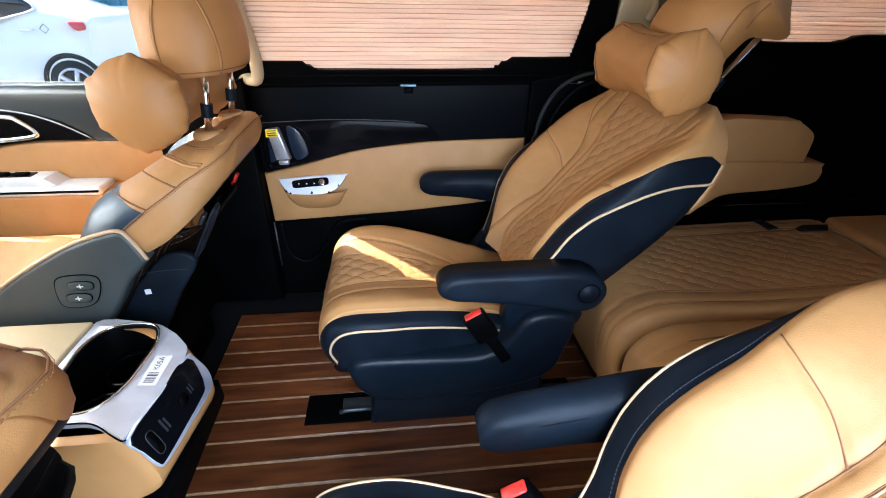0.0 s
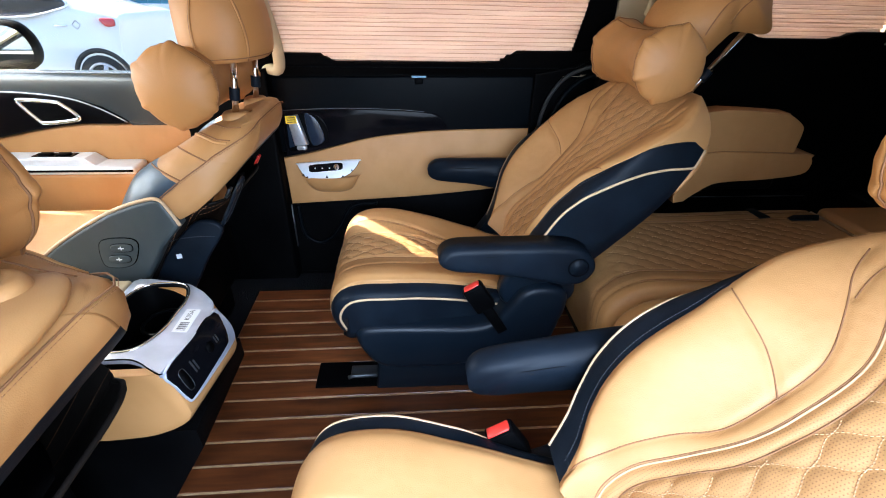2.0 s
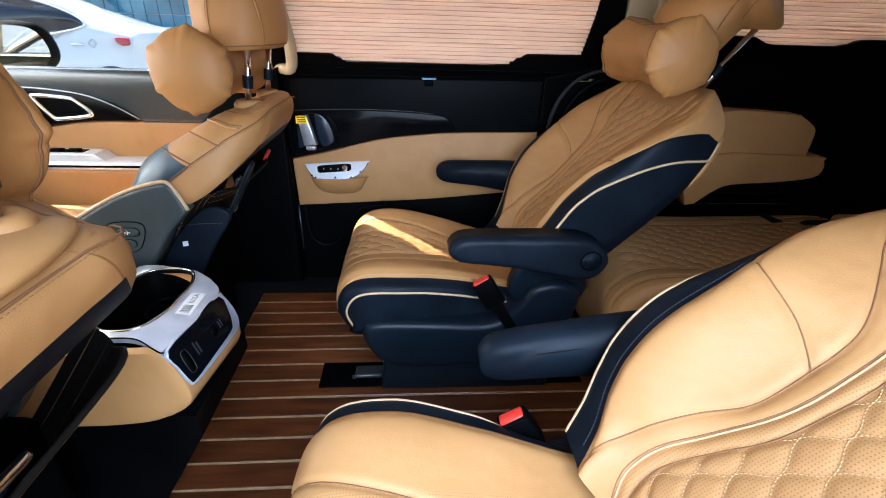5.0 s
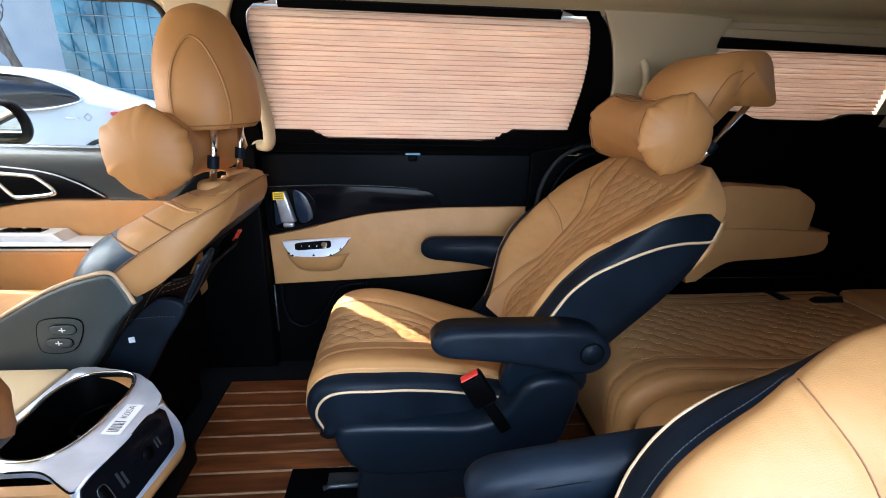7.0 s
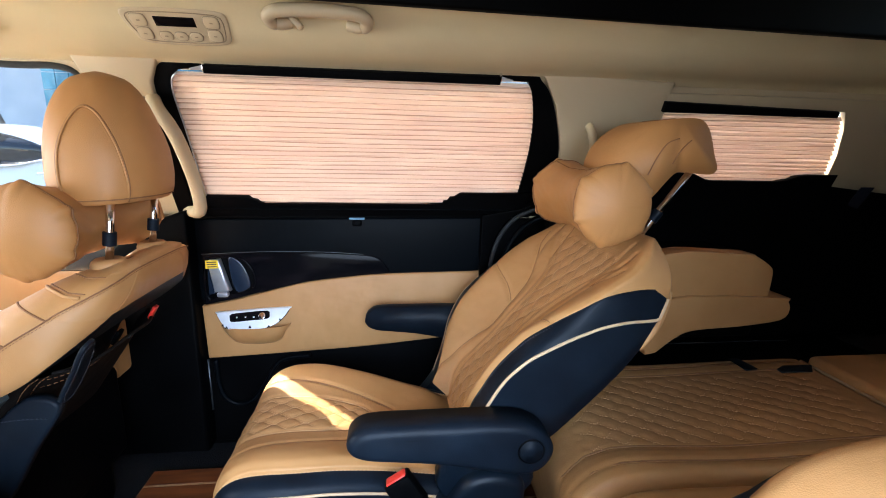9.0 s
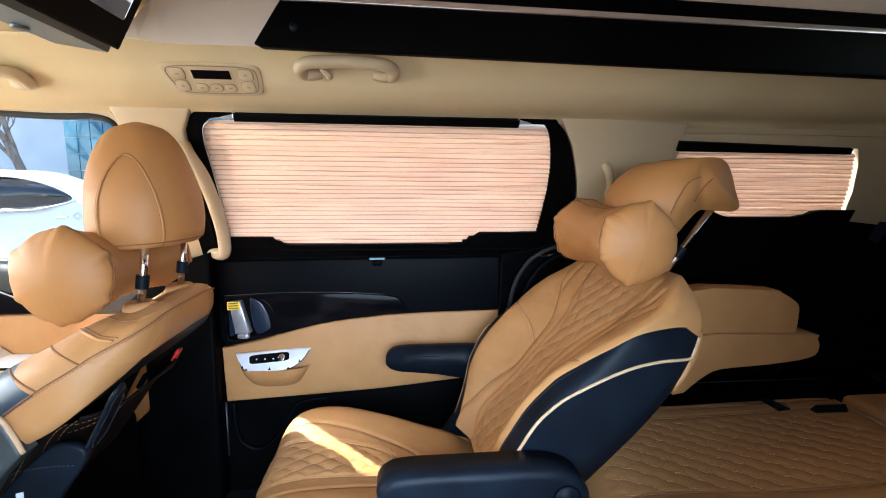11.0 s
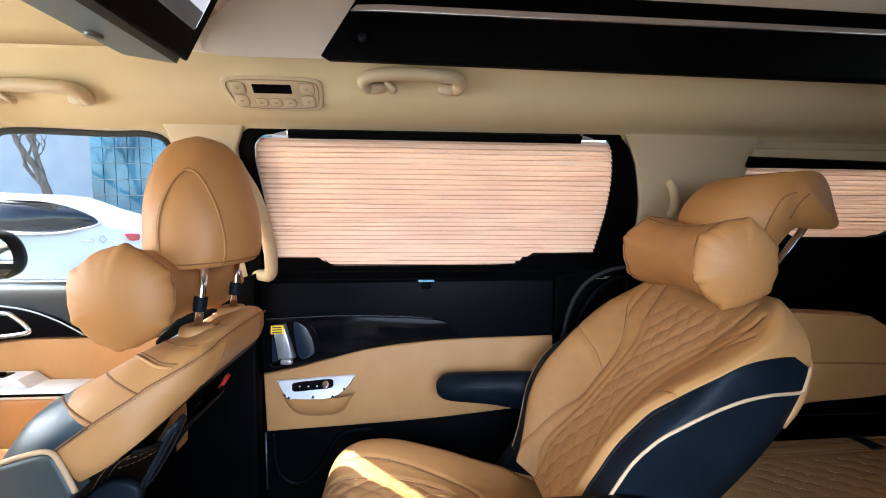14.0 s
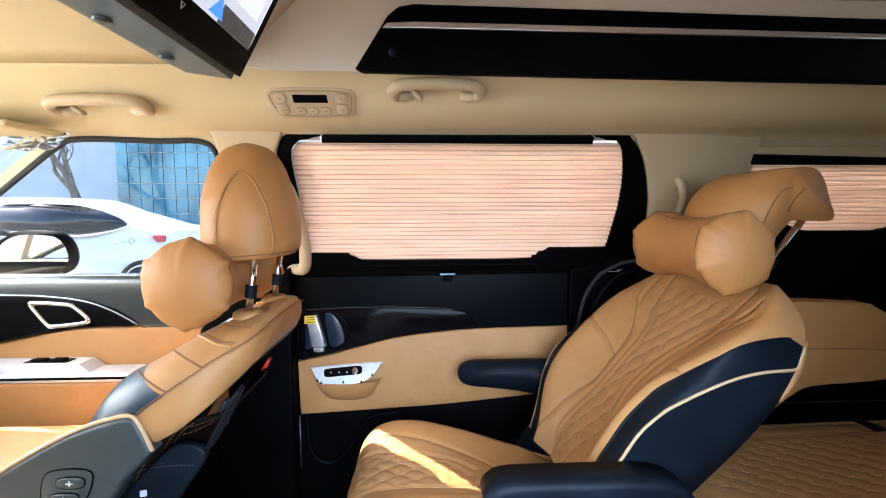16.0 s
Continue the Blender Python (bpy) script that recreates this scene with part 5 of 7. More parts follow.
side_arm = thing("side_armrest", "tan padded side armrest of the third row", "armrest", (1.8, 1.82, 0.5))
top_o = smooth_line([(1.58, 0.60, 0), (1.58, 0.722, 0), (1.82, 0.722, 0), (1.845, 0.718, 0), (1.892, 0.690, 0), (1.903, 0.665, 0), (1.900, 0.60, 0)], 3)
part("pad", slab([(q.x, q.y) for q in top_o], on_y(1.705), 0.060, 0.022, 4), tan_leather, side_arm)
low_o = smooth_line([(1.56, 0.45, 0), (1.56, 0.60, 0), (1.925, 0.604, 0), (1.955, 0.592, 0), (1.963, 0.565, 0), (1.94, 0.540, 0), (1.83, 0.525, 0), (1.69, 0.516, 0), (1.64, 0.495, 0), (1.59, 0.455, 0)], 3)
part("ledge", slab([(q.x, q.y) for q in low_o], on_y(1.705), 0.072, 0.012, 3), tan_leather, side_arm)
part("backing", boxed((1.57, 1.700, 0.46), (1.93, 1.985, 0.70), 0.02, 3), black_plastic, side_arm, "black plastic backing")

# third row: bench with its backs laid flat
def bench(y0, y1, label):
    t = thing("rear_bench_seat", label, "car seat", (1.7, (y0 + y1) / 2, 0.02), "third row seats")
    cy, hw = (y0 + y1) / 2, (y1 - y0) / 2
    spine = [(2.112, 0.345, 0), (2.095, 0.378, 0), (2.04, 0.386, 0), (1.82, 0.384, 0), (1.6, 0.380, 0), (1.42, 0.385, 0), (1.33, 0.382, 0), (1.27, 0.355, 0), (1.235, 0.30, 0), (1.24, 0.2, 0), (1.26, 0.10, 0)]
    sp = smooth_line(spine, 10)
    D = [0.0]
    for a, b in zip(sp, sp[1:]):
        D.append(D[-1] + (b - a).length)
    S = np.linspace(0, D[-1], 130)
    fx, fz = curve1(list(zip(D, [q.x for q in sp]))), curve1(list(zip(D, [q.y for q in sp])))
    us = np.linspace(-1, 1, 73)
    Wg = np.array([us * hw for _ in S])
    Sg = np.array([[s] * 73 for s in S])
    N = 0.0 * Wg
    lines = [fine([(hw * 0.86, -0.1), (hw * 0.84, 0.5), (hw * 0.80, 0.8), (hw * 0.74, D[-1])]), fine([(hw * 0.66, -0.1), (hw * 0.65, 0.5), (hw * 0.60, 0.80), (hw * 0.52, D[-1])])]
    for ln in lines:
        for m in (1, -1):
            N -= 0.004 * np.exp(-(polydist(Wg, Sg, [(m * a, b) for a, b in ln]) / 0.006) ** 2)
    Q, _ = quilt(Wg, Sg, np.full(Wg.shape, hw * 0.60), 0.12, D[-1] - 0.30, 0.05, 0.066)
    N += Q
    N -= 0.022 * (np.maximum(np.abs(us) - 0.92, 0) / 0.08) ** 2
    N += 0.004 * np.exp(-((np.abs(us) - 0.80) / 0.14) ** 2)
    rows = []
    for i, s in enumerate(S):
        e = 0.004
        tx, tz = fx(s + e) - fx(s - e), fz(s + e) - fz(s - e)
        k = math.hypot(tx, tz) or 1
        rows.append([Vector((fx(s) + tz / k * N[i][j], cy + Wg[i][j], fz(s) - tx / k * N[i][j])) for j in range(73)])
    sides = [[Vector((max(r[0].x, 1.26), r[0].y + 0.01, 0.05))] + r + [Vector((max(r[-1].x, 1.26), r[-1].y - 0.01, 0.05))] for r in rows]
    c = part("cushion", sheet(sides), tan_leather, t)
    bm = bmesh.new()
    for run in quilt_lines(lambda s: hw * 0.60, 0.12, D[-1] - 0.30, 0.05, 0.066):
        pts = [Vector((fx(s), cy + w, fz(s) - 0.0022)) for w, s in run]
        dashes(pts, 0.0045, 0.003, 0.0008, bm)
    part("stitching", bm, thread_light, c)
    for ln in lines:
        for m in (1, -1):
            part("seam", tube([Vector((fx(max(s, 0)), cy + m * w, fz(max(s, 0)) + 0.002)) for w, s in ln if 0 <= s < D[-1] - 0.16], 0.0014, 6), thread_brown, c)
    flap = boxed((2.128, y0 + 0.01, 0.30), (2.60, y1 - 0.01, 0.396), 0.02, 4)
    part("rear_panel", flap, tan_leather, t)
    part("edge_piping", tube([(2.118, cy + u * hw, 0.372) for u in np.linspace(-0.98, 0.98, 12)], 0.004, 6), piping_mat, c)
    part("base", boxed((1.30, y0 + 0.03, 0.0), (2.40, y1 - 0.03, 0.27), 0.01), black_plastic, t)
    for ol in ([(1.872, y1 - 0.01), (1.900, y1 - 0.01), (1.912, y1 - 0.076), (1.873, y1 - 0.082)], [(1.966, y1 - 0.082), (2.000, y1 - 0.064), (2.090, y1 - 0.066), (2.058, y1 - 0.102), (1.966, y1 - 0.100)]):
        part("strap", slab(ol, lambda u, v, d: Vector((u, v, 0.388 + d)), 0.004, 0.001), black_leather, c, "black webbing strap")
    return t


strip = thing("wall_strip", "black plastic strip between the bench and the wall", "trim", (2.0, 1.87, 0.30), kind="structure")
part("strip", boxed((1.40, 1.738, 0.20), (2.60, 1.965, 0.352), 0.01, 2), black_plastic, strip)
part("edge_line", tube([(x, 1.900, 0.354) for x in np.linspace(1.45, 2.25, 12)], 0.0018, 6), steel, strip)
bench(1.265, 1.722, "tan quilted bench seat with its back laid flat")
bench(0.48, 1.255, "wide tan quilted bench seat laid flat")
solo("cargo_cover", boxed((2.44, 0.35, 0.10), (2.72, 1.93, 0.36), 0.02), carpet, "black carpeted box behind the third row", "cargo box")


# ---- front seats ----
def lower_side(seat, cy, sgn, grow):
    """Black lower side of the back with its tag and stitches."""
    lo = smooth_line([(0.10, 0.30, 0), (0.16, 0.42, 0), (0.20, 0.47, 0), (0.26, 0.52, 0), (0.31, 0.50, 0), (0.26, 0.42, 0), (0.18, 0.30, 0)], 4, True)
    part("lower_cover", slab([(q.x, q.y) for q in lo], grow(cy + sgn * 0.205, sgn), 0.018, 0.006), black_leather, seat)
    part("tag", slab([(0.192, 0.424), (0.192, 0.436), (0.204, 0.438), (0.204, 0.426)], grow(cy + sgn * 0.2232, sgn), 0.001, 0), white_paper, seat, "small white tag", False)
    part("stitching", dashes(smooth_line([(0.15, cy + sgn * 0.224, 0.455), (0.20, cy + sgn * 0.224, 0.475), (0.25, cy + sgn * 0.224, 0.482), (0.29, cy + sgn * 0.224, 0.482)], 6), 0.004, 0.003, 0.0009), thread_grey, seat)


def front_seat(cy, sgn, label):
    seat = thing("front_seat", label, "car seat", (0.0, cy, -0.01), "front seats")
    th = radians(31)
    ax, nx = Vector((math.sin(th), 0, math.cos(th))), Vector((-math.cos(th), 0, math.sin(th)))
    B = Vector((0.085, cy, 0.325))
    L = 0.482
    # the top is level: its rear stands higher along the lean
    crest = 0.060 if sgn > 0 else 0.0
    # the passenger's back has a broader bolster on the door side
    wide = lambda w, s: w * (1 + 0.14 * step(0.12, 0.24, -w) * (1 - step(0.36, 0.42, s))) if sgn < 0 else w
    put = lambda w, n, s: B + ax * (s + 0.62 * max(-n - 0.016, 0) * step(0.34, 0.50, s)) + nx * n + Vector((0, sgn * wide(w, s), crest * step(-0.05, 0.05, n) * step(0.30, 0.46, s)))
    hw = curve1([(-0.05, 0.235), (0.1, 0.25), (0.26, 0.252), (0.36, 0.238), (0.42, 0.205), (0.455, 0.165), (0.482, 0.10)])
    rear_n = curve1([(-0.05, -0.05), (0.1, -0.075), (0.3, -0.09), (0.42, -0.085), (0.50, -0.05)])
    mid = curve1([(-0.05, 0.03), (0.2, 0.03), (0.5, 0.0)])
    bol = curve1([(-0.05, 0.06), (0.1, 0.085), (0.26, 0.085), (0.38, 0.04), (0.46, 0.01), (0.50, 0.0)])

    def shrink(n, s):
        q = min(max((s - (L - 0.06)) / 0.06, 0), 1)
        return -0.035 + (n + 0.035) * math.sqrt(max(1 - q * q, 0.0))

    n_s = curve1([(-0.05, 0.04), (0.2, 0.05), (0.277, 0.031), (0.345, 0.004), (0.407, -0.027), (0.455, -0.050), (0.50, -0.06)])
    n_p = curve1([(-0.05, 0.0), (0.19, 0.010), (0.229, -0.018), (0.27, -0.045), (0.31, -0.068), (0.36, -0.092), (0.42, -0.108), (0.50, -0.09)])

    if sgn < 0:
        deep = n_p
        n_p = lambda s: deep(s) + 0.015 + 0.008 * step(0.28, 0.36, s)

    def front(w, s):
        # the bolster rolls over into the side
        a, h = abs(w), hw(s)
        top = mid(s) + bol(s) * step(0.25 * h, 0.72 * h, a)
        R, e = min(0.105, h * 0.7), n_s(s) + 0.003
        if a > h - R:
            q = (a - h + R) / R
            top = e + (top - e) * max(1 - q ** 2.3, 0.0) ** (1 / 2.3)
        return shrink(top, s)

    def roll(n, s):
        # the rear of the top rolls over in a wide round
        q = min(max((s - (L - 0.09)) / 0.09, 0), 1)
        return -0.035 + (n + 0.035) * max(1 - q ** 2.5, 0.0) ** (1 / 2.5)

    def side(s):
        r, h = rear_n(s), hw(s)
        inset = 0.014 + 0.080 * step(0.33, 0.44, s) * h / 0.25
        f = lambda q: roll(q, s)
        a = max(min(n_s(s), front(h, s) - 0.002), f(r) + 0.012 * (s < 0.47))
        b = min(f(n_p(s)), a - 0.003)
        k = h - inset
        tail = [(k * 0.98, n_p(s) - 0.0004), (k * 0.93, n_p(s) - 0.001), (k * 0.75, n_p(s) - 0.001), (k * 0.5, n_p(s)), (k * 0.25, n_p(s)), (0.0, n_p(s))]
        return h, a, k, b, [(w, f(q)) for w, q in tail]
    S = np.concatenate([np.linspace(-0.05, 0.42, 70), np.linspace(0.425, L, 22)])
    # the cover's rear strip is tan on these seats
    mats = (tan_leather, tan_perforated, sky_tint_leather, black_leather)
    body, ln, skin = cover(seat, "backrest", S, hw, front, side, [], None, sgn, put, dark=(0.185, 0.338), tan_above=0.405 if sgn < 0 else 0.425, mats=mats, round_side=True)
    for ob in [o for o in seat.children if o.name.startswith("side_panel")]:
        ob.data.materials[0] = tan_leather
    if sgn > 0:
        # the padded top of this seat is closed by a rounded pad
        pad = bmesh.new()
        bmesh.ops.create_uvsphere(pad, u_segments=40, v_segments=16, radius=1.0)
        bmesh.ops.transform(pad, matrix=Matrix.Translation(put(0, -0.030, L - 0.012)) @ pose(0, 0, 0, 0, -4, 0) @ Matrix.Diagonal((0.062, 0.135, 0.017, 1)), verts=pad.verts[:])
        part("top_pad", pad, tan_leather, seat)
    # the long seam climbs both sides and runs along the crest
    climb = [(hw(s) + 0.0006, n_s(s) + 0.003, s) for s in np.linspace(0.18, 0.415, 26)]
    ridge_run = [(0.178, -0.060, 0.450), (0.135, roll(n_p(0.462), 0.462) - 0.001, 0.462), (0.085, roll(n_p(0.466), 0.466) - 0.001, 0.466)]
    line = climb + ridge_run
    line = line + [(-w, n, s) for w, n, s in ridge_run[::-1][:2]]
    pts = smooth_line([put(w, n, s) for w, n, s in line], 2)
    part("seam", tube(pts, 0.0013, 6), thread_brown, body)
    part("stitching", dashes([q - nx * 0.0045 for q in pts], 0.0035, 0.0025, 0.0005), thread_brown, body)
    for m in (1, -1):
        for s0, ds, mt, rr in ((0.346, 0.0, thread_brown, 0.0018), (0.402, 0.0, thread_brown, 0.0018), (0.438, 0.0, tan_leather, 0.0034), (0.443, 0.0, thread_brown, 0.0014), (0.464, 0.0, thread_brown, 0.0013)):
            path = []
            for k in np.linspace(0, 1, 26):
                w = hw(s0) * math.sin(math.pi / 2 * (1 - 0.42 * k))
                s = s0 - 0.05 * (1 - math.sin(math.pi / 2 * (1 - 0.42 * k))) * 2
                path.append(put(m * min(w, hw(s)), front(w, s) + 0.0007, s))
            part("seam", tube(path, rr, 6), mt, body)

    # cushion and the slate side shield with its buttons
    part("cushion", boxed((-0.50, cy - 0.24, 0.22), (0.08, cy + 0.24, 0.36), 0.05, 5), tan_leather, seat)
    part("seat_base", boxed((-0.45, cy - 0.22, -0.040), (0.10, cy + 0.22, 0.24), 0.02, 2), black_plastic, seat)
    part("rear_cover", boxed((0.06, cy - 0.235, 0.10), (0.14, cy + 0.235, 0.36), 0.02, 3), black_plastic, seat)
    yi = cy + sgn * 0.225
    sh = smooth_line([(-0.35, 0.34, 0), (-0.20, 0.385, 0), (-0.10, 0.435, 0), (-0.03, 0.485, 0), (0.05, 0.533, 0), (0.11, 0.563, 0), (0.165, 0.582, 0), (0.205, 0.588, 0), (0.222, 0.565, 0), (0.238, 0.525, 0)], 5) + \
        smooth_line([(0.19, 0.475, 0), (0.14, 0.40, 0), (0.08, 0.33, 0), (-0.05, 0.26, 0), (-0.35, 0.24, 0)], 4)
    grow = lambda y, sd: (lambda u, v, d: Vector((u, y + sd * d, v)))
    panel = crisp(part("side_shield", slab([(q.x, q.y) for q in sh], grow(yi, sgn), 0.035, 0.012, 4), slate_leather, seat, "grey leather side shield"), 50)
    pipe = [(q.x, yi + sgn * 0.030, q.y + 0.002) for q in sh[:46]]
    part("piping", tube(pipe, 0.004, 8), piping_mat, panel)
    yb = yi + sgn * 0.035
    bt = smooth_line([(0.052, 0.440, 0), (0.058, 0.486, 0), (0.080, 0.500, 0), (0.128, 0.500, 0), (0.140, 0.484, 0), (0.124, 0.444, 0), (0.100, 0.428, 0), (0.066, 0.427, 0)], 4, True)
    part("button_plate", slab([(q.x, q.y) for q in bt], grow(yb, sgn), 0.002, 0.001), slate_leather, panel)
    part("plate_rim", tube([(q.x, yb + sgn * 0.001, q.y) for q in bt], 0.0013, 6, True), black_plastic, panel)
    for zz, xx in ((0.478, 0.104), (0.450, 0.092)):
        oval = [(xx + 0.0235 * math.copysign(abs(math.cos(a)) ** 0.6, math.cos(a)) + 0.12 * 0.011 * math.sin(a), zz + 0.0100 * math.copysign(abs(math.sin(a)) ** 0.7, math.sin(a))) for a in np.linspace(0, 2 * math.pi, 29)[:-1]]
        b = part("button", slab(oval, grow(yb + sgn * 0.002, sgn), 0.004, 0.003), slate_leather, panel)
        part("button_rim", tube([(u, yb + sgn * 0.0032, v) for u, v in oval], 0.0011, 6, True), black_plastic, panel)
        part("button_mark", boxed((xx - 0.006, min(yb + sgn * 0.0058, yb + sgn * 0.0066), zz - 0.001), (xx + 0.006, max(yb + sgn * 0.0058, yb + sgn * 0.0066), zz + 0.001)), white_ink, panel, "", False)
        part("button_mark", boxed((xx - 0.001, min(yb + sgn * 0.0058, yb + sgn * 0.0067), zz - 0.004), (xx + 0.001, max(yb + sgn * 0.0058, yb + sgn * 0.0067), zz + 0.005)), white_ink, panel, "", False)
    if sgn < 0:
        lower_side(seat, cy, sgn, grow)

    # map pocket hanging from the back shell
    raw = lambda w, n, s: B + ax * s + nx * n + Vector((0, sgn * w, 0))
    rows = []
    for i in range(15):
        v = i / 14
        s = 0.305 - 0.27 * v
        row = []
        for j in range(21):
            u = j / 20 * 2 - 1
            if sgn > 0:
                out = (0.052 * (1 - v) ** 0.8 + 0.022) * (1 - 0.45 * abs(u) ** 6)
                row.append(raw(u * 0.205, -0.060 - out, s + 0.010 - 0.05 * abs(u) ** 8))
            else:
                out = (0.030 * (1 - v) ** 0.7 + 0.010) * (1 - abs(u) ** 4)
                row.append(put(u * 0.165, n_p(max(s, 0.28)) + 0.004 - out - 0.002, s - 0.03 * u * u))
        rows.append(row)
    pk = part("map_pocket", sheet(rows), pocket_black, seat, "black leather map pocket")
    part("pocket_hem", tube(rows[0], 0.004, 8), pocket_black, pk)
    part("stitching", dashes([q - nx * 0.002 for q in rows[1]], 0.006, 0.004, 0.0009), thread_brown, pk)
    part("stitching", dashes([q - nx * 0.002 for q in rows[2]], 0.006, 0.004, 0.0009), thread_brown, pk)
    gus = []
    for r in rows:
        e = r[-1] if sgn * (r[-1].y - r[0].y) > 0 else r[0]
        gus.append([e + Vector((0, sgn * (0.030 if sgn > 0 else 0.052) * q, 0)) + nx * ((0.055 if sgn > 0 else 0.030) * q * q) for q in np.linspace(0, 1, 7)])
    gp = part("pocket_gusset", sheet(gus), pocket_black, pk)
    for j in (1, 3, 5):
        part("stitching", dashes([g[j] - nx * 0.0012 for g in gus], 0.006, 0.003, 0.0009), thread_brown, gp)
    flap_o = smooth_line([(0.215, 0.405, 0), (0.232, 0.412, 0), (0.245, 0.395, 0), (0.235, 0.345, 0), (0.228, 0.285, 0), (0.205, 0.268, 0), (0.186, 0.282, 0), (0.192, 0.345, 0)], 4, True)
    if sgn < 0:
        fl = part("pocket_flap", slab([(q.x, q.y) for q in flap_o], lambda u, v, d: raw(u, -0.096 - d, v), 0.007, 0.003), black_leather, pk)
        part("stitching", dashes([raw(0.212 + (q.x - 0.212) * 0.82, -0.1035, 0.34 + (q.y - 0.34) * 0.9) for q in flap_o], 0.004, 0.003, 0.0006), thread_grey, fl)
    for u, c in ((0.12, steel), (0.02, black_plastic), (-0.13, red_plastic)) if sgn < 0 else ():
        q = put(u, n_p(0.30) - 0.026, 0.312)
        part("pocket_item", boxed((-0.006, -0.010, -0.03), (0.002, 0.010, 0.004), 0.002, 2, Matrix.Translation(q) @ pose(0, 0, 0, 0, 31, 0)), c, pk, "small folded leaflet")

    up = Vector((math.sin(radians(8)), 0, math.cos(radians(8))))
    posts(seat, (0.342, 0.722 if sgn < 0 else 0.739), up, cy, 0.14)
    leather_headrest(seat, Vector((0.330 - (0.030 if sgn > 0 else 0), cy, 0.838)), Vector((-0.04, 0, 1)), Vector((1, 0, 0.04)), cy, 0.120 if sgn < 0 else 0.108, 0.098 if sgn < 0 else 0.114, 0.246, sides=True)
    if sgn > 0:
        # a chromed blue rail stands in this pocket, and the whole seat is set back a little
        rail = smooth_line([raw(-0.02, -0.118, 0.26), raw(-0.006, -0.122, 0.325), raw(-0.022, -0.124, 0.338), raw(-0.10, -0.124, 0.352), raw(-0.175, -0.124, 0.368), raw(-0.196, -0.122, 0.356), raw(-0.196, -0.118, 0.28)], 6)
        part("pocket_frame", tube(rail, 0.0055, 10), chrome, pk, "chrome frame of a flat case")
        part("pocket_case", slab([(-0.190, 0.24), (-0.190, 0.358), (-0.022, 0.328), (-0.022, 0.24)], lambda u, v, d: raw(u, -0.116 - d, v), 0.009, 0.003), grip_blue, pk, "dark blue flat case")
    return seat


front_seat(1.585, -1, "tan leather front seat with black map pocket").location += Vector((0.004, -0.010, 0.027))
front_seat(0.689, 1, "tan leather driver's seat with black map pocket").location += Vector((0.010, 0.0, 0.020))
neck_pillow("tan leather neck pillow on the front seat", (0.268, 1.558, 0.827), 0.372, 0.081, 0.12)
neck_pillow("tan leather neck pillow on the driver's seat", (0.270, 0.700, 0.832), 0.380, 0.090, 0.3)

# ---- centre console ----
con = thing("centre_console", "tan centre console with silver cup holder trim", "console", (0.05, 1.13, -0.01))
reach = curve1([(0.262, 0.20), (0.266, 0.245), (0.271, 0.268), (0.280, 0.292), (0.292, 0.313), (0.304, 0.327), (0.320, 0.3345), (0.335, 0.3345), (0.353, 0.331), (0.390, 0.320), (0.420, 0.309), (0.426, 0.303)])


def shell_ring(z, inset=0.0):
    """The console's outline at a height: square near corner, wide round far corner."""
    r, k = reach(z) - inset, min((z - 0.26) / 0.04, 1.0)
    far = [(r + 0.022 * k, 1.185), (r + 0.014 * k, 1.208), (r - 0.016, 1.236), (r - 0.045, 1.258), (r - 0.085, 1.280), (r - 0.15, 1.294)]
    far = [(q.x, q.y) for q in smooth_line([(a, b, 0) for a, b in far], 3)]
    near = [(-0.45, 1.000), (0.0, 1.000), (r - 0.030, 1.000), (r - 0.008, 1.0012), (r - 0.002, 1.004), (r, 1.010)]
    return [Vector((a, b + inset * (1 if b < 1.1 else -1 if b > 1.2 else 0), z)) for a, b in near + far + [(0.0, 1.297), (-0.45, 1.297)]]


crisp(part("body", loft([shell_ring(z) for z in (0.262, 0.266, 0.271, 0.280, 0.292, 0.304, 0.320, 0.335, 0.353, 0.375, 0.39, 0.405, 0.420, 0.424)] + [shell_ring(0.4255, q) for q in (0.004, 0.016)], caps=False), tan_leather, con, "tan leather console body"), 40)
outb = [(-0.45, 0.268), (0.20, 0.268), (0.30, 0.276), (0.330, 0.276), (0.332, 0.225), (0.228, 0.05), (0.175, -0.045), (-0.45, -0.045)]
crisp(part("black_base", slab(outb, lambda u, v, d: Vector((u, 1.004 + d, v)), 0.275, 0.016, 3), black_plastic, con), 60)
crisp(part("lid", boxed((-0.42, 1.005, 0.416), (0.118, 1.292, 0.434), 0.006, 3), cream_plastic, con, "pale padded lid"))
TOP = lambda x: 0.433 - 0.10 * max(x - 0.26, 0)


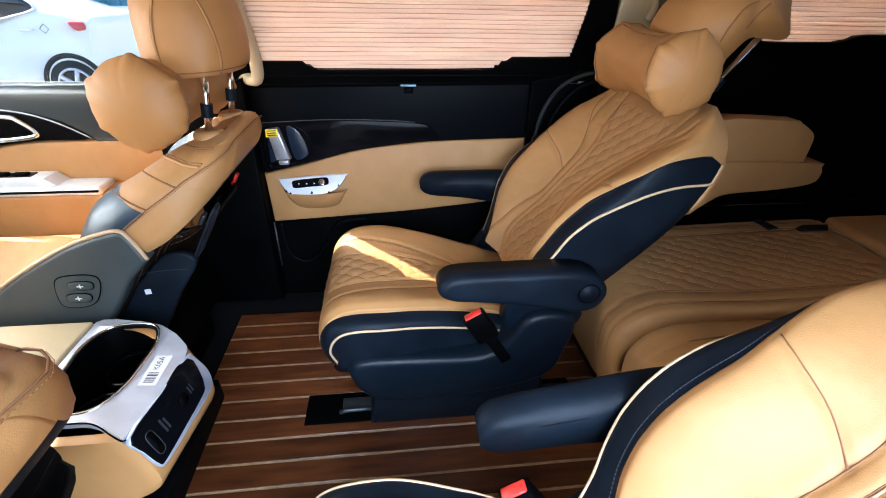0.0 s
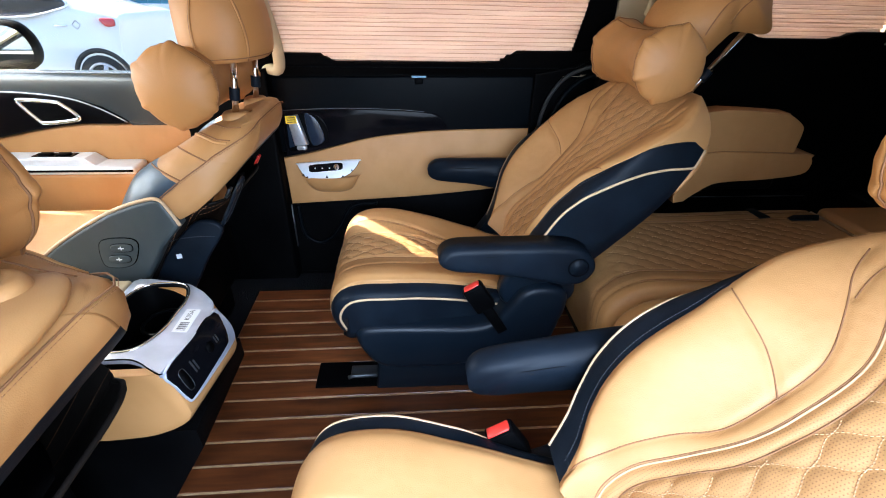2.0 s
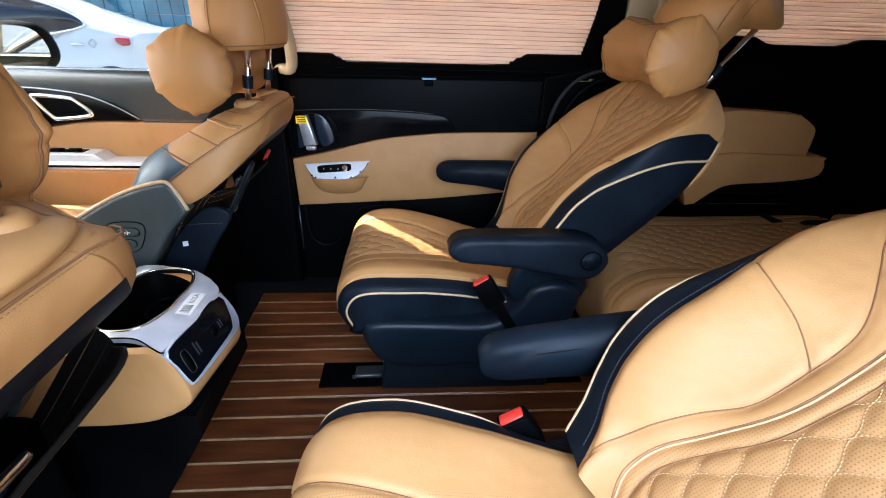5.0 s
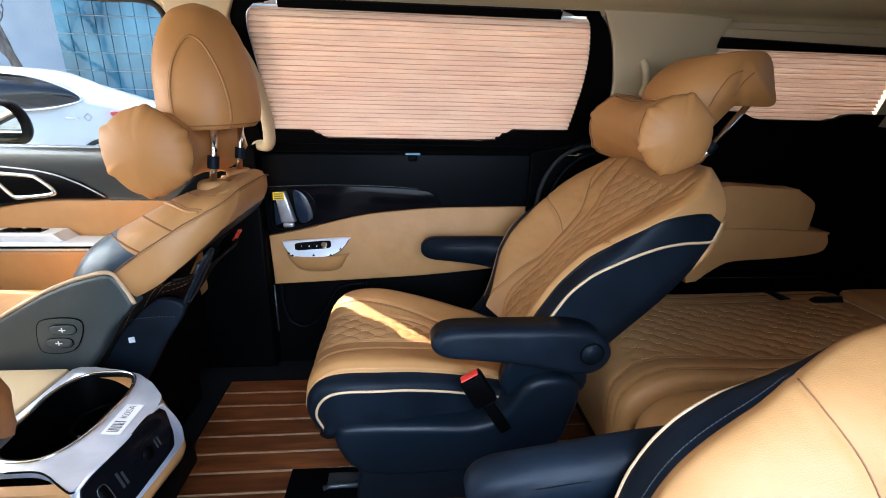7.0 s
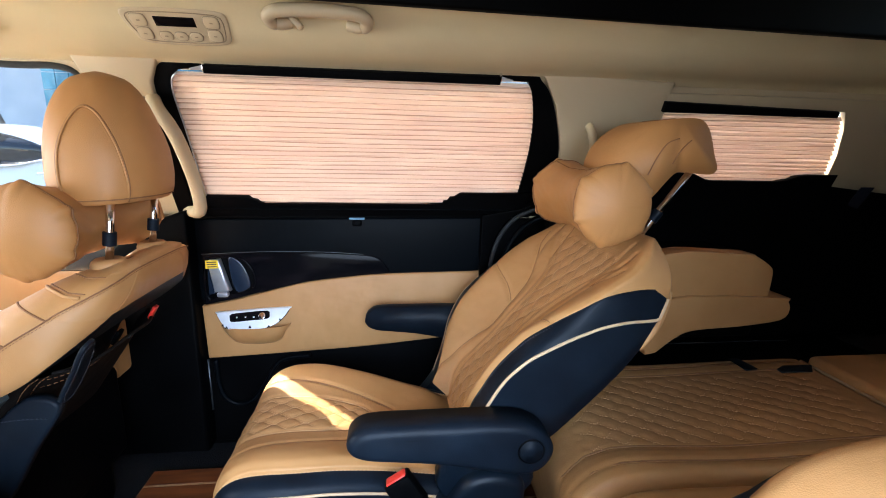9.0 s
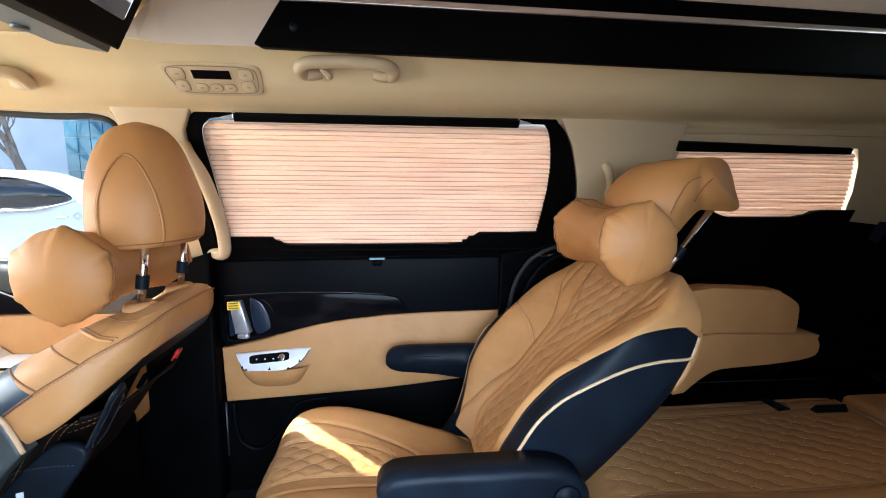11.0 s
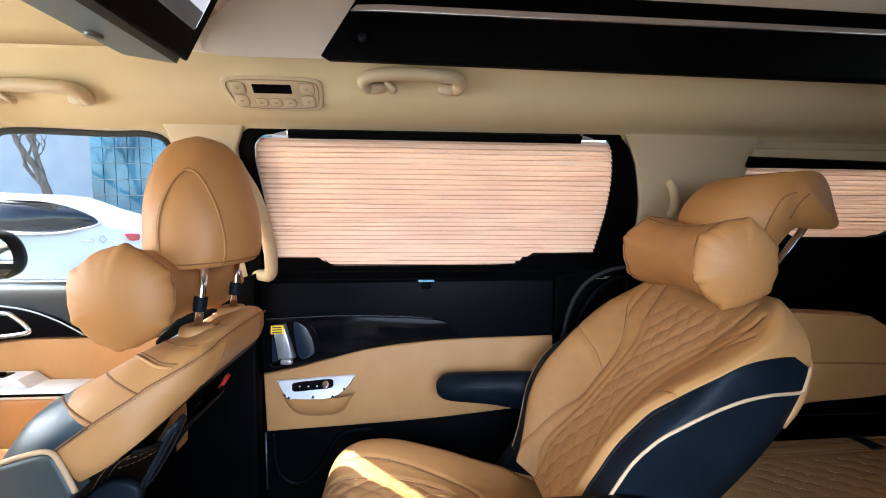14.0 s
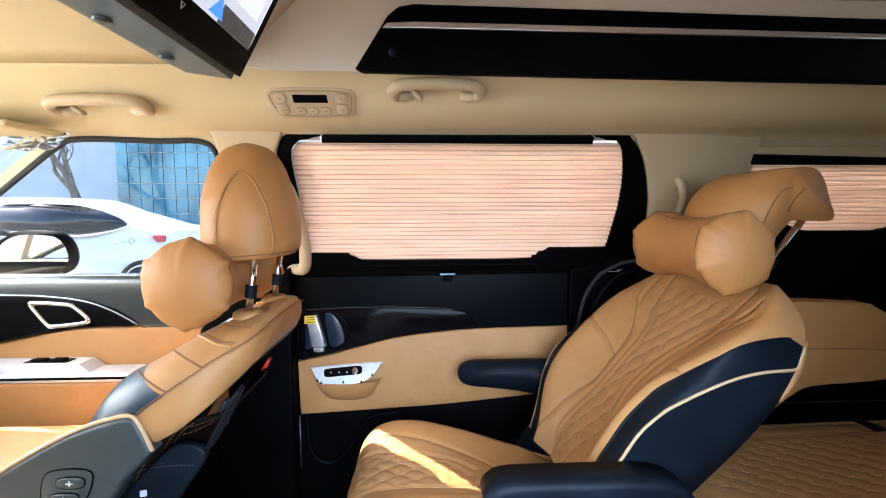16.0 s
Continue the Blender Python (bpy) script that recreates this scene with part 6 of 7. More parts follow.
def tray():
    """The silver tray: its outline with an oval well of two cups sunk into it."""
    outline = [(0.124, 1.030), (0.20, 1.035), (0.238, 1.035), (0.262, 1.026), (0.286, 1.011), (0.306, 0.999), (0.310, 1.002), (0.318, 1.06), (0.326, 1.13), (0.331, 1.185), (0.324, 1.208), (0.292, 1.242), (0.255, 1.268), (0.225, 1.280), (0.162, 1.294), (0.124, 1.296)]
    P = [Vector((a, b, 0)) for a, b in outline]
    n = 72
    C = Vector((0.204, 1.162, 0))
    bm = bmesh.new()
    R = [[], [], [], [], []]
    for k in range(n):
        a = 2 * math.pi * (k + 0.5) / n
        c, s = math.cos(a), math.sin(a)
        # the outline's point in this direction
        best = None
        for A, E in zip(P, P[1:] + P[:1]):
            d = E - A
            den = c * d.y - s * d.x
            if abs(den) < 1e-9:
                continue
            t = ((A.x - C.x) * d.y - (A.y - C.y) * d.x) / den
            u = ((A.x - C.x) * s - (A.y - C.y) * c) / den
            if t > 0 and -1e-6 <= u <= 1 + 1e-6:
                best = t if best is None else min(best, t)
        o = C + Vector((c, s, 0)) * best
        r3 = (abs(c) ** 3 + abs(s) ** 3) ** (-1 / 3)
        waist = 1 - 0.05 * math.exp(-(s / 0.22) ** 2) - 0.16 * max(-s, 0)
        w = C + Vector((c * r3 * 0.068 * waist, s * r3 * 0.112, 0))
        R[0].append(bm.verts.new((o.x, o.y, TOP(o.x) - 0.012)))
        R[1].append(bm.verts.new((o.x, o.y, TOP(o.x))))
        R[2].append(bm.verts.new((w.x, w.y, TOP(w.x) + 0.0015)))
        q = C.lerp(w, 0.95)
        R[3].append(bm.verts.new((q.x, q.y, 0.418)))
        q = C.lerp(w, 0.86)
        R[4].append(bm.verts.new((q.x, q.y, 0.335)))
    for i in range(4):
        for k in range(n):
            j = (k + 1) % n
            bm.faces.new((R[i][k], R[i][j], R[i + 1][j], R[i + 1][k])).material_index = 1 if i > 1 else 0
    bm.faces.new(R[4]).material_index = 1
    rimline = [Vector(v.co) for v in R[2]]
    return bm, rimline


bm, rimline = tray()
crisp(part("cup_holder", bm, tray_silver, con, "pale silver cup holder tray", extra=(black_plastic,)), 30)
part("cup_rim", tube(rimline, 0.0026, 8, True), chrome, con)
part("cup_lip", tube([q + (q - Vector((0.204, 1.162, q.z))).normalized() * -0.004 - Vector((0, 0, 0.002)) for q in rimline], 0.0028, 8, True), navy_plastic, con)
part("tray_seam", tube(smooth_line([(0.20, 1.0335, 0.432), (0.238, 1.0335, 0.432), (0.262, 1.0245, 0.4325), (0.286, 1.009, 0.431), (0.306, 0.998, 0.428), (0.311, 1.001, 0.426)], 4), 0.0014, 6), black_plastic, con)
for yy in (1.105, 1.215):
    part("cup_wall", tube([(0.204 + 0.040 * math.cos(a), yy + 0.044 * math.sin(a), 0.372) for a in np.linspace(0, 2 * math.pi, 28)[:-1]], 0.004, 6, True), navy_plastic, con)
    part("cup_finger", boxed((0.240, yy - 0.012, 0.375), (0.254, yy + 0.012, 0.405), 0.004, 2), teal_grey, con)
slope2 = lambda u, v, d: Vector((0.3095 + 0.118 * (u - 1.0) + v * 0.0235 + d * 0.94, u - d * 0.1, 0.424 - v * 0.078 + d * 0.30))
face_o = [(q.x, q.y) for q in smooth_line([(1.005, -0.02, 0), (1.004, 0.45, 0), (1.008, 0.93, 0), (1.022, 1.04, 0), (1.10, 1.06, 0), (1.172, 1.04, 0), (1.190, 0.94, 0), (1.198, 0.60, 0), (1.190, 0.10, 0), (1.180, -0.02, 0), (1.10, -0.02, 0)], 4, True)]
frame_r = crisp(part("rear_frame", slab(face_o, slope2, 0.006, 0.003), tray_silver, con, "pale silver rear frame"), 50)
panel_o = [(q.x, q.y) for q in smooth_line([(1.0055, 0.0, 0), (1.005, 0.45, 0), (1.009, 0.88, 0), (1.020, 0.96, 0), (1.09, 0.94, 0), (1.152, 0.90, 0), (1.166, 0.80, 0), (1.176, 0.50, 0), (1.174, 0.0, 0), (1.09, -0.01, 0)], 3, True)]
crisp(part("control_panel", slab(panel_o, slope2, 0.0078, 0.001), gloss_black, con, "gloss black socket panel"), 50)
port = [(q.x, q.y) for q in smooth_line([(1.018, 0.30, 0), (1.018, 0.72, 0), (1.026, 0.80, 0), (1.034, 0.72, 0), (1.034, 0.30, 0), (1.026, 0.22, 0)], 3, True)]
part("socket", slab(port, slope2, 0.0086, 0), black_plastic, con)
part("socket_rim", tube([slope2(a, b, 0.0084) for a, b in port], 0.0007, 5, True), steel, con)
part("socket", tube([slope2(1.112, 0.50, 0.0078), slope2(1.112, 0.50, 0.0100)], 0.011, 20), black_plastic, con)
for a0, a1, v0, v1 in ((1.052, 1.056, 0.28, 0.62), (1.060, 1.064, 0.34, 0.62), (1.132, 1.135, 0.40, 0.60), (1.139, 1.142, 0.40, 0.60)):
    part("socket_mark", slab([(a0, v0), (a0, v1), (a1, v1), (a1, v0)], slope2, 0.0082, 0), steel, con, "", False)
lab = lambda u, v, d: Vector((0.282 + v * 0.028, 0.990 + (u - 0.985) * 0.88, TOP(0.282 + v * 0.028) + 0.0010 + d))
sticker = part("label", slab([(1.118, 0.0), (1.118, 1.0), (1.200, 1.0), (1.200, 0.0)], lab, 0.0004, 0), white_paper, con, "white paper label with barcode", False)
for k in range(8):
    u0 = 1.124 + 0.0036 * k
    part("barcode_bar", slab([(u0, 0.2), (u0, 0.8), (u0 + 0.001 + 0.001 * (k % 2), 0.8), (u0 + 0.001 + 0.001 * (k % 2), 0.2)], lambda u, v, d: lab(u, v, d + 0.0005), 0.0003, 0), ink, sticker, "", False)


def writing(text, size, place_m, material, parent, name="lettering"):
    cu = bpy.data.curves.new(name, "FONT")
    cu.body, cu.size, cu.align_x, cu.align_y = text, size, "CENTER", "CENTER"
    tmp = bpy.data.objects.new(name, cu)
    scene.collection.objects.link(tmp)
    bpy.context.view_layer.update()
    me = bpy.data.meshes.new_from_object(tmp.evaluated_get(bpy.context.evaluated_depsgraph_get()))
    bpy.data.objects.remove(tmp)
    b = bmesh.new()
    b.from_mesh(me)
    bmesh.ops.transform(b, matrix=place_m, verts=b.verts[:])
    return part(name, b, material, parent, smooth=False)


o = lab(1.177, 0.5, 0.0009)
ux, vx = Vector((0, 1, 0)), Vector((-1, 0, 0.10)).normalized()
mt = Matrix((( ux.x, vx.x, ux.cross(vx).x, o.x), (ux.y, vx.y, ux.cross(vx).y, o.y), (ux.z, vx.z, ux.cross(vx).z, o.z), (0, 0, 0, 1)))
writing("K05A", 0.0140, mt, ink, sticker)

# ---- front door, pillar and its grab handle ----
fd = thing("front_door", "closed front door with tan insert", "door", (-0.4, 2.0, 0.0), kind="structure")
F0 = 2.008
crisp(part("sill_cap", slab([(-1.2, 0.66), (-1.2, 0.770), (0.20, 0.770), (0.20, 0.60), (-0.16, 0.60), (-0.24, 0.655), (-0.32, 0.68)], on_y(F0), 0.055, 0.024, 5), door_cap, fd, "slate padded door cap"), 60)
swoop = smooth_line([(-1.2, 0.722, 0), (-0.8, 0.719, 0), (-0.566, 0.714, 0), (-0.435, 0.709, 0), (-0.32, 0.693, 0), (-0.238, 0.662, 0), (-0.166, 0.619, 0)], 5)
under = smooth_line([(-0.19, 0.614, 0), (-0.325, 0.612, 0), (-0.443, 0.597, 0), (-0.579, 0.570, 0), (-0.85, 0.52, 0), (-1.2, 0.47, 0)], 5)
crisp(part("gloss_panel", slab([(q.x, q.y) for q in swoop + under], on_y(F0 - 0.012), 0.047, 0.008, 3), gloss_black, fd, "gloss black door trim"), 60)
part("gloss_edge", tube([(q.x, F0 - 0.0600, q.y + 0.001) for q in swoop], 0.0022, 6), satin_silver, fd)
crisp(part("tan_insert", slab([(-1.2, 0.40)] + [(q.x, q.y - 0.004) for q in under[::-1]] + [(-0.10, 0.612), (0.20, 0.612), (0.20, 0.40)], on_y(F0), 0.050, 0.01, 3), tan_leather, fd), 60)
part("armrest", boxed((-1.2, 1.870, 0.30), (0.10, F0 - 0.002, 0.478), 0.02, 4), tan_leather, fd, "tan door armrest")
crisp(part("switch_panel", boxed((-1.1, 1.866, 0.470), (-0.145, 1.955, 0.496), 0.008, 3), bright_silver, fd, "silver window switch panel"))
crisp(part("switch_block", slab([(-1.1, 0.494), (-1.1, 0.520), (-0.300, 0.520), (-0.270, 0.496)], lambda u, v, d: Vector((u, 1.952 - d, v)), 0.070, 0.004), bright_silver, fd, "silver switch block"))
crisp(part("switch_tray", boxed((-0.47, 1.900, 0.519), (-0.345, 1.938, 0.5225), 0.001, 1), gloss_black, fd))
for k in range(2):
    part("switch", boxed((-0.455 + 0.055 * k, 1.905, 0.522), (-0.415 + 0.055 * k, 1.930, 0.528), 0.003, 2), black_plastic, fd)
part("chrome_line", tube([(-1.1, 1.8645, 0.484), (-0.15, 1.8645, 0.484)], 0.0035, 8), gloss_black, fd)
crisp(part("lower_panel", boxed((-1.2, F0 - 0.05, -0.01), (0.20, F0 - 0.002, 0.31), 0.02, 3), tan_leather, fd, "tan lower door panel"))
sp_ring = smooth_line([(-0.72, 0.27, 0), (-0.70, 0.38, 0), (-0.58, 0.385, 0), (-0.525, 0.34, 0), (-0.535, 0.275, 0), (-0.6, 0.265, 0)], 5, True)
part("speaker_grille", slab([(q.x, q.y) for q in sp_ring], on_y(F0 - 0.1375), 0.004, 0.001), tan_perforated, fd)
hr = [(-0.472, 0.680, 0), (-0.462, 0.690, 0), (-0.37, 0.684, 0), (-0.348, 0.676, 0), (-0.312, 0.643, 0), (-0.320, 0.628, 0), (-0.41, 0.618, 0), (-0.432, 0.626, 0)]
part("handle_ring", tube([(q.x, F0 - 0.061, q.y) for q in smooth_line(hr, 6, True)], 0.0075, 8, True), chrome, fd, "chrome inner handle")
crisp(part("handle_recess", slab([(q.x, q.y) for q in smooth_line(hr, 4, True)], on_y(F0 - 0.058), 0.002, 0), black_plastic, fd, smooth=False))
fw = tagged(new("window_3"), "clear front door window", "window", kind="structure")
fw.location = (-0.4, 1.9, 0.8)
fo = [(-0.98, 0.755, 0), (-0.72, 0.915, 0), (-0.47, 1.060, 0), (-0.30, 1.156, 0), (-0.215, 1.180, 0), (0.0, 1.175, 0), (0.105, 1.174, 0), (0.156, 1.145, 0), (0.164, 1.03, 0), (0.164, 0.755, 0)]
fi = [(-0.93, 0.765, 0), (-0.68, 0.905, 0), (-0.435, 1.048, 0), (-0.275, 1.140, 0), (-0.205, 1.160, 0), (0.0, 1.156, 0), (0.10, 1.156, 0), (0.140, 1.13, 0), (0.149, 1.03, 0), (0.150, 0.765, 0)]
rim("window_frame", smooth_line(fo, 4), smooth_line(fi, 4), 0.010, on_side(0.016), cream_plastic, fw)
part("seal", tube([on_side(0.016)(q.x, q.y, 0.008) for q in smooth_line(fi, 4)], 0.009, 6), rubber, fw)
pane = part("pane", slab([(-0.98, 0.75), (-0.60, 1.03), (-0.36, 1.165), (0.15, 1.165), (0.17, 0.75)], on_side(0.045), 0.004, 0), glass, fw, "", False)
pane.visible_shadow = False
pillar = thing("door_pillar", "black lower pillar with cream upper trim", "pillar", (0.22, 1.98, 0), kind="structure")
crisp(part("lower_trim", slab([(0.02, 0.0), (0.02, 0.60), (0.155, 0.74), (0.30, 0.79), (0.295, 0.0)], on_y(2.008), 0.066, 0.012, 3), black_plastic, pillar), 60)
crisp(part("upper_trim", slab([(0.158, 0.78), (0.158, 1.0), (0.152, 1.15), (0.14, 1.19), (0.34, 1.19), (0.308, 1.13), (0.299, 1.0), (0.299, 0.78)], on_side(0.010), 0.022, 0.008, 3), cream_plastic, pillar), 60)
crisp(part("outer_skin", slab([(0.170, 0.76), (0.170, 1.19), (0.350, 1.19), (0.346, 0.76)], on_side(0.052), 0.006, 0.001), gloss_black, pillar), 50)
gh = thing("pillar_grab_handle", "cream plastic grab handle on the door pillar", "grab handle", (0.30, 1.88, 0.75))
loop = smooth_line([on_side(-0.005)(0.295, 1.085, 0.0), on_side(-0.005)(0.315, 1.075, 0.035), on_side(-0.005)(0.345, 1.02, 0.05), on_side(-0.005)(0.358, 0.93, 0.052), on_side(-0.005)(0.358, 0.86, 0.05), on_side(-0.005)(0.343, 0.805, 0.04), on_side(-0.005)(0.295, 0.785, 0.0)], 6)
part("handle", tube(loop, 0.0175, 12), cream_plastic, gh)
part("backplate", slab([(0.27, 0.78), (0.262, 1.09), (0.31, 1.09), (0.318, 0.78)], on_side(-0.012), 0.005, 0.003), black_plastic, gh)

# ---- roof fittings ----
def grab_handle(x0, x1, y, z, label):
    t = thing("roof_grab_handle", label, "grab handle", ((x0 + x1) / 2, y, z + 0.02), "roof grab handles")
    down, inward = Vector((0, -0.55, -0.83)), Vector((0, -0.83, 0.55))
    at = lambda x, n, k: Vector((x, y, z)) + down * n + inward * k
    path = smooth_line([at(x0 + 0.020, -0.004, 0.000), at(x0 + 0.008, 0.010, 0.008), at(x0 + 0.002, 0.017, 0.030), at(x0 + 0.018, 0.019, 0.046), at(x0 + 0.055, 0.020, 0.052), at((x0 + x1) / 2, 0.020, 0.054), at(x1 - 0.055, 0.020, 0.052),
                        at(x1 - 0.018, 0.019, 0.046), at(x1 - 0.002, 0.017, 0.030), at(x1 - 0.008, 0.010, 0.008), at(x1 - 0.020, -0.004, 0.000)], 6)
    part("grip", tube(path, 0.0135, 14), cream_plastic, t)
    for x in (x0 + 0.022, x1 - 0.022):
        part("mount", tube(smooth_line([at(x - 0.020, 0.002, 0.004), at(x, 0.010, 0.006), at(x + 0.020, 0.002, 0.004)], 6), 0.0125, 12), cream_plastic, t)
    part("coat_hook", tube(smooth_line([at(x0 + 0.046, 0.0, 0.026), at(x0 + 0.050, 0.014, 0.024), at(x0 + 0.064, 0.022, 0.014), at(x0 + 0.060, 0.014, 0.004)], 5), 0.0065, 10), cream_plastic, t)
    return t


grab_handle(0.638, 0.842, 1.650, 1.232, "cream roof grab handle over the sliding door")
grab_handle(-0.150, 0.066, 1.690, 1.203, "cream roof grab handle over the front door")

clim = thing("climate_panel", "cream roof climate panel with dark display", "control panel", (0.455, 1.65, 1.20))
pa, pb = Vector((0.446, 1.648, 1.241)), Vector((0.446, 1.692, 1.203))
vd = (pb - pa).normalized()
nd = Vector((0, vd.z, -vd.y))
cl = lambda u, v, d: pa + Vector((u * 1.08, 0, 0)) + vd * (v * 1.36 - 0.010) + nd * (d if nd.z < 0 else -d)
body = smooth_line([(-0.097, 0.014, 0), (-0.090, 0.001, 0), (-0.06, -0.003, 0), (0.0, -0.004, 0), (0.06, -0.003, 0), (0.090, 0.001, 0), (0.097, 0.014, 0), (0.093, 0.044, 0), (0.084, 0.056, 0), (0.05, 0.060, 0), (0.0, 0.061, 0), (-0.05, 0.060, 0), (-0.077, 0.056, 0), (-0.087, 0.044, 0)], 4, True)
crisp(part("housing", slab([(q.x, q.y) for q in body], cl, 0.010, 0.004), cream_plastic, clim), 50)
rin = [(q.x * 0.90, 0.028 + (q.y - 0.028) * 0.80) for q in body]
# a darker line paints the shadow outline inside the housing's edge
part("groove", tube([cl(a, b, 0.0100) for a, b in rin], 0.0012, 6, True), cream_shade, clim)
crisp(part("display", slab([(-0.038, 0.010), (-0.038, 0.026), (0.036, 0.026), (0.036, 0.010)], cl, 0.0115, 0.001), gloss_black, clim, "dark display"))
for x0, x1, y0, y1 in ((-0.080, -0.052, 0.007, 0.027), (-0.078, -0.052, 0.030, 0.050), (0.052, 0.080, 0.007, 0.027), (0.052, 0.078, 0.030, 0.050), (-0.040, -0.016, 0.036, 0.050), (-0.012, 0.012, 0.036, 0.050), (0.016, 0.040, 0.036, 0.050)):
    r = 0.005
    o = smooth_line([(x0 + r, y0, 0), (x1 - r, y0, 0), (x1, y0 + r, 0), (x1, y1 - r, 0), (x1 - r, y1, 0), (x0 + r, y1, 0), (x0, y1 - r, 0), (x0, y0 + r, 0)], 3, True)
    b = part("button", slab([(q.x, q.y) for q in o], cl, 0.0122, 0.002), cream_plastic, clim)
    # the shadow round each button, as a darker line
    part("gap", tube([cl(q.x, q.y, 0.0103) for q in o], 0.0009, 5, True), cream_shade, b)
    part("mark", slab([((x0 + x1) / 2 - 0.003, (y0 + y1) / 2 - 0.001), ((x0 + x1) / 2 - 0.003, (y0 + y1) / 2 + 0.001), ((x0 + x1) / 2 + 0.003, (y0 + y1) / 2 + 0.001), ((x0 + x1) / 2 + 0.003, (y0 + y1) / 2 - 0.001)], cl, 0.0125, 0), cream_shade, b, "", False)

hook = thing("belt_guide", "cream belt guide on the rear pillar", "belt guide", (1.44, 1.86, 1.0))
part("cover", tube(smooth_line([on_side(0.0)(1.448, 1.05, 0.0), on_side(0.0)(1.452, 1.04, 0.022), on_side(0.0)(1.468, 1.00, 0.026), on_side(0.0)(1.475, 0.965, 0.01)], 5), 0.012, 10), cream_plastic, hook)
crisp(solo("rear_pillar_trim", slab([(1.392, 0.86), (1.42, 0.86), (1.50, 0.93), (1.648, 0.93), (1.650, 1.10), (1.66, 1.17), (1.26, 1.19), (1.296, 1.168), (1.340, 1.10), (1.377, 1.00), (1.392, 0.90)], on_side(0.010), 0.014, 0.006), cream_plastic, "cream trim of the rear pillar", "pillar", True, "structure"), 50)

# monitor hanging from the roof
mon = thing("roof_monitor", "black roof monitor showing a home screen", "monitor", (0.36, 1.137, 1.30))
bz = Vector((0.354, 0, 1.223))
tz = Vector((0.440, 0, 1.382))
e1 = (tz - bz).normalized()
e2 = Vector((e1.z, 0, -e1.x))
scr = lambda u, v, d: bz + e1 * v + e2 * d + Vector((0, CY + u, 0))
crisp(part("housing", slab([(-0.345, 0.0), (-0.345, 0.20), (0.345, 0.20), (0.345, 0.0)], lambda u, v, d: scr(u, v, d - 0.02), 0.02, 0.005), black_plastic, mon))
under = [(0.348, 1.217), (0.263, 1.229), (0.223, 1.249), (0.213, 1.279), (0.288, 1.317), (0.428, 1.377)]
crisp(part("cradle", slab(under, lambda u, v, d: Vector((u - 0.008, CY - 0.340 + d, v)), 0.68, 0.006), teal_grey, mon, "grey monitor cradle"))
for yy in (CY + 0.235, CY + 0.08, CY - 0.22):
    part("knob", tube([(0.273, yy, 1.229), (0.273, yy, 1.222)], 0.012, 16), steel, mon)
img = [((-0.315, 0.050), (0.318, 0.19), (0.50, 0.53, 0.62)), ((0.19, 0.050), (0.318, 0.082), (0.035, 0.035, 0.04)), ((0.05, 0.10), (0.30, 0.145), (0.66, 0.69, 0.76)), ((0.16, 0.15), (0.30, 0.19), (0.10, 0.34, 0.36)), ((0.20, 0.165), (0.26, 0.19), (0.70, 0.55, 0.12))]
for k, (a, b, c) in enumerate(img):
    part("screen_area", slab([(a[0], a[1]), (a[0], b[1]), (b[0], b[1]), (b[0], a[1])], lambda u, v, d: scr(u, v, d + 0.0006 * (k + 1)), 0.0004, 0), glow("screen_glow", c, 0.30), mon, "", False)
part("screen_area", slab([(0.150, 0.055), (0.172, 0.088), (0.196, 0.055)], lambda u, v, d: scr(u, v, d + 0.0048), 0.0004, 0), glow("screen_blue", (0.05, 0.22, 0.62), 0.35), mon, "", False)
part("screen_edge", slab([(0.3185, 0.055), (0.3185, 0.19), (0.3205, 0.19), (0.3205, 0.055)], lambda u, v, d: scr(u, v, d + 0.0006), 0.0004, 0), glow("screen_white", (0.8, 0.85, 0.95), 0.35), mon, "", False)
for u0 in (0.06, 0.10):
    part("key_mark", tube([scr(u0 + 0.006 * math.cos(a), 0.036 + 0.006 * math.sin(a), 0.0006) for a in (0.5, 2.6, 4.7)], 0.0008, 4, True), white_ink, mon)

# third-row belt hanging on the far wall
belt = thing("seat_belt", "dark blue seat belt hanging by the rear quarter", "seat belt", (2.27, 1.86, 0.45))
part("webbing", slab([(2.425, 0.88), (2.475, 0.88), (2.345, 0.585), (2.295, 0.585)], lambda u, v, d: Vector((u, wall_y(v) - 0.0185 - d, v)), 0.003, 0.001), navy_web, belt)
part("tongue", boxed((2.298, wall_y(0.57) - 0.032, 0.555), (2.350, wall_y(0.57) - 0.0175, 0.590), 0.003, 2), steel, belt, "steel belt tongue")
part("webbing", slab([(2.300, 0.56), (2.348, 0.56), (2.295, 0.44), (2.250, 0.44)], lambda u, v, d: Vector((u, wall_y(v) - 0.0185 - d, v)), 0.003, 0.001), navy_web, belt)

# sun visor under plastic film
vis = thing("sun_visor", "beige sun visor in clear plastic film", "sun visor", (-0.5, 1.68, 1.13))
part("board", boxed((-0.60, 1.60, 1.150), (-0.20, 1.76, 1.166), 0.007, 3), headliner_mat, vis)
rg = random.Random(8)
rows = [[Vector((-0.60 + 0.42 * i / 24, 1.755 - 0.06 * j / 8 + rg.uniform(-0.006, 0.006), 1.160 - 0.05 * j / 8 + rg.uniform(-0.004, 0.004))) for j in range(9)] for i in range(25)]
part("film", sheet(rows), film, vis, "crumpled clear plastic film", False)

# ---- outside ----
ground = solo("ground", sheet([[Vector((x, y, -0.40)) for y in (-400, -20, 0, 2.5, 3, 3.5, 4, 4.5, 5, 5.5, 6, 8, 20, 400)] for x in (-400, -20, 0, 20, 400)]), pale_ground, "unseen grey car park ground, paled to bounce light", "ground", False, "structure")


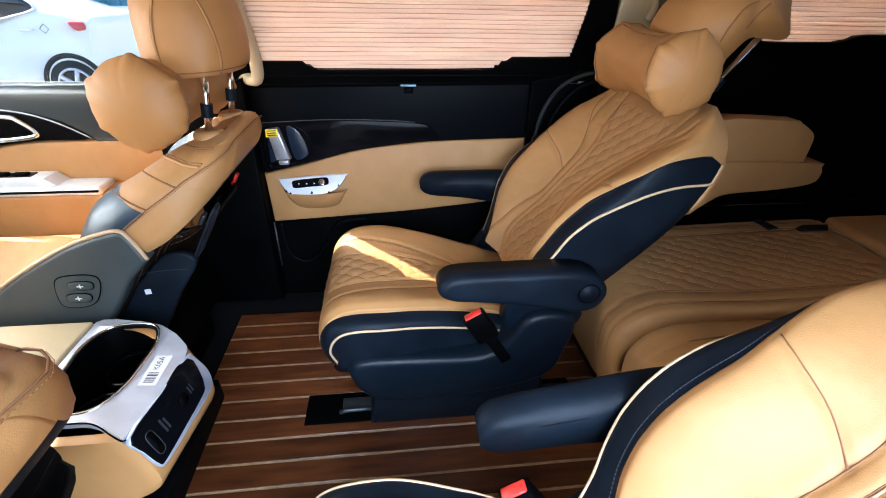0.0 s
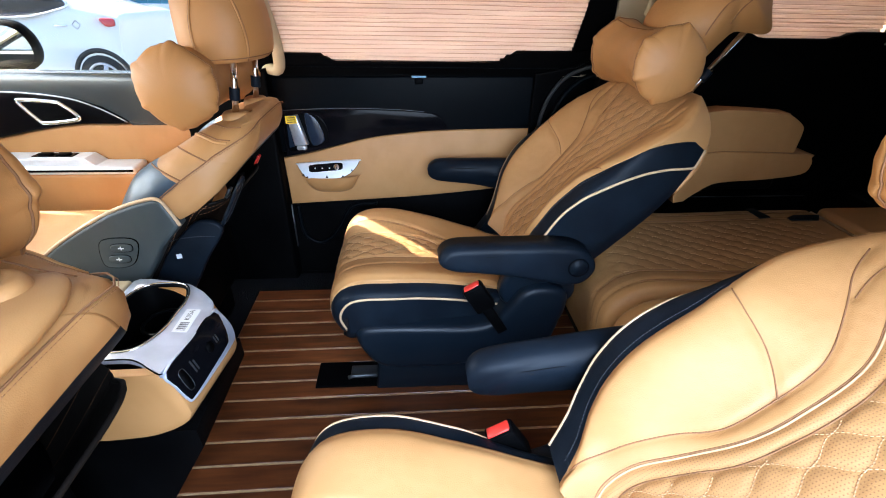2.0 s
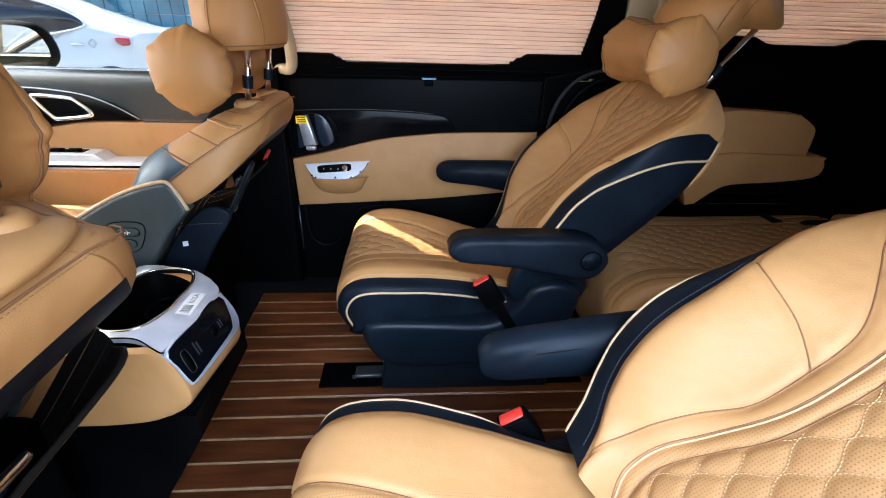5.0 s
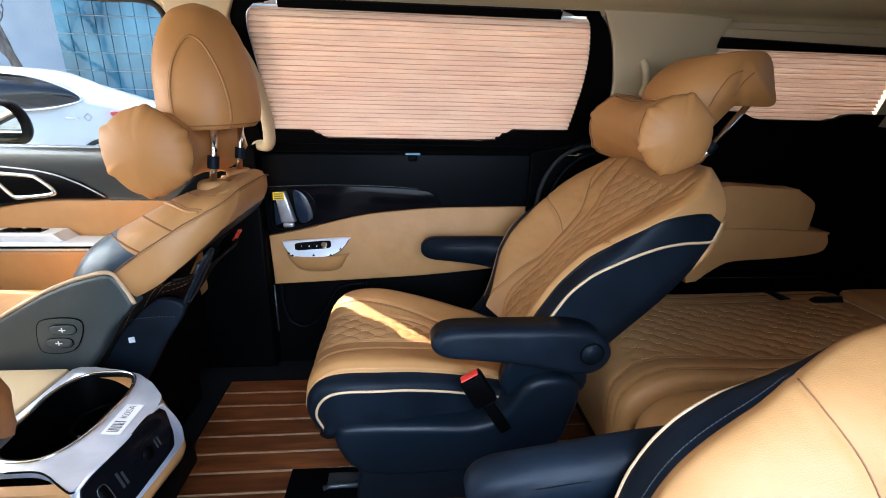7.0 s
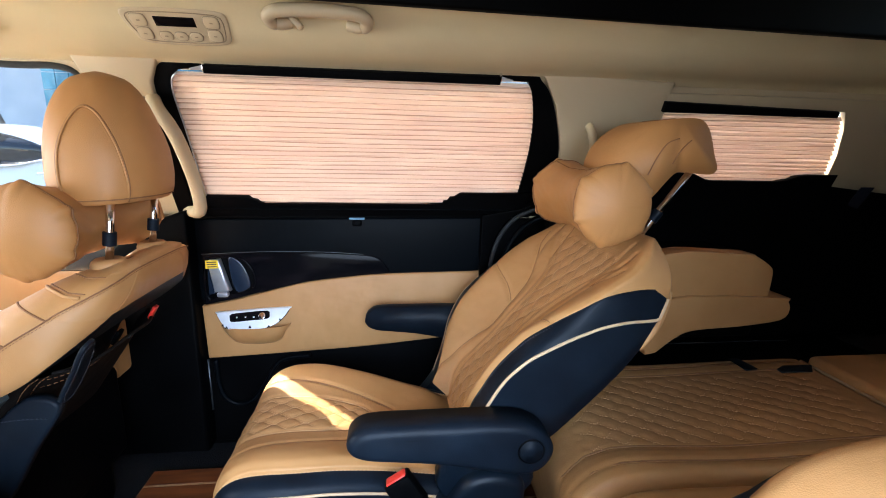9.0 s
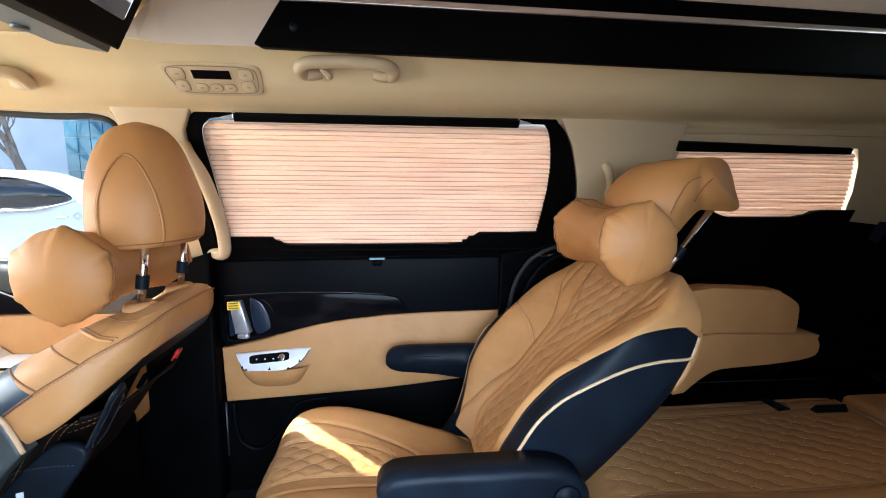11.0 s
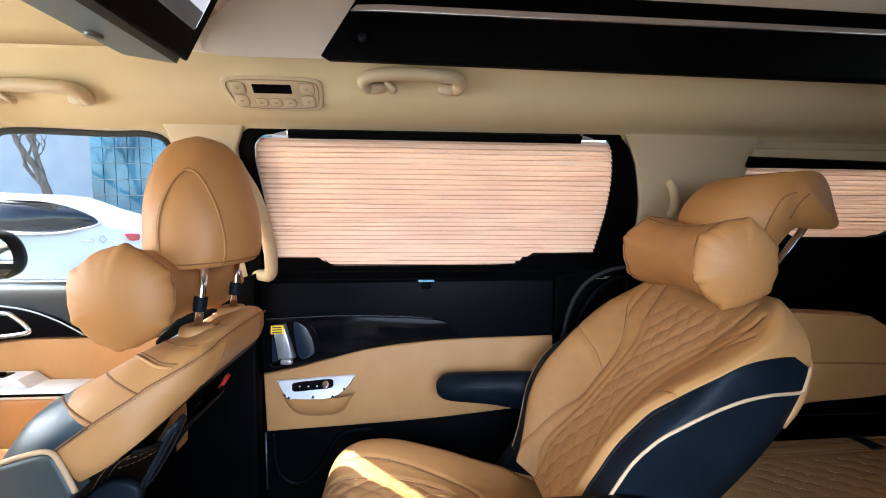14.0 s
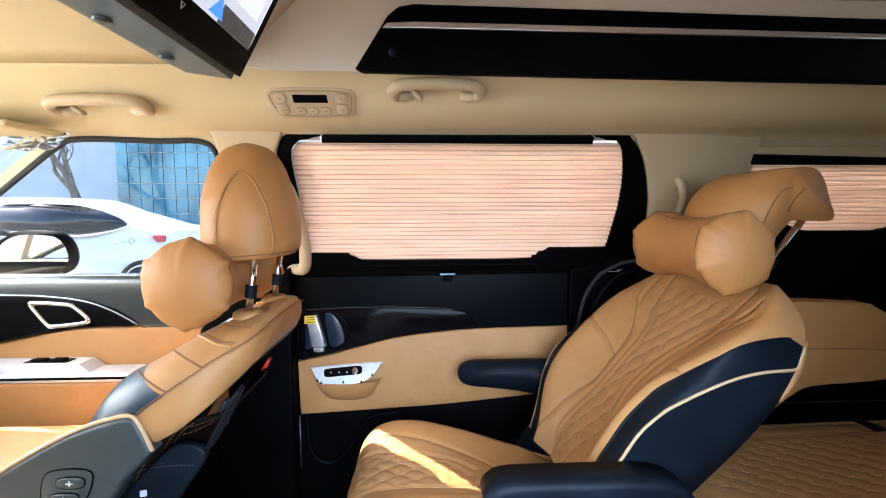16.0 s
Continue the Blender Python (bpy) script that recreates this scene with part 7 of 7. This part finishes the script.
def wing_mirror():
    t = thing("wing_mirror", "white wing mirror on the front door", "mirror", (-0.75, 2.15, 0.72))
    o = smooth_line([(-0.885, 0.77, 0), (-0.842, 0.848, 0), (-0.766, 0.890, 0), (-0.640, 0.888, 0), (-0.592, 0.855, 0), (-0.574, 0.80, 0), (-0.586, 0.755, 0), (-0.630, 0.728, 0), (-0.776, 0.706, 0), (-0.870, 0.725, 0)], 5, True)
    part("housing", slab([(q.x, q.y) for q in o], lambda u, v, d: Vector((u - 0.5 * d, 2.26 + d, v)), 0.11, 0.03, 4), black_plastic, t)
    inner = [(-0.725 + (q.x + 0.725) * 0.88, 0.803 + (q.y - 0.803) * 0.84) for q in o]
    part("mirror_glass", slab(inner, lambda u, v, d: Vector((u, 2.258 - d, v)), 0.003, 0), mirror_mat, t, "", False)
    part("arm", boxed((-0.84, 2.02, 0.70), (-0.74, 2.30, 0.74), 0.015, 3), black_plastic, t)
    return t


wing_mirror()


def sedan():
    """A white saloon car parked beyond the far windows, its tail towards the rear of the van."""
    X, Y, Z = -2.90, 7.0, -0.40
    t = thing("parked_car", "white saloon car parked outside", "car", (X - 2.0, Y + 0.9, Z))
    prof = [(-0.03, 0.30), (-0.03, 0.58), (0.0, 0.84), (0.04, 1.04), (-0.04, 1.10), (-0.33, 1.16), (-0.60, 1.24), (-0.85, 1.39), (-1.30, 1.51), (-1.74, 1.56), (-2.2, 1.575), (-2.7, 1.55), (-3.3, 1.43), (-4.0, 1.12), (-4.7, 0.98), (-4.98, 0.78), (-5.0, 0.30)]
    P = smooth_line([(a, b, 0) for a, b in prof], 5)
    rings = []
    n = len(P)
    for v, inset in ((0.0, 0.10), (0.03, 0.03), (0.12, 0.0), (0.88, 0.0), (0.97, 0.03), (1.0, 0.10)):
        ring = []
        for q in P:
            tum = 0.27 * step(0.95, 1.46, q.y)
            yy = Y + tum + (1.80 - 2 * tum - 0.60 * step(-2.0, -0.6, q.x) * step(1.0, 1.3, q.y)) * v
            ring.append(Vector((X + q.x * (1 - 0.01), yy, Z + max(0.2, q.y - inset * 0.5 * (q.y > 0.5)))))
        rings.append(ring)
    part("body", loft(rings), car_white, t)
    side = lambda off: (lambda u, v, d: Vector((X + u, Y + 0.27 * step(0.95, 1.46, v) - off - d, Z + v)))
    gl = smooth_line([(-0.55, 1.162, 0), (-0.78, 1.300, 0), (-1.30, 1.445, 0), (-1.9, 1.472, 0), (-2.5, 1.44, 0), (-3.2, 1.16, 0), (-2.2, 1.02, 0), (-1.14, 1.026, 0), (-0.80, 1.075, 0)], 5, True)
    part("side_window", slab([(q.x, q.y) for q in gl], side(0.0), 0.012, 0), tinted, t)
    part("window_line", tube([side(0.014)(q.x, q.y, 0) for q in gl], 0.014, 6, True), chrome, t)
    tl = smooth_line([(0.0, 1.015, 0), (-0.06, 1.028, 0), (-0.172, 1.022, 0), (-0.11, 0.940, 0), (-0.04, 0.935, 0), (0.005, 0.95, 0)], 4, True)
    part("tail_light", slab([(q.x, q.y) for q in tl], side(-0.005), 0.03, 0.01), red_lens, t)
    part("fuel_flap", tube([side(0.003)(-0.46 + 0.05 * math.cos(k / 4 * 6.283), 0.95 + 0.05 * math.sin(k / 4 * 6.283), 0) for k in range(4)], 0.004, 6, True), steel, t)
    for x in (-0.72, -1.75):
        part("door_handle", boxed((X + x, Y - 0.03, Z + 0.925), (X + x + 0.15, Y + 0.01, Z + 0.95), 0.01, 2), chrome, t)
    for x in (-0.31, -3.0):
        w = part("wheel", tube([(X + x, Y - 0.01, Z + 0.30), (X + x, Y + 0.22, Z + 0.30)], 0.30, 32), rubber, t)
        part("arch", tube([(X + x + 0.345 * math.cos(a), Y + 0.0, Z + 0.31 + 0.345 * math.sin(a)) for a in np.linspace(-0.2, math.pi + 0.2, 24)], 0.03, 8), rubber, t)
        for k in range(5):
            a = k / 5 * 2 * math.pi
            part("spoke", tube([(X + x, Y - 0.016, Z + 0.30), (X + x + 0.19 * math.cos(a), Y - 0.016, Z + 0.30 + 0.19 * math.sin(a))], 0.028, 8), satin_silver, w)
        part("rim", tube([(X + x + 0.20 * math.cos(a), Y - 0.014, Z + 0.30 + 0.20 * math.sin(a)) for a in np.linspace(0, 2 * math.pi, 28)[:-1]], 0.016, 8, True), satin_silver, w)
    return t


sedan()

bld = thing("building", "grey plastered building with gridded glazing", "building", (-8, 16, -0.42))
part("wall", boxed((-40, 16.0, -0.42), (6, 18.0, 9.0)), plaster, bld, "", False)
gx, gw, gz, gh = -9.34, 0.374, 0.38, 0.50
for i in range(15):
    for j in range(8):
        part("pane", boxed((gx + i * gw, 15.93, gz + j * gh), (gx + i * gw + gw - 0.022, 15.97, gz + j * gh + gh - 0.022)), dark_glass, bld, "", False)
part("window_frame", boxed((gx - 0.03, 15.975, gz - 0.03), (gx + 15 * gw, 15.998, gz + 8 * gh)), white_paper, bld, "", False)
part("low_wall", boxed((-40, 13.0, -0.42), (6, 13.2, 0.60)), plaster, bld, "", False)


def tree(x, y, label):
    """A bare winter tree: trunk, limbs and fine twigs."""
    rg = random.Random(11)
    t = thing("bare_tree", label, "tree", (x, y, -0.42))
    bm = bmesh.new()
    tips = []

    def grow(p, d, r, length, depth):
        pts = [p]
        for k in range(5):
            d = (d + Vector((rg.uniform(-0.2, 0.2), rg.uniform(-0.2, 0.2), rg.uniform(-0.05, 0.12)))).normalized()
            pts.append(pts[-1] + d * length / 5)
        tube(pts, lambda q: r * (1 - 0.45 * q), 7 if depth > 2 else 4, bm=bm)
        if depth:
            for k in range(3 if depth > 1 else 4):
                a = pts[2 + (k + 1) % 4]
                e = (d + Vector((rg.uniform(-0.9, 0.9), rg.uniform(-0.9, 0.9), rg.uniform(-0.1, 0.6)))).normalized()
                grow(a, e, r * 0.5, length * 0.68, depth - 1)
    grow(Vector((x, y, -0.45)), Vector((-0.25, 0, 1)).normalized(), 0.16, 2.6, 4)
    part("branches", bm, bark, t)
    return t


tree(-8.6, 13.8, "bare grey winter tree by the building")
